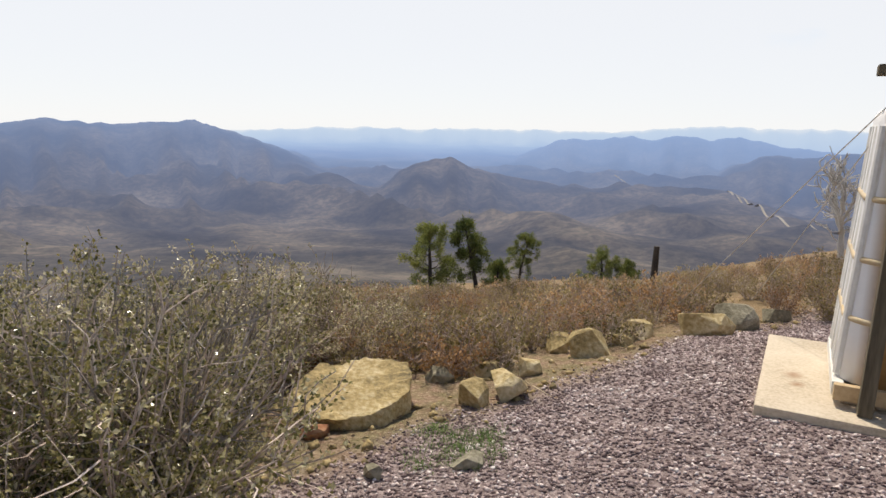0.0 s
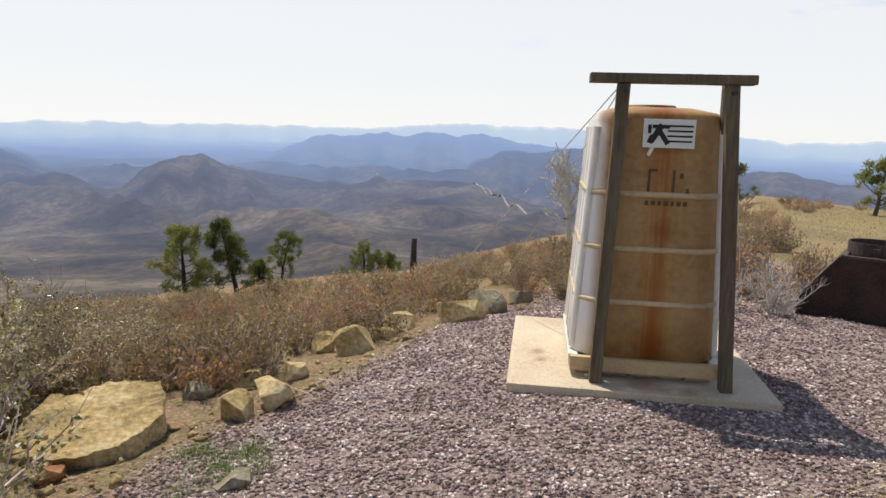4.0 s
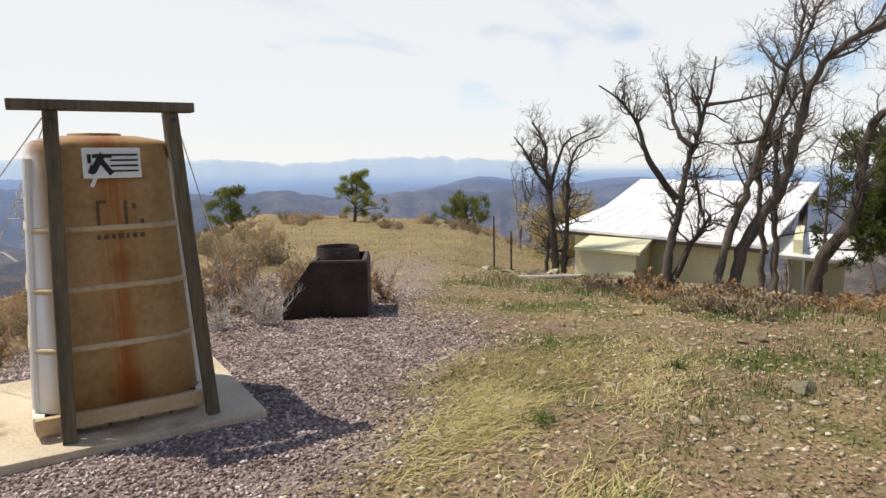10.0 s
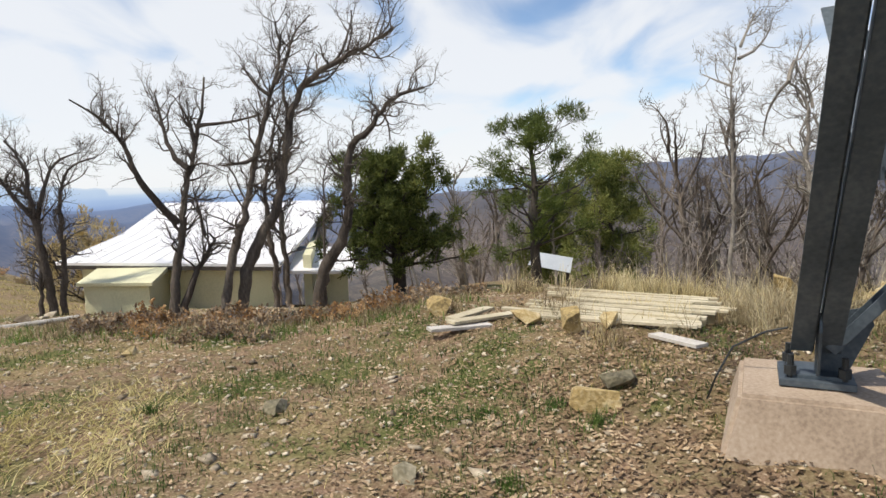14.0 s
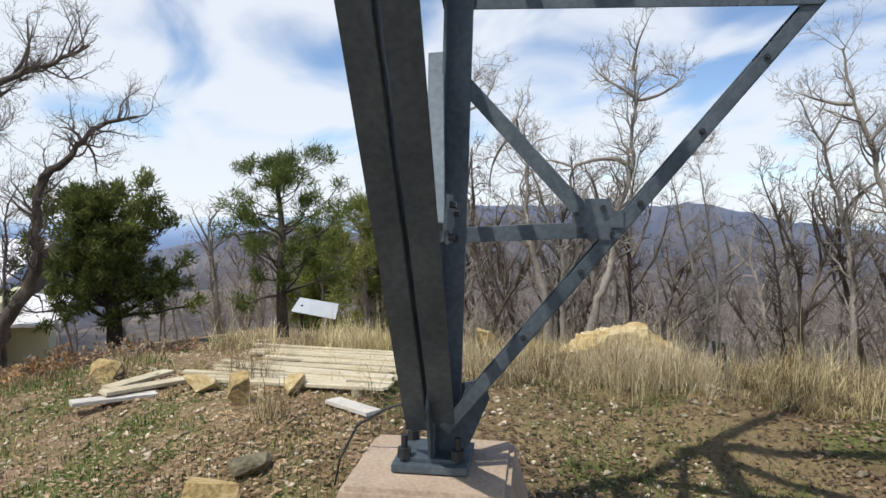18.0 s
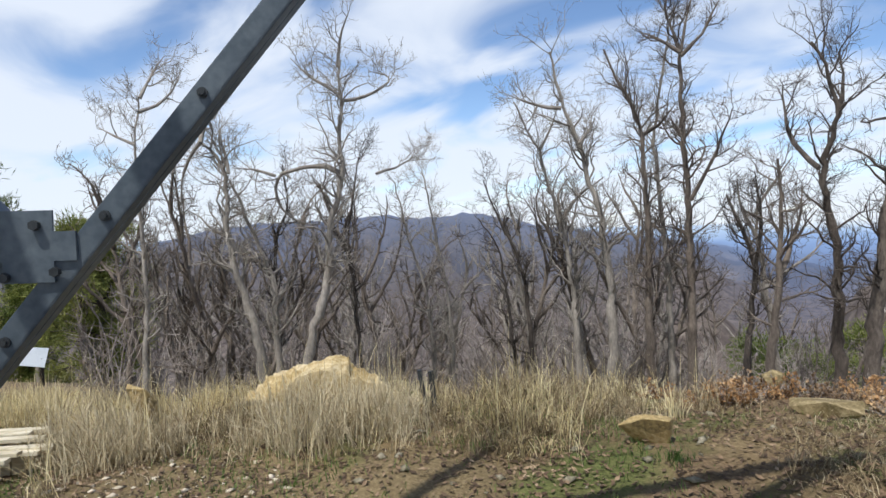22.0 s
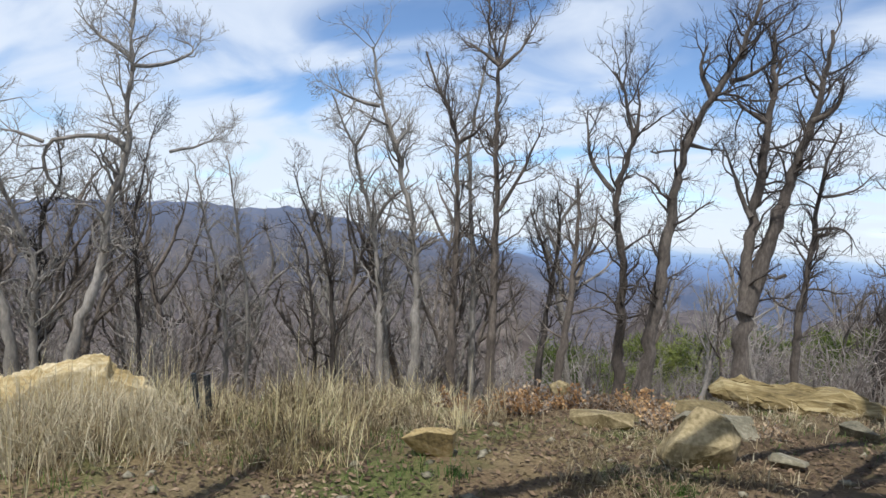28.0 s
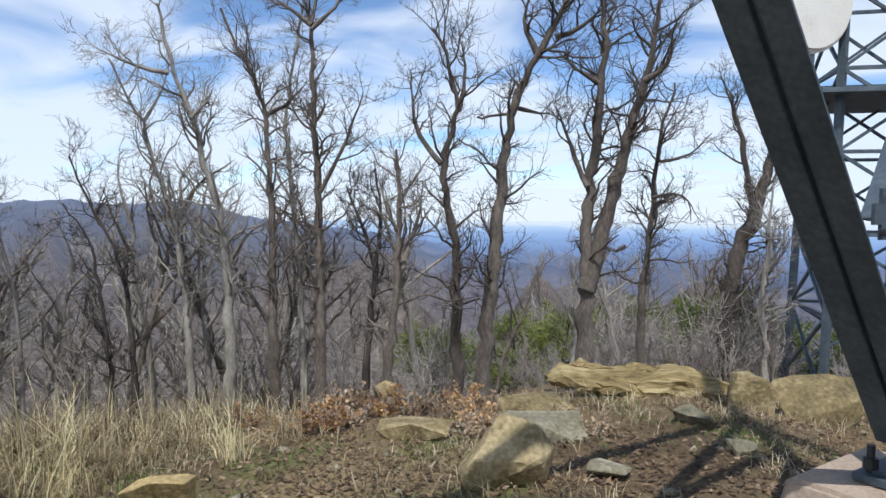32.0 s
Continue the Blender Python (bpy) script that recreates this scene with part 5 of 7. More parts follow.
# ---- conifers ----
def needle_tufts(rng, ends, size, count, width):
    """Needles round the ends of twigs: thin blades in every direction."""
    n = len(ends) * count
    p = np.repeat(np.array([e[0] for e in ends]), count, axis=0)
    d = np.repeat(np.array([e[1] / (np.linalg.norm(e[1]) + 1e-9) for e in ends]), count, axis=0)
    q = rng.normal(0, 1, (n, 3))
    q /= np.linalg.norm(q, axis=1)[:, None]
    q = q + d * 0.6 + np.array([0, 0, 0.3])
    q /= np.linalg.norm(q, axis=1)[:, None]
    a = np.cross(q, rng.normal(0, 1, (n, 3)))
    a *= width / (np.linalg.norm(a, axis=1)[:, None] + 1e-9)
    o = p + rng.normal(0, size * 0.42, (n, 3))
    e = o + q * size * (0.6 + 0.5 * rng.random((n, 1)))
    m = (o + e) / 2
    v = np.stack([o, m + a, e, m - a], 1).reshape(-1, 3)
    return v.tolist(), np.arange(4 * n).reshape(n, 4).tolist()


def conifer(seed, hgt, r0, crown0, width, limbs, tuft, count, droop=0.0, lean=(0, 0), blade=0.012, gaps=0.3, outer=2, cone=0.0):
    """A conifer with a clumpy crown: limbs, twigs and rounded clumps of needles at their ends."""
    rng = np.random.default_rng(seed)
    tv, tf, bv, bf, ends = [], [], [], [], []
    trunk = wander(rng, (0, 0, -0.2), (lean[0], lean[1], 1), hgt, 9, 0.06, 0.03)
    rad = [r0 * (1 - 0.85 * i / 9) for i in range(10)]
    tube(tv, tf, trunk[:9], rad[:9], 9)
    for k in range(limbs):
        f = crown0 + (1 - crown0) * (k + 0.7 * rng.random()) / limbs
        i = min(9, max(1, int(f * 9)))
        p = trunk[i - 1] + (trunk[i] - trunk[i - 1]) * rng.random()
        shape = (1 - cone) * math.sqrt(max(0.08, 1 - ((f - 0.5) / 0.58) ** 2)) + cone * 1.25 * (1.08 - f)
        a = k * 2.4 + rng.random()
        ln = width * shape * (0.3 + 0.85 * rng.random())
        q = wander(rng, p, (math.cos(a), math.sin(a), 0.3 - droop), ln, 5, 0.2, 0.06)
        r = max(0.008, rad[i] * 0.35)
        tube(bv, bf, q, [r * (1 - 0.75 * j / 5) for j in range(6)], 5)
        ends.append((q[5], q[5] - q[4]))
        for j in range(outer, 6):
            for _ in range(2):
                d = (q[j] - q[j - 1]) / (np.linalg.norm(q[j] - q[j - 1]) + 1e-9) + rng.normal(0, 0.8, 3)
                w = wander(rng, q[j - 1], d, ln * 0.32, 2, 0.2, 0.12)
                tube(bv, bf, w, [r * 0.4, r * 0.3, r * 0.15], 3)
                if rng.random() > gaps:
                    ends.append((w[2], w[2] - w[1]))
    for j in (7, 7, 8, 8, 8, 8, 8):
        d = rng.normal(0, 0.75, 3) + np.array([0, 0, 0.2])
        ends.append((trunk[j] + d * tuft * 0.7, d))
    nv, nf = needle_tufts(rng, ends, tuft, count, blade)
    return (tv, tf, bv, bf), (nv, nf)


def conifer_thing(name, data, at, label, bark, leaf, group="", turn=0.0, z=None):
    (tv, tf, bv, bf), (nv, nf) = data
    e = thing(name, (at[0], at[1], gh(*at) if z is None else z), label, "tree", group, turn)
    part("trunk", mesh("trunk", tv, tf, bark, True), bark, e)
    part("branch_crown", mesh("branch_crown", bv, bf, bark, True), bark, e)
    part("crown", mesh("crown", nv, nf, leaf), leaf, e)
    return e


for at, hgt, wid, sd, lean, c0 in (((-0.5, 24.7), 2.9, 1.2, 1, (0.05, 0), 0.22), ((1.25, 24.3), 3.0, 1.05, 2, (-0.05, 0), 0.3), ((4.5, 39.9), 3.6, 1.5, 3, (0.06, 0), 0.36), ((3.2, 38.8), 1.7, 1.0, 4, (0, 0), 0.1),
                                   ((9.7, 40.5), 2.1, 1.7, 5, (0, 0), 0.05), ((11.2, 40.5), 1.3, 1.1, 6, (0, 0), 0.05), ((26.3, 20.1), 2.7, 1.5, 7, (0.25, 0), 0.3), ((22.4, 24.2), 2.3, 1.3, 8, (0, 0), 0.1), ((29.5, 15.6), 1.5, 1.8, 9, (0, 0), 0.05)):
    conifer_thing("pine_tree", conifer(sd, hgt, 0.10, c0, wid, 26, 0.17, 90, blade=0.012, lean=lean, gaps=0.35, outer=4, cone=0.6), at, "small dark green pine on the slope", BARK_DARK, JUNIPER, "pines on the slope", z=gh(*at) - 0.1)
conifer_thing("pine_tree", conifer(21, 3.75, 0.12, 0.36, 1.55, 40, 0.15, 84, blade=0.008, lean=(0.0, -0.05), gaps=0.36, outer=4, cone=0.25), (13.65, -3.93), "green ponderosa pine with an open clumpy crown", BARK_DARK, NEEDLE)
conifer_thing("juniper_tree", conifer(22, 2.75, 0.14, 0.36, 1.3, 46, 0.125, 110, blade=0.010, gaps=0.2, outer=2), (12.6, -1.15), "dense dark green juniper with a dark trunk", BARK_DARK, JUNIPER)
conifer_thing("juniper_tree", conifer(23, 4.7, 0.13, 0.2, 1.5, 44, 0.24, 80, blade=0.012), (20.4, -8.0), "dusky olive juniper at the edge of the wood", BARK_DARK, JUNIPER)
conifer_thing("juniper_tree", conifer(24, 3.7, 0.1, 0.15, 1.2, 34, 0.26, 70, blade=0.014), (22.6, -6.6), "low green juniper by the metal sheet", BARK_DARK, NEEDLE)
conifer_thing("juniper_tree", conifer(25, 2.3, 0.1, 0.15, 1.7, 30, 0.22, 26, blade=0.016), (22.5, 8.0), "brownish juniper behind the cabin", BARK_DARK, SHRUB)
for k, (x, y) in enumerate(((8.5, -19.5), (6.0, -22.0), (9.5, -26.0), (3.0, -24.0), (0.5, -26.0), (-1.5, -24.0), (5.0, -27.0), (7.0, -21.0), (1.8, -21.5), (-0.6, -22.5))):
    conifer_thing("pine_tree", conifer(30 + k, 2.0, 0.08, 0.15, 1.2, 18, 0.24, 30, blade=0.013, gaps=0.4, outer=3), (x, y), "yellow-green young pine down the slope", BARK_DARK, NEEDLE, "young pines down the slope")
tree_thing("dead_tree", bare_tree(71, grown_limbs(72, 2.3, 0.075, 0.12, 8), 0.8, 2, 0.8, 0.011), (8.0, 13.4), "small silver dead tree on the slope", "tree", SILVER)
sp = thing("burnt_post", (6.83, 21.5, gh(6.83, 21.5)), "dark burnt stump standing on the slope", "stump")
part("stem", rod((0, 0, -0.2), (0.03, 0, 1.3), 0.13, 0.09, 9), BARK_DARK, sp)


LOGW = material("rotten_log", [(0.045, 0.035, 0.018), (0.24, 0.18, 0.08), (0.50, 0.42, 0.235)], 7, 40, 0.95, bump=0.9, streak=(0.2, 1, 1), dist=0.03)

# ---- rocks ----
def rock_mesh(seed, sx, sy, sz, pts=13):
    rng = random.Random(seed)
    bm = bmesh.new()
    for _ in range(pts):
        v = Vector((rng.uniform(-1, 1), rng.uniform(-1, 1), rng.uniform(-1, 1)))
        m = max(abs(v.x), abs(v.y), abs(v.z))
        v = v / (0.3 * m + 0.7 * v.length)
        bm.verts.new((v.x * sx / 2, v.y * sy / 2, v.z * sz / 2))
    r = bmesh.ops.convex_hull(bm, input=bm.verts[:])
    bmesh.ops.delete(bm, geom=[g for g in r["geom_interior"] + r["geom_unused"] if isinstance(g, bmesh.types.BMVert)], context="VERTS")
    bmesh.ops.dissolve_limit(bm, angle_limit=radians(14), verts=bm.verts[:], edges=bm.edges[:])
    bmesh.ops.bevel(bm, geom=bm.edges[:], offset=0.03 * min(sx, sy, sz), segments=2, affect="EDGES", profile=0.6)
    bmesh.ops.triangulate(bm, faces=bm.faces[:])
    if max(sx, sy) > 0.3:
        bmesh.ops.subdivide_edges(bm, edges=[e for e in bm.edges if e.calc_length() > 0.09], cuts=1)
        bmesh.ops.subdivide_edges(bm, edges=[e for e in bm.edges if e.calc_length() > 0.09], cuts=1)
        for v in bm.verts:
            v.co += v.co.normalized() * 0.05 * min(sx, sy, sz) * noise.fractal(v.co * 6 + Vector((seed, 0, 0)), 1.0, 2.0, 4)
        bmesh.ops.triangulate(bm, faces=bm.faces[:])
    return bm


def rock(at, size, seed, mat, label, turn=0.0, sink=0.25, tilt=0.0):
    bm = rock_mesh(seed, *size)
    me = bpy.data.meshes.new("rock")
    bm.to_mesh(me)
    bm.free()
    me.materials.append(mat)
    ob = new("rock", me)
    ob.matrix_basis = pose(at[0], at[1], gh(*at[:2]) + size[2] * (0.5 - sink), tilt, 0, turn)
    return tagged(ob, label, "rock")


YS, GS, RS = "yellow-tan angular rock on the ground", "pale grey-green rock on the ground", "rusty red stone on the ground"
for at, size, sd, m, lb, turn in (
        ((-0.70, 3.55), (0.20, 0.14, 0.14), 2, STONE_R, RS, 0), ((-0.33, 3.12), (0.11, 0.09, 0.10), 3, STONE_G, "small dark round stone on gravel", 0),
        ((0.14, 3.24), (0.22, 0.15, 0.10), 4, STONE_G, "small flat white-grey stone in grass", 0), ((0.20, 3.95), (0.24, 0.22, 0.26), 5, STONE_Y, YS, 20), ((0.42, 4.08), (0.32, 0.28, 0.26), 6, STONE_Y, YS, -10),
        ((0.0, 4.55), (0.26, 0.2, 0.16), 7, STONE_G, GS, 0), ((-0.45, 4.75), (0.30, 0.25, 0.20), 8, STONE_Y, YS, 30), ((0.30, 4.75), (0.3, 0.25, 0.2), 9, STONE_Y, YS, 0), ((0.62, 4.6), (0.22, 0.2, 0.18), 10, STONE_Y, YS, 0),
        ((1.15, 5.0), (0.42, 0.3, 0.32), 11, STONE_Y, YS, 15), ((0.95, 5.25), (0.25, 0.2, 0.25), 12, STONE_Y, YS, 0), ((1.65, 5.55), (0.35, 0.3, 0.26), 13, STONE_Y, YS, 0), ((2.15, 5.35), (0.52, 0.36, 0.34), 14, STONE_Y, YS, -20),
        ((2.55, 5.75), (0.48, 0.36, 0.36), 15, STONE_G, GS, 10), ((3.1, 6.1), (0.3, 0.25, 0.2), 16, STONE_G, GS, 0), ((1.45, 5.25), (0.2, 0.2, 0.14), 17, STONE_Y, YS, 0),
        ((6.15, -2.28), (0.28, 0.2, 0.36), 21, STONE_Y, "upright yellow stone block by the planks", 0), ((6.45, -2.8), (0.42, 0.28, 0.18), 22, STONE_Y, YS, 0), ((6.75, -2.05), (0.40, 0.3, 0.18), 23, STONE_Y, YS, 0), ((4.65, -2.0), (0.42, 0.20, 0.20), 24, STONE_Y, "long yellow stone with a green-grey side", 50),
        ((4.85, -2.2), (0.30, 0.26, 0.14), 25, STONE_G, GS, 0), ((4.09, -0.79), (0.22, 0.16, 0.10), 26, STONE_G, GS, 0), ((7.55, -1.35), (0.36, 0.3, 0.25), 27, STONE_Y, YS, 0), ((7.37, 1.64), (0.26, 0.14, 0.1), 28, STONE_Y, YS, 0), ((5.37, 0.02), (0.28, 0.18, 0.1), 29, STONE_G, GS, 0),
        ((6.98, -4.72), (0.27, 0.24, 0.74), 32, STONE_Y, "upright yellow stone in dry grass", 0), ((7.75, -4.35), (0.3, 0.26, 0.3), 232, STONE_Y, "yellow stone behind the planks", 40), ((4.05, -7.02), (0.46, 0.30, 0.26), 33, STONE_Y, YS, 30), ((2.72, -8.12), (0.58, 0.50, 0.50), 34, STONE_M, "yellow-brown boulder with a sharp edge", 20),
        ((2.75, -9.05), (0.85, 0.5, 0.24), 35, STONE_G, GS, 20), ((4.55, -10.1), (0.32, 0.28, 0.36), 36, STONE_M, YS, 0), ((3.62, -8.85), (0.62, 0.4, 0.22), 37, STONE_M, YS, 0), ((3.05, -9.7), (0.7, 0.45, 0.24), 38, STONE_M, GS, 40), ((1.52, -10.75), (0.46, 0.4, 0.44), 39, STONE_M, YS, 0),
        ((1.0, -10.95), (0.9, 0.5, 0.55), 40, STONE_M, "large orange-brown boulder by the log", 30), ((1.85, -9.7), (0.35, 0.3, 0.16), 41, STONE_G, GS, 0), ((2.2, -8.35), (0.26, 0.2, 0.14), 42, STONE_G, "small blue-grey stone among leaves", 0), ((1.55, -9.0), (0.26, 0.2, 0.12), 43, STONE_G, GS, 0)):
    if at[1] > 3.5:
        at = (at[0] * 1.06, at[1] * 1.06)
    rock(at, size, sd, m, lb, turn)



def hewn(name, front, depth, at, turn, mat, label, rough=0.03, bevel=0.02, seed=0.0, lift=0.0):
    """A broken block of stone from its corners, or from front corners (across, up) and rows of (back, shrink, rise) behind them."""
    bm = bmesh.new()
    for co in front if depth is None else [(a_ * shrink, back, c_ + rise * (c_ > 0.05)) for back, shrink, rise in depth for a_, c_ in front]:
        bm.verts.new(co)
    r = bmesh.ops.convex_hull(bm, input=bm.verts[:])
    bmesh.ops.delete(bm, geom=list({g for g in r["geom_interior"] + r["geom_unused"] if isinstance(g, bmesh.types.BMVert)}), context="VERTS")
    bmesh.ops.dissolve_limit(bm, angle_limit=radians(9), verts=bm.verts[:], edges=bm.edges[:])
    bmesh.ops.bevel(bm, geom=bm.edges[:], offset=bevel, segments=2, affect="EDGES", profile=0.6)
    bmesh.ops.triangulate(bm, faces=bm.faces[:])
    for _ in range(3):
        bmesh.ops.subdivide_edges(bm, edges=[e for e in bm.edges if e.calc_length() > 0.05], cuts=1)
    bmesh.ops.triangulate(bm, faces=bm.faces[:])
    for v in bm.verts:
        n_ = noise.fractal(v.co * 4 + Vector((seed, 0, 0)), 1.0, 2.0, 5)
        v.co += v.co.normalized() * rough * n_ + Vector((0, 0, 0.4 * rough * noise.fractal(v.co * 17, 1.0, 2.0, 3)))
    me = bpy.data.meshes.new(name)
    bm.to_mesh(me)
    bm.free()
    me.materials.append(mat)
    ob = tagged(new(name, me), label, "rock")
    ob.matrix_basis = pose(at[0], at[1], gh(*at) + lift, 0, 0, turn)
    return ob


hewn("rock", [(-0.46, -0.20, 0.12), (-0.31, 0.10, 0.19), (-0.24, 0.30, 0.23), (0.05, 0.36, 0.26), (0.36, 0.32, 0.28), (0.33, 0.12, 0.235), (0.41, 0.0, 0.19), (0.24, -0.20, 0.135), (0.0, -0.29, 0.105),
              (-0.22, -0.25, 0.12), (-0.34, -0.10, 0.0), (0.28, -0.14, -0.06), (0.43, 0.02, 0.0), (0.38, 0.3, -0.1), (-0.25, 0.3, -0.1), (0.02, -0.19, -0.04), (0.2, -0.2, -0.02)],
     None, (-0.60, 4.06), -4, STONE_Y, "large pale yellow slab of rock with lichen", 0.045, 0.008, 3.0)
hewn("rock", [(-0.58, -0.3), (-0.52, 0.10), (-0.36, 0.24), (-0.16, 0.30), (0.18, 0.31), (0.30, 0.37), (0.40, 0.29), (0.56, 0.16), (0.55, -0.1), (0.5, -0.3)],
     [(0.0, 1.0, -0.03), (0.2, 1.0, 0.0), (0.48, 0.8, -0.05)], (6.46, -5.92), -118, STONE_Y, "broad yellow boulder half hidden in dry grass", 0.11, 0.02, 8.0, 0.03)
hewn("rock", [(-0.30, -0.2), (-0.26, 0.10), (-0.08, 0.18), (0.12, 0.14), (0.2, -0.2)], [(0.0, 1.0, 0.0), (0.3, 0.8, -0.03)], (6.68, -5.52), -118, STONE_G, "grey-green boulder leaning on a larger yellow one", 0.04, 0.03, 5.0)

log = thing("fallen_log", (2.42, -10.78, gh(2.42, -10.78)), "pale rotten fallen log with split wood", "log", turn=-166)
rl = np.random.default_rng(77)
for name, y0, r, z0, half in (("stem", 0.0, 0.14, 0.11, 0.78), ("split_slab", 0.13, 0.075, 0.17, 0.6), ("split_slab", -0.12, 0.06, 0.07, 0.5)):
    lv_, lf_ = [], []
    n_ = 15
    tube(lv_, lf_, [(-half + 2 * half * k / (n_ - 1), y0 + 0.03 * math.sin(k * 1.3), z0 + 0.02 * math.sin(k * 0.8 + y0 * 9)) for k in range(n_)], [r * (0.35 if k in (0, n_ - 1) else 1.0) * (0.8 + 0.35 * rl.random()) for k in range(n_)], 11)
    lv_ = [[v[0] + rl.normal(0, 0.012), v[1] + rl.normal(0, 0.018), z0 + (v[2] - z0) * 0.85 + rl.normal(0, 0.018)] for v in lv_]
    part(name, mesh(name, lv_, lf_, LOGW, False), LOGW, log)

# ---- pallet of boards ----
deck_a, deck_u, deck_v = Vector((7.12, -1.98, 0)), Vector((-0.584, -0.812, 0)), Vector((0.78, -0.625, 0))
for k in range(17):
    s0, ln = wr.uniform(-0.15, 0.3), wr.uniform(1.45, 1.85)
    if k in (4, 9, 12):
        s0, ln = s0 + 0.6, ln * 0.6
    p = deck_a + deck_v * (0.082 * k) + deck_u * s0
    q = p + deck_u * ln + deck_v * wr.uniform(-0.05, 0.05)
    e = thing("plank", (p.x, p.y, gh(p.x, p.y)), "bleached weathered plank lying in a loose deck", "plank", "planks of the loose deck")
    g0 = gh(p.x, p.y)
    za, zb = 0.165 + 0.03 * wr.random() - g0, 0.165 + 0.04 * wr.random() - g0
    part("board", bar((0, 0, za), (q.x - p.x, q.y - p.y, zb), 0.074, 0.026, (0, 0, 1), 0.003), PLANK, e)
    for s in (0.15, 0.85):
        c = p.lerp(q, s)
        low_, top_ = gh(c.x, c.y) - 0.03 - g0, za + (zb - za) * s - 0.014
        part("batten", box(0.07, 0.07, max(0.03, top_ - low_), (c.x - p.x, c.y - p.y, (top_ + min(low_, top_ - 0.03)) / 2)), PLANK, e)
for (x, y), tr, ln in (((6.95, -1.72), -62, 0.8), ((7.2, -1.62), -40, 0.7), ((5.72, -3.02), 20, 0.5), ((6.75, -1.45), -75, 0.6)):
    e = thing("plank", (x, y, gh(x, y)), "loose grey plank lying beside the deck", "plank", turn=tr)
    part("board", box(ln, 0.13, 0.028, (0, 0, 0.04), Matrix.Rotation(radians(2), 4, "Y"), 0.004), PLANK if ln > 0.6 else SILVER, e)
sheet = thing("metal_sheet", (19.7, -5.9, gh(19.7, -5.9)), "pale sheet metal panel propped on dark posts", "sheet", turn=-97)
zs = -1.18 - sheet.matrix_basis.translation.z
part("panel", slab_of([(-0.72, -0.15, zs - 0.04), (-0.46, 0.15, zs + 0.29), (0.62, 0.15, zs + 0.08), (0.49, -0.15, zs - 0.31)], 0.02), SHEETM, sheet)
for xx, zz in ((-0.42, 0.1), (0.44, -0.12)):
    part("post", rod((xx, 0.02, -0.2), (xx, 0.02, zs + zz), 0.05, sides=8), BARK_DARK, sheet)


# ---- shrubs ----
def shrub(seed, hgt, wid, stems, leaves, leaf, bare=0.2, twigr=0.006):
    """Stems and leaves of a shrub, as lists of verts and faces."""
    rng = np.random.default_rng(seed)
    sv, sf, lv, lf, ends = [], [], [], [], []
    for _ in range(stems):
        a = rng.random() * 2 * math.pi
        out = rng.random() ** 0.6
        q = wander(rng, (0.12 * wid * math.cos(a) * rng.random(), 0.12 * wid * math.sin(a) * rng.random(), -0.06), (math.cos(a) * out * wid / hgt, math.sin(a) * out * wid / hgt, 0.9), hgt * (0.75 + 0.4 * rng.random()), 5, 0.16, 0.03)
        tube(sv, sf, q, [twigr * (1.5 - 0.22 * j) for j in range(6)], 4)
        for j in range(2, 6):
            for _ in range(3):
                d = (q[j] - q[j - 1]) / (np.linalg.norm(q[j] - q[j - 1]) + 1e-9) + rng.normal(0, 0.75, 3)
                w = wander(rng, q[j] + (q[j - 1] - q[j]) * rng.random(), d, hgt * (0.16 + 0.16 * rng.random()), 3, 0.3, 0.08)
                tube(sv, sf, w, [twigr * 0.6, twigr * 0.5, twigr * 0.4, twigr * 0.25], 3)
                if rng.random() > bare:
                    ends.append(w)
    if ends:
        for _ in range(leaves):
            w = ends[rng.integers(len(ends))]
            k = rng.integers(1, 4)
            p = w[k - 1] + (w[k] - w[k - 1]) * rng.random() + rng.normal(0, 0.012, 3)
            d = rng.normal(0, 1, 3) + np.array([0, 0, 0.5])
            d /= np.linalg.norm(d)
            s = np.cross(d, rng.normal(0, 1, 3))
            s /= np.linalg.norm(s) + 1e-9
            L = leaf * (0.7 + 0.6 * rng.random())
            b = len(lv)
            n = np.cross(d, s) * L * 0.15
            lv += [p.tolist(), (p + d * L * 0.5 + s * L * 0.36 + n).tolist(), (p + d * L).tolist(), (p + d * L * 0.5 - s * L * 0.36 + n).tolist()]
            lf.append((b, b + 1, b + 2, b + 3))
    return sv, sf, lv, lf


def shrub_thing(name, data, at, label, twig, leafm, group="", turn=0.0):
    e = thing(name, (at[0], at[1], gh(*at)), label, "shrub", group, turn)
    part("stems_mesh", mesh("twig_frame", data[0], data[1], twig), twig, e).name = "twig_frame"
    if data[2]:
        part("foliage", mesh("foliage", data[2], data[3], leafm), leafm, e)
    return e


rs = random.Random(9)


def spread_shrubs(kinds_, spots, smin=0.8, smax=1.2):
    for k, (x, y) in enumerate(spots):
        c = copy_thing(kinds_[k % len(kinds_)], pose(x, y, gh(x, y), rs.uniform(-6, 6), rs.uniform(-6, 6), rs.uniform(0, 360)))
        s = rs.uniform(smin, smax)
        c.scale = (s, s, s * rs.uniform(0.85, 1.15))


def polar(az, r):
    return (r * math.sin(radians(az)), r * math.cos(radians(az)))


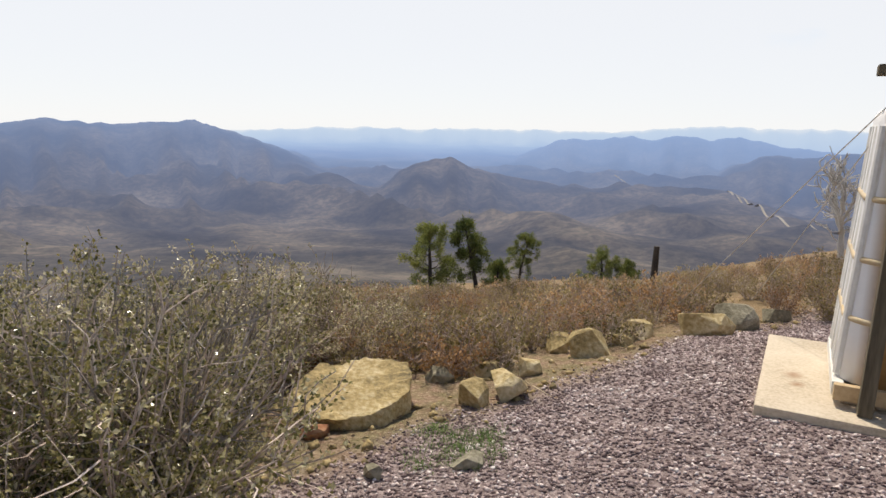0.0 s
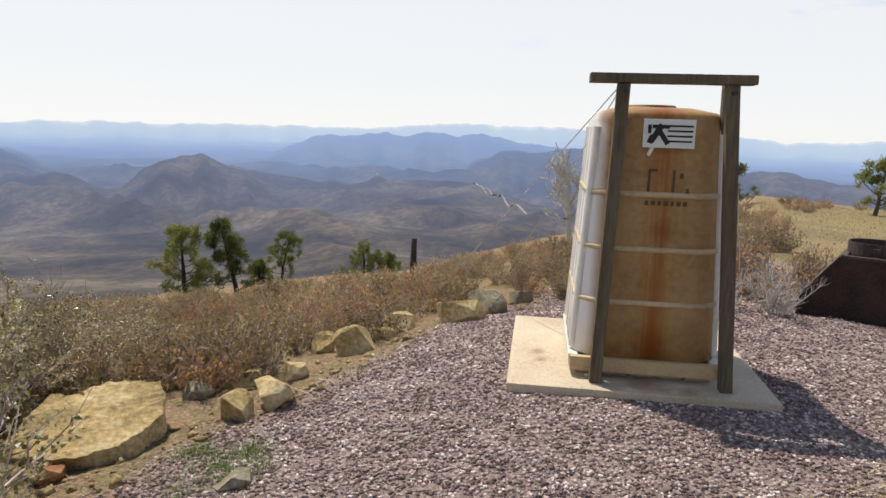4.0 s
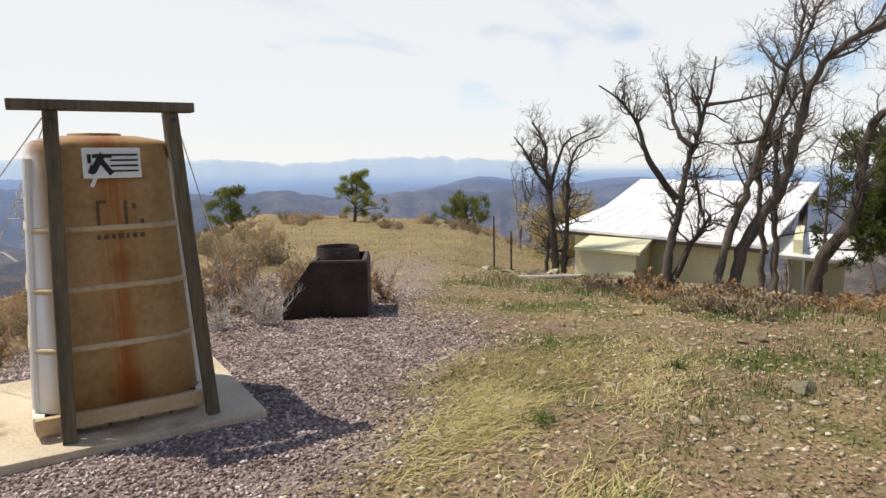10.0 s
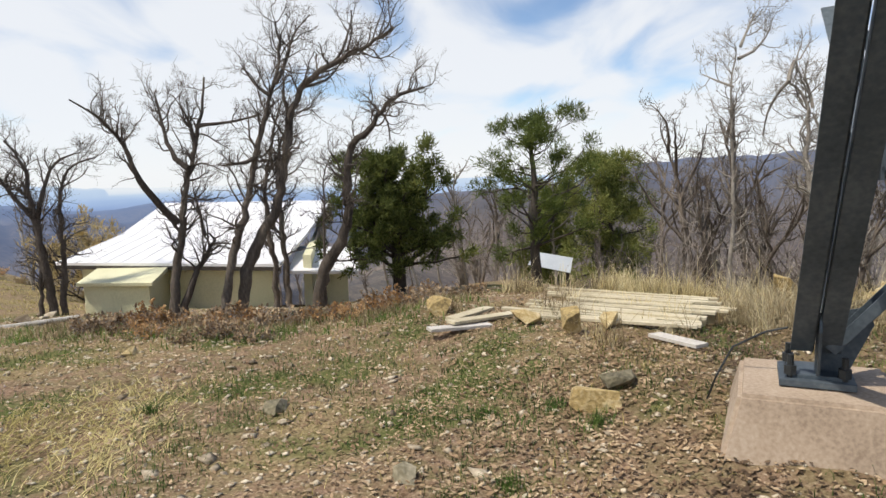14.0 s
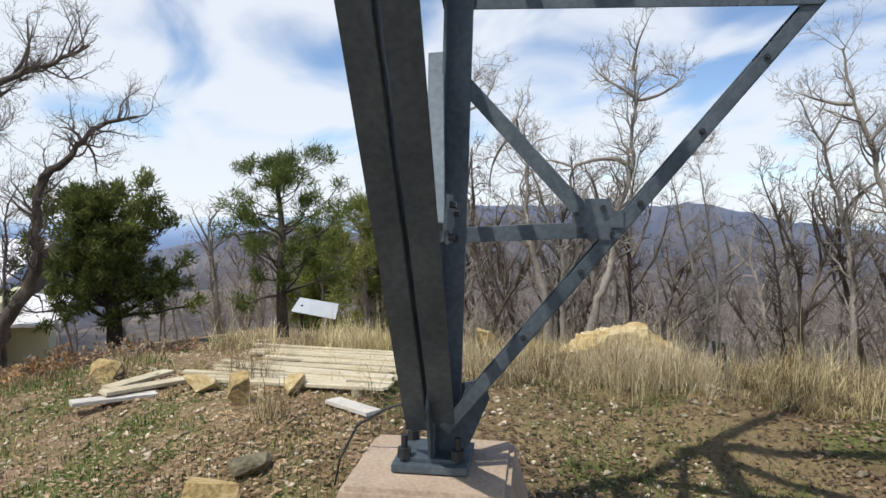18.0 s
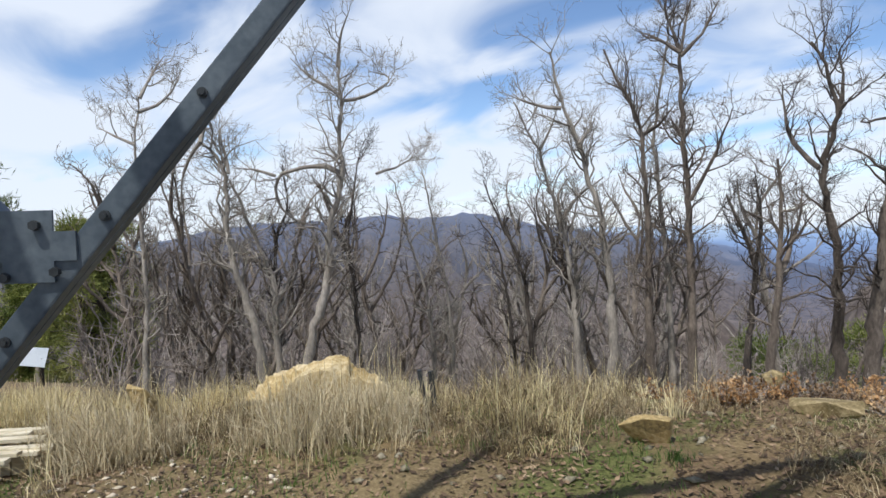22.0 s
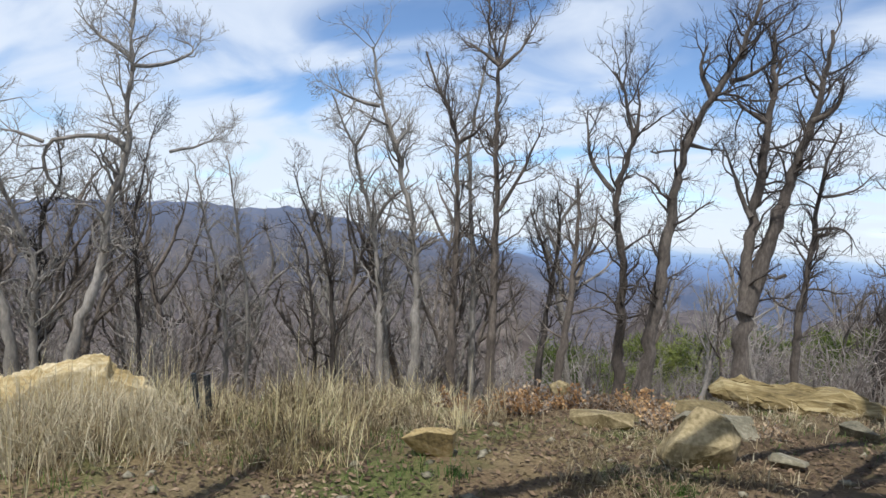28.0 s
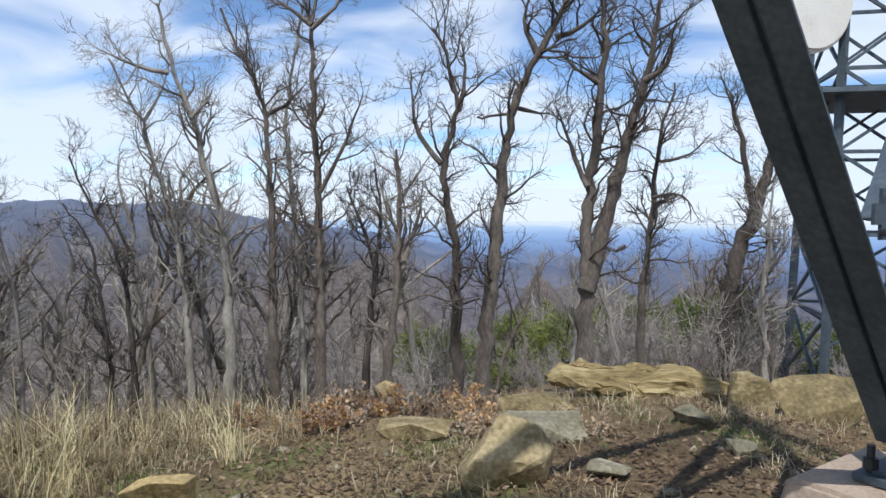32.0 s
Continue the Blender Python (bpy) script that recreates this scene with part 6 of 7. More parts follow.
# the big twiggy bush beside the gravel
near = [shrub_thing("bush", shrub(200 + k, 0.98, 0.66, 30, (8200, 4200, 7000)[k], 0.019, (0.25, 0.55, 0.35)[k]), polar(az, r), "olive-leaved twiggy bush beside the gravel", (TWIG_PALE, TWIG, TWIG_PALE)[k], SHRUB_GREEN, "bushes beside the gravel", 40 * k)
        for k, (az, r) in enumerate(((-30, 3.3), (-22.5, 3.9), (-14, 5.2)))]
spread_shrubs(near, [polar(a, r) for a, r in ((-36, 3.0), (-27, 3.1), (-33, 4.1), (-27, 4.2), (-19, 4.6), (-16.5, 5.0), (-36, 5.2), (-29, 5.4), (-22, 5.4), (-9, 5.7), (-24, 6.6), (-15, 6.4), (-34, 6.6), (-40, 4.0), (-41, 3.0), (-28, 2.75))], 0.95, 1.25)
low = [shrub_thing("bush", shrub(206 + k, 0.5, 0.5, 18, 3600, 0.019, 0.2), polar(az, r), "low olive bush at the edge of the gravel", TWIG, SHRUB_GREEN, "low bushes by the gravel", 0) for k, (az, r) in enumerate(((-25, 2.7), (-21.5, 3.2)))]
spread_shrubs(low, [polar(a, r) for a, r in ((-27, 2.45), (-23, 3.3), (-33, 2.6), (-19.5, 3.75), (-30, 2.35))], 0.8, 1.1)
# brown and rust shrubs down the slope
slope_k = [shrub_thing("slope_shrub", shrub(210 + k, 0.42, 0.48, 26, 1000, 0.027, 0.25, 0.005), at, "rust-brown twiggy shrub on the slope", TWIG_PALE, (SHRUB, SHRUB_BROWN, SHRUB)[k], "shrubs on the slope") for k, at in enumerate(((0.4, 6.2), (1.6, 6.6), (-0.6, 6.8)))]
spots = []
for _ in range(4000):
    az, r = rs.uniform(-16, 47), 4.9 + 15 * rs.random() ** 1.6
    x, y = polar(az, r)
    if len(spots) > 250:
        break
    lim = float(np.interp(az, [-16, 0, 8, 14, 22, 30, 47], [5.2, 5.0, 5.3, 5.75, 6.5, 7.4, 8.8]))
    if r < lim or (7 < az < 19 and r > 15) or any((x - a) ** 2 + (y - b) ** 2 < 0.07 * (1 + r / 12) for a, b in spots):
        continue
    spots.append((x, y))
spread_shrubs(slope_k, spots, 0.75, 1.15)
# dark scrub by the tank path and behind the fire box
box_k = [shrub_thing("slope_shrub", shrub(220 + k, 0.5, 0.42, 16, (60, 420)[k], 0.035, (0.9, 0.3)[k]), at, ("silver-grey leafless shrub beside the fire box", "rusty dry shrub behind the fire box")[k], (SILVER, TWIG)[k], SHRUB_BROWN) for k, at in enumerate(((5.05, 4.72), (5.6, 6.1)))]
spread_shrubs([box_k[0]], [(4.8, 5.1), (5.3, 5.1)], 0.6, 0.8)
spread_shrubs([box_k[1]], [(6.1, 6.3), (5.2, 6.6), (6.6, 6.0), (6.55, 4.7), (6.8, 4.5), (5.4, 5.5), (5.7, 5.6), (4.7, 5.6), (5.0, 6.0), (6.3, 5.4), (5.9, 7.2), (6.7, 7.0), (5.0, 7.4), (7.5, 6.3), (6.2, 8.2), (5.3, 8.6)], 0.8, 1.2)
# low growth along the crest of the meadow
spread_shrubs([slope_k[0], slope_k[1]], [polar(rs.uniform(36, 66), rs.uniform(26, 38)) for _ in range(46)], 0.7, 1.3)
spread_shrubs([slope_k[0], slope_k[2]], [polar(rs.uniform(36, 46), rs.uniform(11, 24)) for _ in range(26)], 0.6, 1.0)
# dry brown brush in front of the cabin
brush_k = [shrub_thing("brush", shrub(230 + k, 0.32, 0.42, 16, 420, 0.045, 0.25), at, "dry brown leafy brush before the cabin", TWIG, (SHRUB_BROWN, LITTER)[k], "dry brush before the cabin") for k, at in enumerate(((8.9, 2.0), (9.0, 1.2)))]
spots = []
while len(spots) < 34:
    x, y = 8.7 + rs.gauss(0, 0.4), rs.gauss(1.0, 0.75)
    spots.append((x, y))
spread_shrubs(brush_k, spots, 0.5, 0.95)
spread_shrubs(brush_k, [(rs.uniform(8.4, 10.5), rs.uniform(-2.2, -0.2)) for _ in range(14)], 0.5, 0.9)
spread_shrubs(brush_k, [(rs.uniform(2.0, 5.2), rs.uniform(-10.3, -8.4)) for _ in range(22)], 0.4, 0.8)

# low bare undergrowth of the wood
under = [shrub_thing("undergrowth", shrub(240 + k, 1.5, 0.5, 12, 0, 0.03, 1.0, 0.010), at, "leafless grey undergrowth of the wood", TWIG, SHRUB, "undergrowth of the wood") for k, at in enumerate(((9.6, -8.6), (7.2, -11.4), (10.8, -6.6)))]
spots = []
while len(spots) < 100:
    az, r = rs.uniform(98, 178), 12.0 + 22 * rs.random() ** 1.2
    if (az > 116 or r > 18) and (az < 148 or r > 19) and not clearing(*polar(az, r)):
        spots.append(polar(az, r))
spread_shrubs(under, spots, 0.7, 1.4)
spread_shrubs(under, [polar(rs.uniform(148, 186), 13.2 + 10 * rs.random()) for _ in range(64)], 0.35, 0.75)


# ---- loose ground cover ----
nrng = np.random.default_rng(12)


def stuff(name, v, f, mat, label, category):
    me = bpy.data.meshes.new(name)
    me.vertices.add(len(v)), me.loops.add(f.size), me.polygons.add(len(f))
    me.vertices.foreach_set("co", v.astype(np.float32).ravel())
    me.loops.foreach_set("vertex_index", f.astype(np.int32).ravel())
    me.polygons.foreach_set("loop_start", np.arange(0, f.size, f.shape[1], dtype=np.int32))
    me.polygons.foreach_set("loop_total", np.full(len(f), f.shape[1], dtype=np.int32))
    me.update(calc_edges=True)
    me.validate()
    me.materials.append(mat)
    return tagged(new(name, me), label, category, kind="stuff")


OCT = np.array([(1, 0, 0), (-1, 0, 0), (0, 1, 0), (0, -1, 0), (0, 0, 1), (0, 0, -1)], float)
OCTF = np.array([(0, 2, 4), (2, 1, 4), (1, 3, 4), (3, 0, 4), (2, 0, 5), (1, 2, 5), (3, 1, 5), (0, 3, 5)])


def pebbles(x, y, size, flat=0.6):
    n = len(x)
    z = height(x, y)
    sc = size[:, None, None] * nrng.uniform(0.55, 1.2, (n, 1, 3)) * np.array([1, 1, flat])
    v = OCT[None] * (1 + nrng.uniform(-0.3, 0.3, (n, 6, 1))) * sc
    a = nrng.uniform(0, 2 * np.pi, n)
    c, s = np.cos(a)[:, None], np.sin(a)[:, None]
    v = np.stack([v[..., 0] * c - v[..., 1] * s, v[..., 0] * s + v[..., 1] * c, v[..., 2] + v[..., 0] * nrng.uniform(-0.3, 0.3, (n, 1))], -1)
    v += np.stack([x, y, z + size * flat * 0.3], -1)[:, None]
    return v.reshape(-1, 3), (OCTF[None] + 6 * np.arange(n)[:, None, None]).reshape(-1, 3)


def sample(n, x0, x1, y0, y1, weight):
    """Places in a rectangle, kept by a weight from 0 to 1."""
    x, y = nrng.uniform(x0, x1, n), nrng.uniform(y0, y1, n)
    keep = nrng.random(n) < weight(x, y)
    return x[keep], y[keep]


def off_pad(x, y):
    a, b = (x - pad_o.x) * PEX.x + (y - pad_o.y) * PEX.y, (x - pad_o.x) * PEY.x + (y - pad_o.y) * PEY.y
    return ~((a > -0.01) & (a < 1.63) & (b > -0.01) & (b < 1.57))


x, y = sample(210000, -1.6, 7.5, 1.7, 7.6, lambda a, b: ground_masks(a, b)[0] * off_pad(a, b) * np.clip(1.15 - np.hypot(a, b) / 11, 0.25, 1))
stuff("gravel", *pebbles(x, y, 0.006 + 0.013 * nrng.random(len(x)) ** 1.4), PEBBLE, "loose purple-grey crushed gravel round the tank", "gravel")
x, y = sample(26000, 1.2, 12, -5, 5, lambda a, b: (1 - ground_masks(a, b)[0]) * 0.7)
stuff("scattered_stone", *pebbles(x, y, 0.006 + 0.028 * nrng.random(len(x)) ** 3, 0.5), STONE_T, "small pale stones scattered over brown dirt", "stones")
x, y = sample(700, 3.0, 10, -3.5, 3.2, lambda a, b: (1 - ground_masks(a, b)[0]) * 0.6)
stuff("scattered_stone", *pebbles(x, y, 0.02 + 0.06 * nrng.random(len(x)) ** 2, 0.28), STONE_T, "flat tan stones scattered over brown dirt", "stones")
x, y = sample(700, 0, 6, -11, -5, lambda a, b: 0.6 + 0 * a)
stuff("scattered_stone", *pebbles(x, y, 0.015 + 0.05 * nrng.random(len(x)) ** 3, 0.5), STONE_G, "small stones among leaves below the tower", "stones")


def leaves_flat(x, y, size):
    n = len(x)
    z = height(x, y) + 0.008 + 0.015 * nrng.random(n)
    a = nrng.uniform(0, 2 * np.pi, n)
    d = np.stack([np.cos(a), np.sin(a), nrng.uniform(-0.5, 0.5, n)], -1) * size[:, None]
    s = np.stack([-np.sin(a), np.cos(a), nrng.uniform(-0.6, 0.6, n)], -1) * size[:, None] * 0.45
    p = np.stack([x, y, z], -1)
    v = np.stack([p - d, p + s, p + d, p - s], 1)
    v[..., 2] = np.maximum(v[..., 2], (z - 0.006)[:, None])
    return v.reshape(-1, 3), np.arange(4 * n).reshape(n, 4)


def litter_w(a, b):
    az = np.degrees(np.arctan2(a, b)) % 360
    return sstep(88, 112, az) * sstep(250, 215, az) * np.clip(0.75 + 0.5 * fbm(a, b, 1.5, 3, 4.0), 0.15, 1)


x, y = sample(190000, -2.5, 9.5, -13.0, 0.5, lambda a, b: litter_w(a, b) * np.clip(1.5 - np.hypot(a - 2, b + 4) / 7, 0.25, 1))
far_ = np.degrees(np.arctan2(x, y)) % 360 + 6 * fbm(x, y, 1.1, 2, 3.0) > 118
stuff("leaf_litter", *leaves_flat(x[~far_], y[~far_], nrng.uniform(0.010, 0.026, (~far_).sum())), LITTER, "dry brown oak leaves covering the ground", "leaves")
stuff("leaf_litter", *leaves_flat(x[far_], y[far_], nrng.uniform(0.010, 0.028, far_.sum())), LITTER_DARK, "dark brown damp oak leaves below the bank", "leaves")
x, y = sample(62000, 1, 11, -3, 4.5, lambda a, b: 0.7 * (1 - ground_masks(a, b)[0]))
stuff("leaf_litter", *leaves_flat(x, y, nrng.uniform(0.008, 0.022, len(x))), LITTER, "thin scatter of dry leaves and chips", "leaves")


def edge_w(a, b):
    return 0.9 * sstep(0.55, 0.1, np.abs(b - (3.75 + 0.72 * (a + 0.3)))) + 0.25


x, y = sample(5200, -1.4, 3.6, 2.9, 7.0, lambda a, b: edge_w(a, b) * (1 - ground_masks(a, b)[0]))
stuff("leaf_litter", *leaves_flat(x, y, nrng.uniform(0.008, 0.024, len(x))), LITTER, "dry leaves and chips along the gravel edge", "leaves")
x, y = sample(1500, -1.2, 3.4, 2.9, 6.6, lambda a, b: edge_w(a, b) * (1 - ground_masks(a, b)[0]))
stuff("scattered_stone", *pebbles(x, y, 0.008 + 0.05 * nrng.random(len(x)) ** 3, 0.6), STONE_Y, "small tan stones along the gravel edge", "stones")


def blades(x, y, length, lean, width, low=0.3, arch=1.0, comb=None):
    """Grass blades bent over to one side."""
    n = len(x)
    z = height(x, y) - 0.01
    a = nrng.uniform(0, 2 * np.pi, n) if comb is None else nrng.normal(comb, 0.6, n)
    d = np.stack([np.cos(a), np.sin(a), np.zeros(n)], -1)
    s = np.stack([-np.sin(a), np.cos(a), np.zeros(n)], -1) * width
    p = np.stack([x, y, z], -1)
    L = length[:, None]
    ln = np.clip(lean * nrng.uniform(low, 1.3, n), 0, 0.995)[:, None]
    up = np.array([0, 0, 1.0])
    m = p + L * (0.55 * arch * up * np.sqrt(np.clip(1 - (0.6 * ln) ** 2, 0.05, 1)) + d * 0.55 * 0.5 * ln)
    e = p + L * (arch * up * np.sqrt(np.clip(1 - ln**2, 0.03, 1)) + d * ln) + (1 - arch) * 0.02 * up
    v = np.stack([p - s, p + s, m + s * 0.75, m - s * 0.75, e], 1)
    i = 5 * np.arange(n)[:, None]
    f = np.concatenate([i + [0, 1, 2], i + [0, 2, 3], i + [3, 2, 4]], 0)
    return v.reshape(-1, 3), f


def clumped(n, per, x0, x1, y0, y1, weight, rad):
    cx, cy = sample(n, x0, x1, y0, y1, weight)
    cx, cy = np.repeat(cx, per), np.repeat(cy, per)
    return cx + nrng.normal(0, rad, len(cx)), cy + nrng.normal(0, rad, len(cy))


def bank_w(a, b):
    r, az = np.hypot(a, b), np.degrees(np.arctan2(a, b))
    d = np.hypot(a - 1.5, b + 3.4)
    return sstep(3.9, 4.9, d) * sstep(8.4, 6.8, d) * sstep(98, 106, az) * sstep(154, 144, az) * np.clip(0.42 + 0.85 * fbm(a, b, 2.1, 3, 6.0), 0.06, 1)


def off_deck(a, b):
    u, v = (a - 7.12) * -0.584 + (b + 1.98) * -0.812, (a - 7.12) * 0.78 + (b + 1.98) * -0.625
    return 1 - 0.85 * ((u > -0.6) & (u < 1.9) & (v > -0.8) & (v < 1.5))


def tussocks(n, per, area, weight, rad, length, lean, width, stray=0.75):
    """Tufts of long blades: each tuft leans its own way and has its own height."""
    cx, cy = sample(n, *area, weight)
    m = len(cx)
    tall = np.repeat(nrng.uniform(0.55, 1.25, m) * np.clip(0.85 + 0.35 * fbm(cx, cy, 1.6, 2, 17.0), 0.45, 1.35), per)
    way = np.repeat(nrng.uniform(0, 2 * np.pi, m), per) + nrng.normal(0, stray, m * per)
    x, y = np.repeat(cx, per) + nrng.normal(0, rad, m * per), np.repeat(cy, per) + nrng.normal(0, rad, m * per)
    k = m * per
    L = (nrng.uniform(*length, k) * tall)[:, None]
    ln = np.clip(nrng.normal(lean, 0.42, k), 0.05, 1.5)[:, None]
    d = np.stack([np.cos(way), np.sin(way), 0 * way], -1)
    s = np.stack([-np.sin(way), np.cos(way), 0 * way], -1) * width
    p = np.stack([x, y, height(x, y) - 0.01], -1)
    up = np.array([0, 0, 1.0])
    q1 = p + L * 0.40 * (up * np.cos(0.45 * ln) + d * np.sin(0.45 * ln))
    q2 = q1 + L * 0.34 * (up * np.cos(1.0 * ln) + d * np.sin(1.0 * ln))
    q3 = q2 + L * 0.26 * (up * np.cos(1.7 * ln) + d * np.sin(1.7 * ln)) + nrng.normal(0, 0.012, (k, 3))
    v = np.stack([p - s, p + s, q1 + s, q1 - s, q2 + s * 0.7, q2 - s * 0.7, q3], 1)
    v[..., 2] = np.maximum(v[..., 2], p[:, None, 2] + 0.002)
    i = 7 * np.arange(k)[:, None]
    f = np.concatenate([i + [0, 1, 2], i + [0, 2, 3], i + [3, 2, 4], i + [3, 4, 5], i + [5, 4, 6]], 0)
    return v.reshape(-1, 3), f


BANK = (3.5, 9.8, -10, -2.3)
bank_grass = lambda a, b: bank_w(a, b) * off_deck(a, b) * np.clip(0.78 + 1.0 * fbm(a, b, 1.3, 3, 23.0), 0.2, 1)
stuff("tall_dry_grass", *tussocks(4300, 22, BANK, bank_grass, 0.06, (0.2, 0.56), 1.1, 0.0026, 1.1), DEADGRASS, "tangled grey-tan dead grass on the bank", "grass")
stuff("tall_dry_grass", *tussocks(2100, 18, BANK, bank_grass, 0.05, (0.2, 0.54), 0.95, 0.0024, 1.0), STRAW, "tall straw-coloured dry grass on the bank", "grass")
stuff("tall_dry_grass", *tussocks(800, 7, BANK, bank_grass, 0.06, (0.4, 0.78), 0.42, 0.0019, 1.5), STRAW, "single tall dry stalks above the bank", "grass")
before_rock = lambda a, b: np.maximum(sstep(0.85, 0.35, np.hypot(a - 5.9, b + 5.68)), sstep(0.55, 0.25, np.hypot(a - 6.55, b + 4.45))) * 0.95
stuff("tall_dry_grass", *tussocks(660, 20, (5.0, 7.0, -6.6, -4.0), before_rock, 0.05, (0.3, 0.66), 0.8, 0.0024, 1.1), DEADGRASS, "dead grey-tan grass before the yellow boulder", "grass")
stuff("green_grass", *tussocks(800, 16, BANK, bank_grass, 0.08, (0.08, 0.24), 0.7, 0.0026), GREEN, "green shoots under the dry grass of the bank", "grass")
x, y = clumped(1500, 12, 7.5, 12, -7, -2.8, lambda a, b: 0.8 * off_deck(a, b) * sstep(110.5, 114, np.degrees(np.arctan2(a, b))), 0.06)
stuff("tall_dry_grass", *blades(x, y, nrng.uniform(0.18, 0.48, len(x)), 0.75, 0.003, 0.2), STRAW, "tall pale dry grass behind the planks", "grass")


def straw_w(a, b):
    g, gr, st, br = ground_masks(a, b)
    return np.clip(st, 0, 1) * (1 - g) * sstep(28, 36, np.degrees(np.arctan2(a, b)))


x, y = clumped(5200, 12, 1.5, 13, -4, 9, lambda a, b: straw_w(a, b) * 0.45, 0.07)
stuff("flat_dry_grass", *blades(x, y, nrng.uniform(0.04, 0.11, len(x)), 0.99, 0.0022, 0.8, 0.3), STRAW, "short dry grass lying flat on the dirt", "grass")
for cx, cy, rx, ry, n in ((3.75, 1.75, 0.5, 0.2, 1500), (4.45, 2.15, 0.42, 0.2, 800), (2.75, 0.75, 0.45, 0.15, 1100), (5.0, 1.6, 0.4, 0.2, 500), (4.9, 1.0, 0.35, 0.2, 400), (5.6, 1.1, 0.4, 0.25, 400)):
    x, y = cx + nrng.normal(0, rx, n), cy + nrng.normal(0, ry, n)
    stuff("flat_dry_grass", *blades(x, y, nrng.uniform(0.10, 0.32, n), 0.985, 0.0036, 0.9, 0.22, nrng.uniform(-0.9, 0.3)), STRAW_GREEN, "patch of combed-over yellow straw grass", "grass")
x, y = clumped(8500, 12, 2.0, 12, -5, 6, lambda a, b: ground_masks(a, b)[1], 0.06)
stuff("green_grass", *blades(x, y, nrng.uniform(0.03, 0.09, len(x)), 0.7, 0.0026), GREEN, "short green grass in thin patches", "grass")
x, y = clumped(1500, 12, -0.5, 6.5, -10.5, -4.0, lambda a, b: np.clip(fbm(a, b, 1.1, 3, 14.0), 0, 1) * 0.8, 0.07)
stuff("green_grass", *blades(x, y, nrng.uniform(0.03, 0.09, len(x)), 0.7, 0.0026), GREEN, "short green grass among the leaves", "grass")
x, y = clumped(110, 12, -0.15, 0.35, 3.2, 3.75, lambda a, b: 0.8 + 0 * a, 0.04)
stuff("green_grass", *blades(x, y, nrng.uniform(0.03, 0.09, len(x)), 0.9, 0.0018, 0.5), GREEN, "yellow-green grass beside the boulder", "grass")
for k, (cx, cy) in enumerate(((5.4, 0.85), (3.95, 1.35), (4.75, -1.75), (4.45, -1.95), (3.55, -0.9), (3.75, -6.8), (3.1, -6.6), (4.9, -1.35), (3.2, 0.55), (2.6, -7.4), (3.9, -1.3))):
    n = 150
    a_, r_ = nrng.uniform(0, 2 * np.pi, n), np.abs(nrng.normal(0, 0.07, n))
    stuff("grass_tuft", *blades(cx + r_ * np.cos(a_), cy + r_ * np.sin(a_), nrng.uniform(0.04, 0.11, n), 0.75, 0.0024), GREEN, "bright green grass tuft on the dirt", "grass")
x, y = clumped(1500, 13, 3.2, 8.2, -3.6, 0.8, lambda a, b: np.clip(0.25 + 0.9 * fbm(a, b, 1.4, 3, 31.0), 0, 0.9) * off_deck(a, b), 0.07)
stuff("green_grass", *blades(x, y, nrng.uniform(0.03, 0.10, len(x)), 0.75, 0.0026), GREEN, "short green grass coming through the dirt before the planks", "grass")
x, y = clumped(1100, 13, 1.5, 6.0, -7.4, -3.4, lambda a, b: np.clip(0.2 + 0.9 * fbm(a, b, 1.2, 3, 51.0), 0, 0.9), 0.08)
stuff("green_grass", *blades(x, y, nrng.uniform(0.03, 0.11, len(x)), 0.75, 0.0026), GREEN, "green grass in patches behind the tower pier", "grass")
among_rocks = lambda a, b: np.clip(0.35 + 0.9 * fbm(a, b, 1.2, 3, 61.0), 0.05, 0.9) * sstep(-6.4, -7.2, b)
stuff("dead_grass", *tussocks(900, 14, (0.6, 5.2, -11.2, -6.4), among_rocks, 0.07, (0.08, 0.26), 1.25, 0.0026, 1.4), DEADGRASS, "flattened dead grass among the rocks and leaves", "grass")
# short meadow grass towards the crest
x, y = clumped(5000, 7, 6, 32, 5, 26, lambda a, b: sstep(34, 42, np.degrees(np.arctan2(a, b))) * sstep(78, 66, np.degrees(np.arctan2(a, b))) * sstep(8, 11, np.hypot(a, b)) * 0.8, 0.12)
stuff("meadow_grass", *blades(x, y, nrng.uniform(0.04, 0.11, len(x)), 0.9, 0.006), STRAW_GREEN, "dry yellow meadow grass on the hilltop", "grass")

x, y = clumped(900, 14, 7.4, 10.2, -1.8, 4.4, lambda a, b: sstep(0.9, 0.2, np.abs(a - 8.6 - 0.15 * (b - 1))) * 0.8, 0.08)
stuff("weeds", *blades(x, y, nrng.uniform(0.06, 0.2, len(x)), 0.85, 0.004, 0.2), DEADGRASS, "grey-green weeds and dead grass before the cabin", "weeds")
x, y = clumped(600, 14, 7.4, 10.2, -1.8, 4.4, lambda a, b: sstep(1.1, 0.2, np.abs(a - 8.4 - 0.15 * (b - 1))) * 0.8, 0.08)
stuff("weeds", *blades(x, y, nrng.uniform(0.05, 0.14, len(x)), 0.85, 0.0045, 0.2), GREEN, "low green weeds before the cabin", "weeds")

x, y = clumped(2600, 10, 2.0, 12, -3.5, 6.5, lambda a, b: (1 - ground_masks(a, b)[0]) * np.clip(0.35 + 0.6 * fbm(a, b, 1.0, 3, 40.0), 0.05, 0.9), 0.09)
stuff("dead_grass", *blades(x, y, nrng.uniform(0.03, 0.12, len(x)), 0.97, 0.0024, 0.6), STRAW_GREEN, "thin matted dead grass over the dirt", "grass")

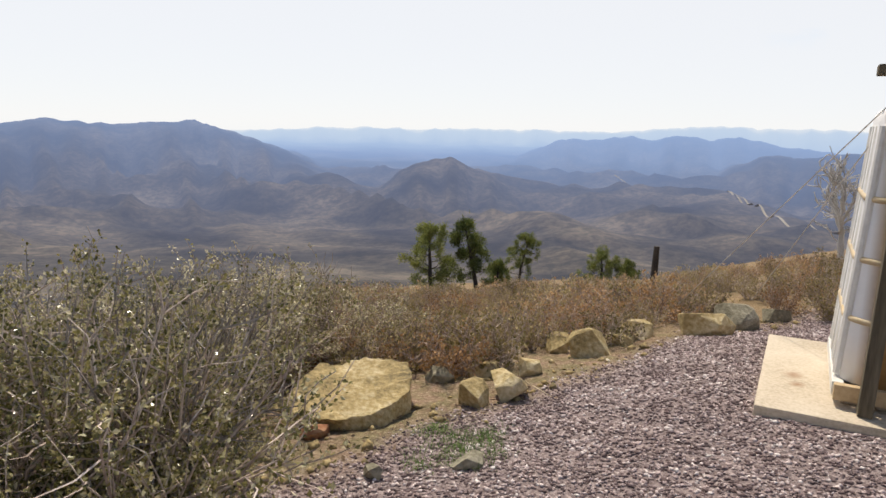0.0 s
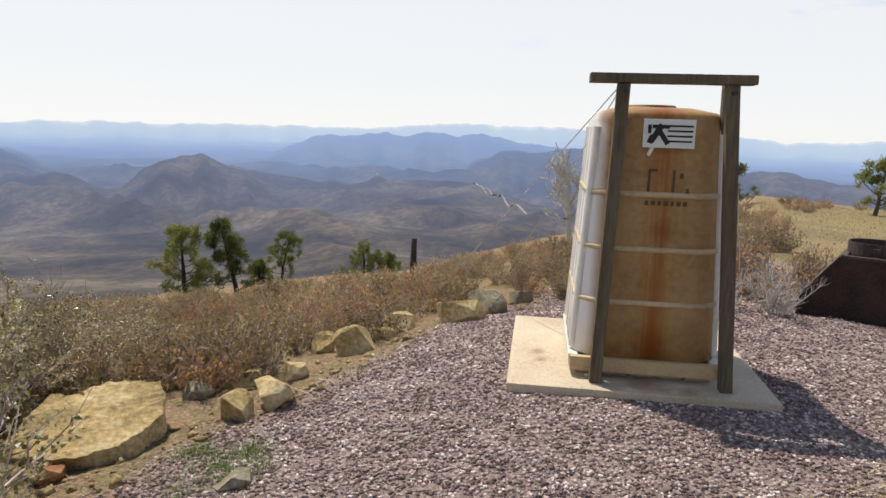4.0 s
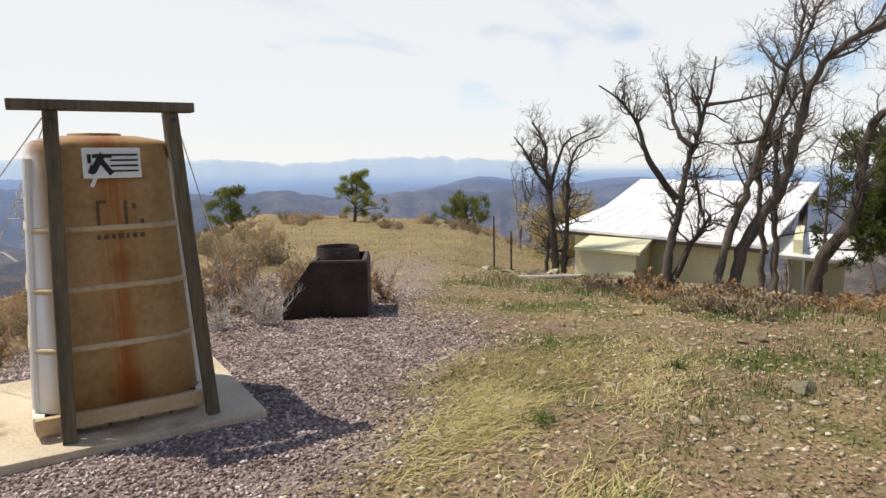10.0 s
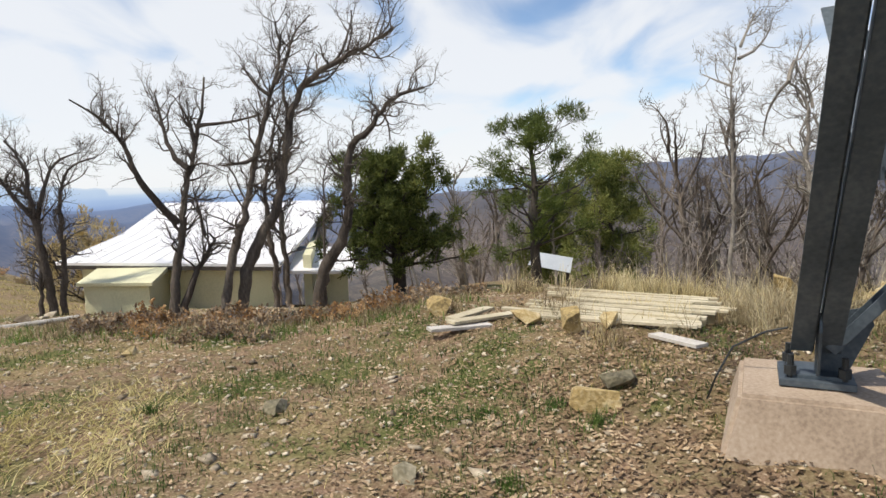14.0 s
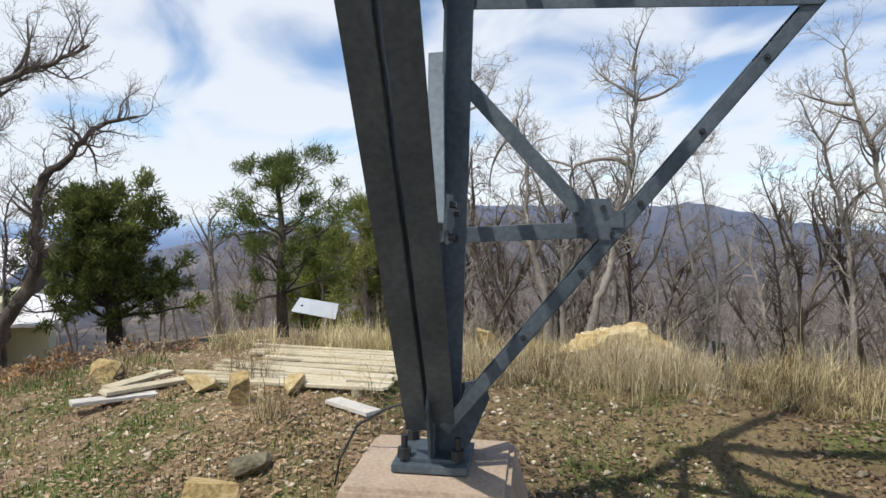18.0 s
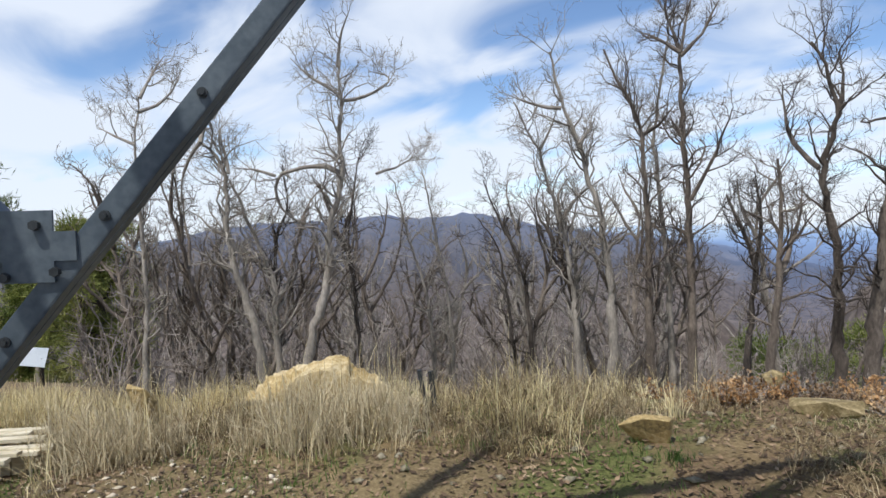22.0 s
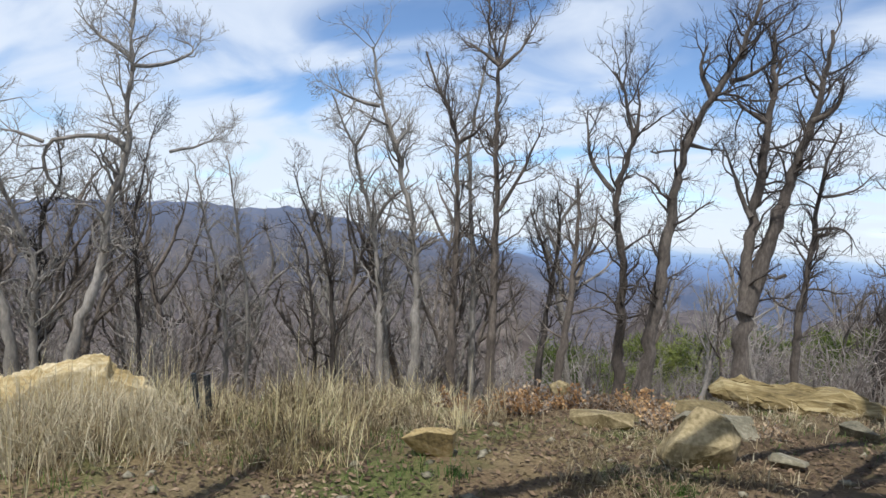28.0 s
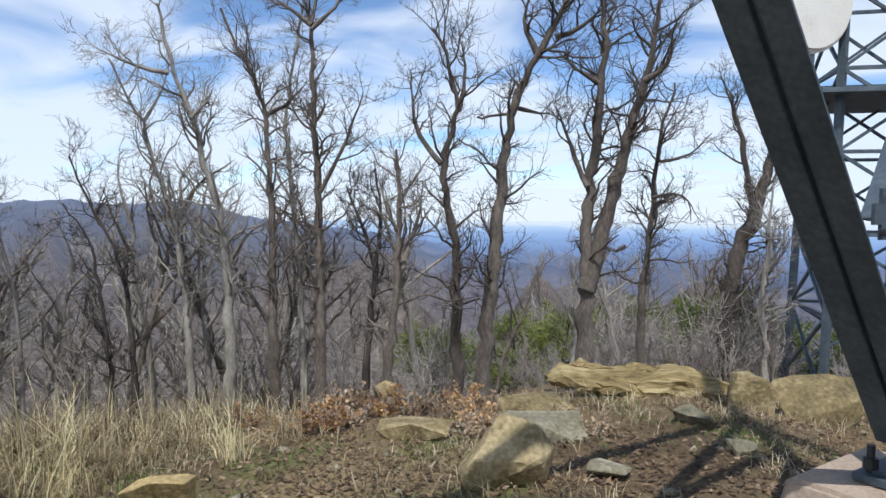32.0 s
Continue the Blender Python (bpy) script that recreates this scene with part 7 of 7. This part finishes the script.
# ---- small things ----
cable = thing("cable", (4.35, -2.55, gh(4.35, -2.55)), "thin black cable running down the pier", "cable")
part("cord", mesh("cord", *(lambda v, f: (tube(v, f, [(0.0, 0.0, 0.03), (-0.1, 0.0, 0.2), (-0.12, -0.08, 0.36), (-0.22, -0.2, 0.46), (-0.3, -0.28, 0.5)], [0.006] * 5, 6), (v, f))[1])([], []), BOLT), BOLT, cable)
stake = thing("metal_stake", (5.9, -6.66, gh(5.9, -6.66)), "leaning pair of dark green metal stakes in dry grass", "stake", turn=-118)
part("bar", bar((0.02, 0, -0.2), (-0.07, 0.03, 0.36), 0.05, 0.03), BOLT, stake)
part("bar", bar((0.08, 0.02, -0.2), (0.03, 0.05, 0.34), 0.05, 0.03), BOLT, stake)
for (x, y), h_ in (((11.5, 5.35), 0.95), ((10.95, 4.75), 0.72)):
    e = thing("fence_post", (x, y, gh(x, y)), "thin rusty metal fence post", "post")
    part("bar", rod((0, 0, -0.2), (0.03, 0.02, h_), 0.017, sides=6), IRON, e)

for k_, (x, y, w_) in enumerate(((10.7, 4.2, 0.3), (11.0, 4.05, 0.22), (11.35, 4.1, 0.26), (10.45, 4.6, 0.28), (10.5, 5.0, 0.22), (11.65, 4.4, 0.2))):
    rock((x, y), (w_, w_ * 0.7, w_ * 0.5), 300 + k_, STONE_T, "pale stone of a ring round the fence posts", 40 * k_)
pole = thing("weathered_pole", (10.2, 3.75, gh(10.2, 3.75)), "pale weathered pole lying by the fence posts", "pole", turn=-60)
part("stem", rod((-0.5, 0, 0.03), (0.5, 0.05, 0.04), 0.045, 0.03, 9), SILVER, pole)

# ---- second tower beyond the wood ----
t2x, t2y = -0.4, -18.6
t2 = thing("far_tower", (t2x, t2y, gh(t2x, t2y)), "slender grey lattice tower with white drum antennas", "tower", turn=12)
for sx in (-1, 1):
    for sy in (-1, 1):
        part("leg", bar((sx * 1.1, sy * 1.1, -0.3), (sx * 0.75, sy * 0.75, 11), 0.11, 0.11), STEEL, t2)
for k in range(8):
    z0, z1 = 0.2 + 1.35 * k, 0.2 + 1.35 * (k + 1)
    w0, w1 = 1.1 - 0.032 * z0, 1.1 - 0.032 * z1
    for a, b in (((-1, -1), (1, -1)), ((1, -1), (1, 1)), ((1, 1), (-1, 1)), ((-1, 1), (-1, -1))):
        part("girt", bar((a[0] * w1, a[1] * w1, z1), (b[0] * w1, b[1] * w1, z1), 0.06, 0.06), STEEL, t2)
        part("brace", bar((a[0] * w0, a[1] * w0, z0), (b[0] * w1, b[1] * w1, z1), 0.05, 0.05), STEEL, t2)
        part("brace", bar((b[0] * w0, b[1] * w0, z0), (a[0] * w1, a[1] * w1, z1), 0.05, 0.05), STEEL, t2)
part("ladder_rail", bar((0.2, 1.15, 0), (0.2, 0.85, 11), 0.04, 0.04), STEEL, t2)
part("ladder_rail", bar((-0.2, 1.15, 0), (-0.2, 0.85, 11), 0.04, 0.04), STEEL, t2)
for k in range(30):
    part("rung", rod((-0.2, 1.13 - 0.0095 * k, 0.5 + 0.35 * k), (0.2, 1.13 - 0.0095 * k, 0.5 + 0.35 * k), 0.012, sides=6), STEEL, t2)
part("platform", box(2.6, 2.6, 0.08, (0, 0, 5.2), None, 0.01), STEEL, t2)
for at, tr, rd in (((1.75, 1.2, 6.7), 35, 0.95), ((-0.6, 1.35, 6.6), -10, 0.8)):
    m_ = Matrix.Translation(at) @ Matrix.Rotation(radians(tr), 4, "Z") @ Matrix.Rotation(radians(90), 4, "X")
    bm = bmesh.new()
    bmesh.ops.create_cone(bm, cap_ends=True, segments=36, radius1=rd, radius2=rd, depth=0.75, matrix=m_)
    bmesh.ops.bevel(bm, geom=[e for e in bm.edges if len(e.link_faces) == 2 and any(len(f.verts) > 8 for f in e.link_faces)], offset=0.06, segments=2, affect="EDGES")
    drum_ = part("drum_antenna", bm, WHITE, t2, "white drum antenna")
    part("drum_mount", rod(at, (at[0] * 0.5, 0.6, at[2]), 0.07, sides=8), STEEL, drum_)

# ---- road and track in the valley ----
DUST = material("pale_road", [(0.26, 0.24, 0.21), (0.36, 0.33, 0.29)], 0.02, 0.2, 0.9, bump=0)


def far_road(line, width, label):
    v = []
    for (a0, r0), (a1, r1) in zip(line, line[1:]):
        for k in range(14):
            a, r = a0 + (a1 - a0) * k / 14, r0 + (r1 - r0) * k / 14
            v.append((*polar(a, r), r))
    v = np.array(v)
    d = np.gradient(v[:, :2], axis=0)
    d /= np.linalg.norm(d, axis=1)[:, None]
    s = np.stack([-d[:, 1], d[:, 0]], -1) * width
    q = np.stack([v[:, :2] - s, v[:, :2] + s], 1).reshape(-1, 2)
    z = height(q[:, 0], q[:, 1]) + 3.0
    i = 2 * np.arange(len(v) - 1)[:, None]
    me = mesh("road", np.concatenate([q, z[:, None]], 1), i + [0, 1, 3, 2], DUST)
    return tagged(new("road", me), label, "road", kind="structure")


far_road([(14, 2700), (16.9, 2560), (21.2, 2330), (23.6, 2040), (26, 1700), (27.9, 1560), (31, 1400)], 3.2, "pale highway winding across the valley")
far_road([(20.8, 2300), (22.4, 2200), (23.4, 1980), (24.6, 1850)], 3.6, "pale side road beside the valley highway")
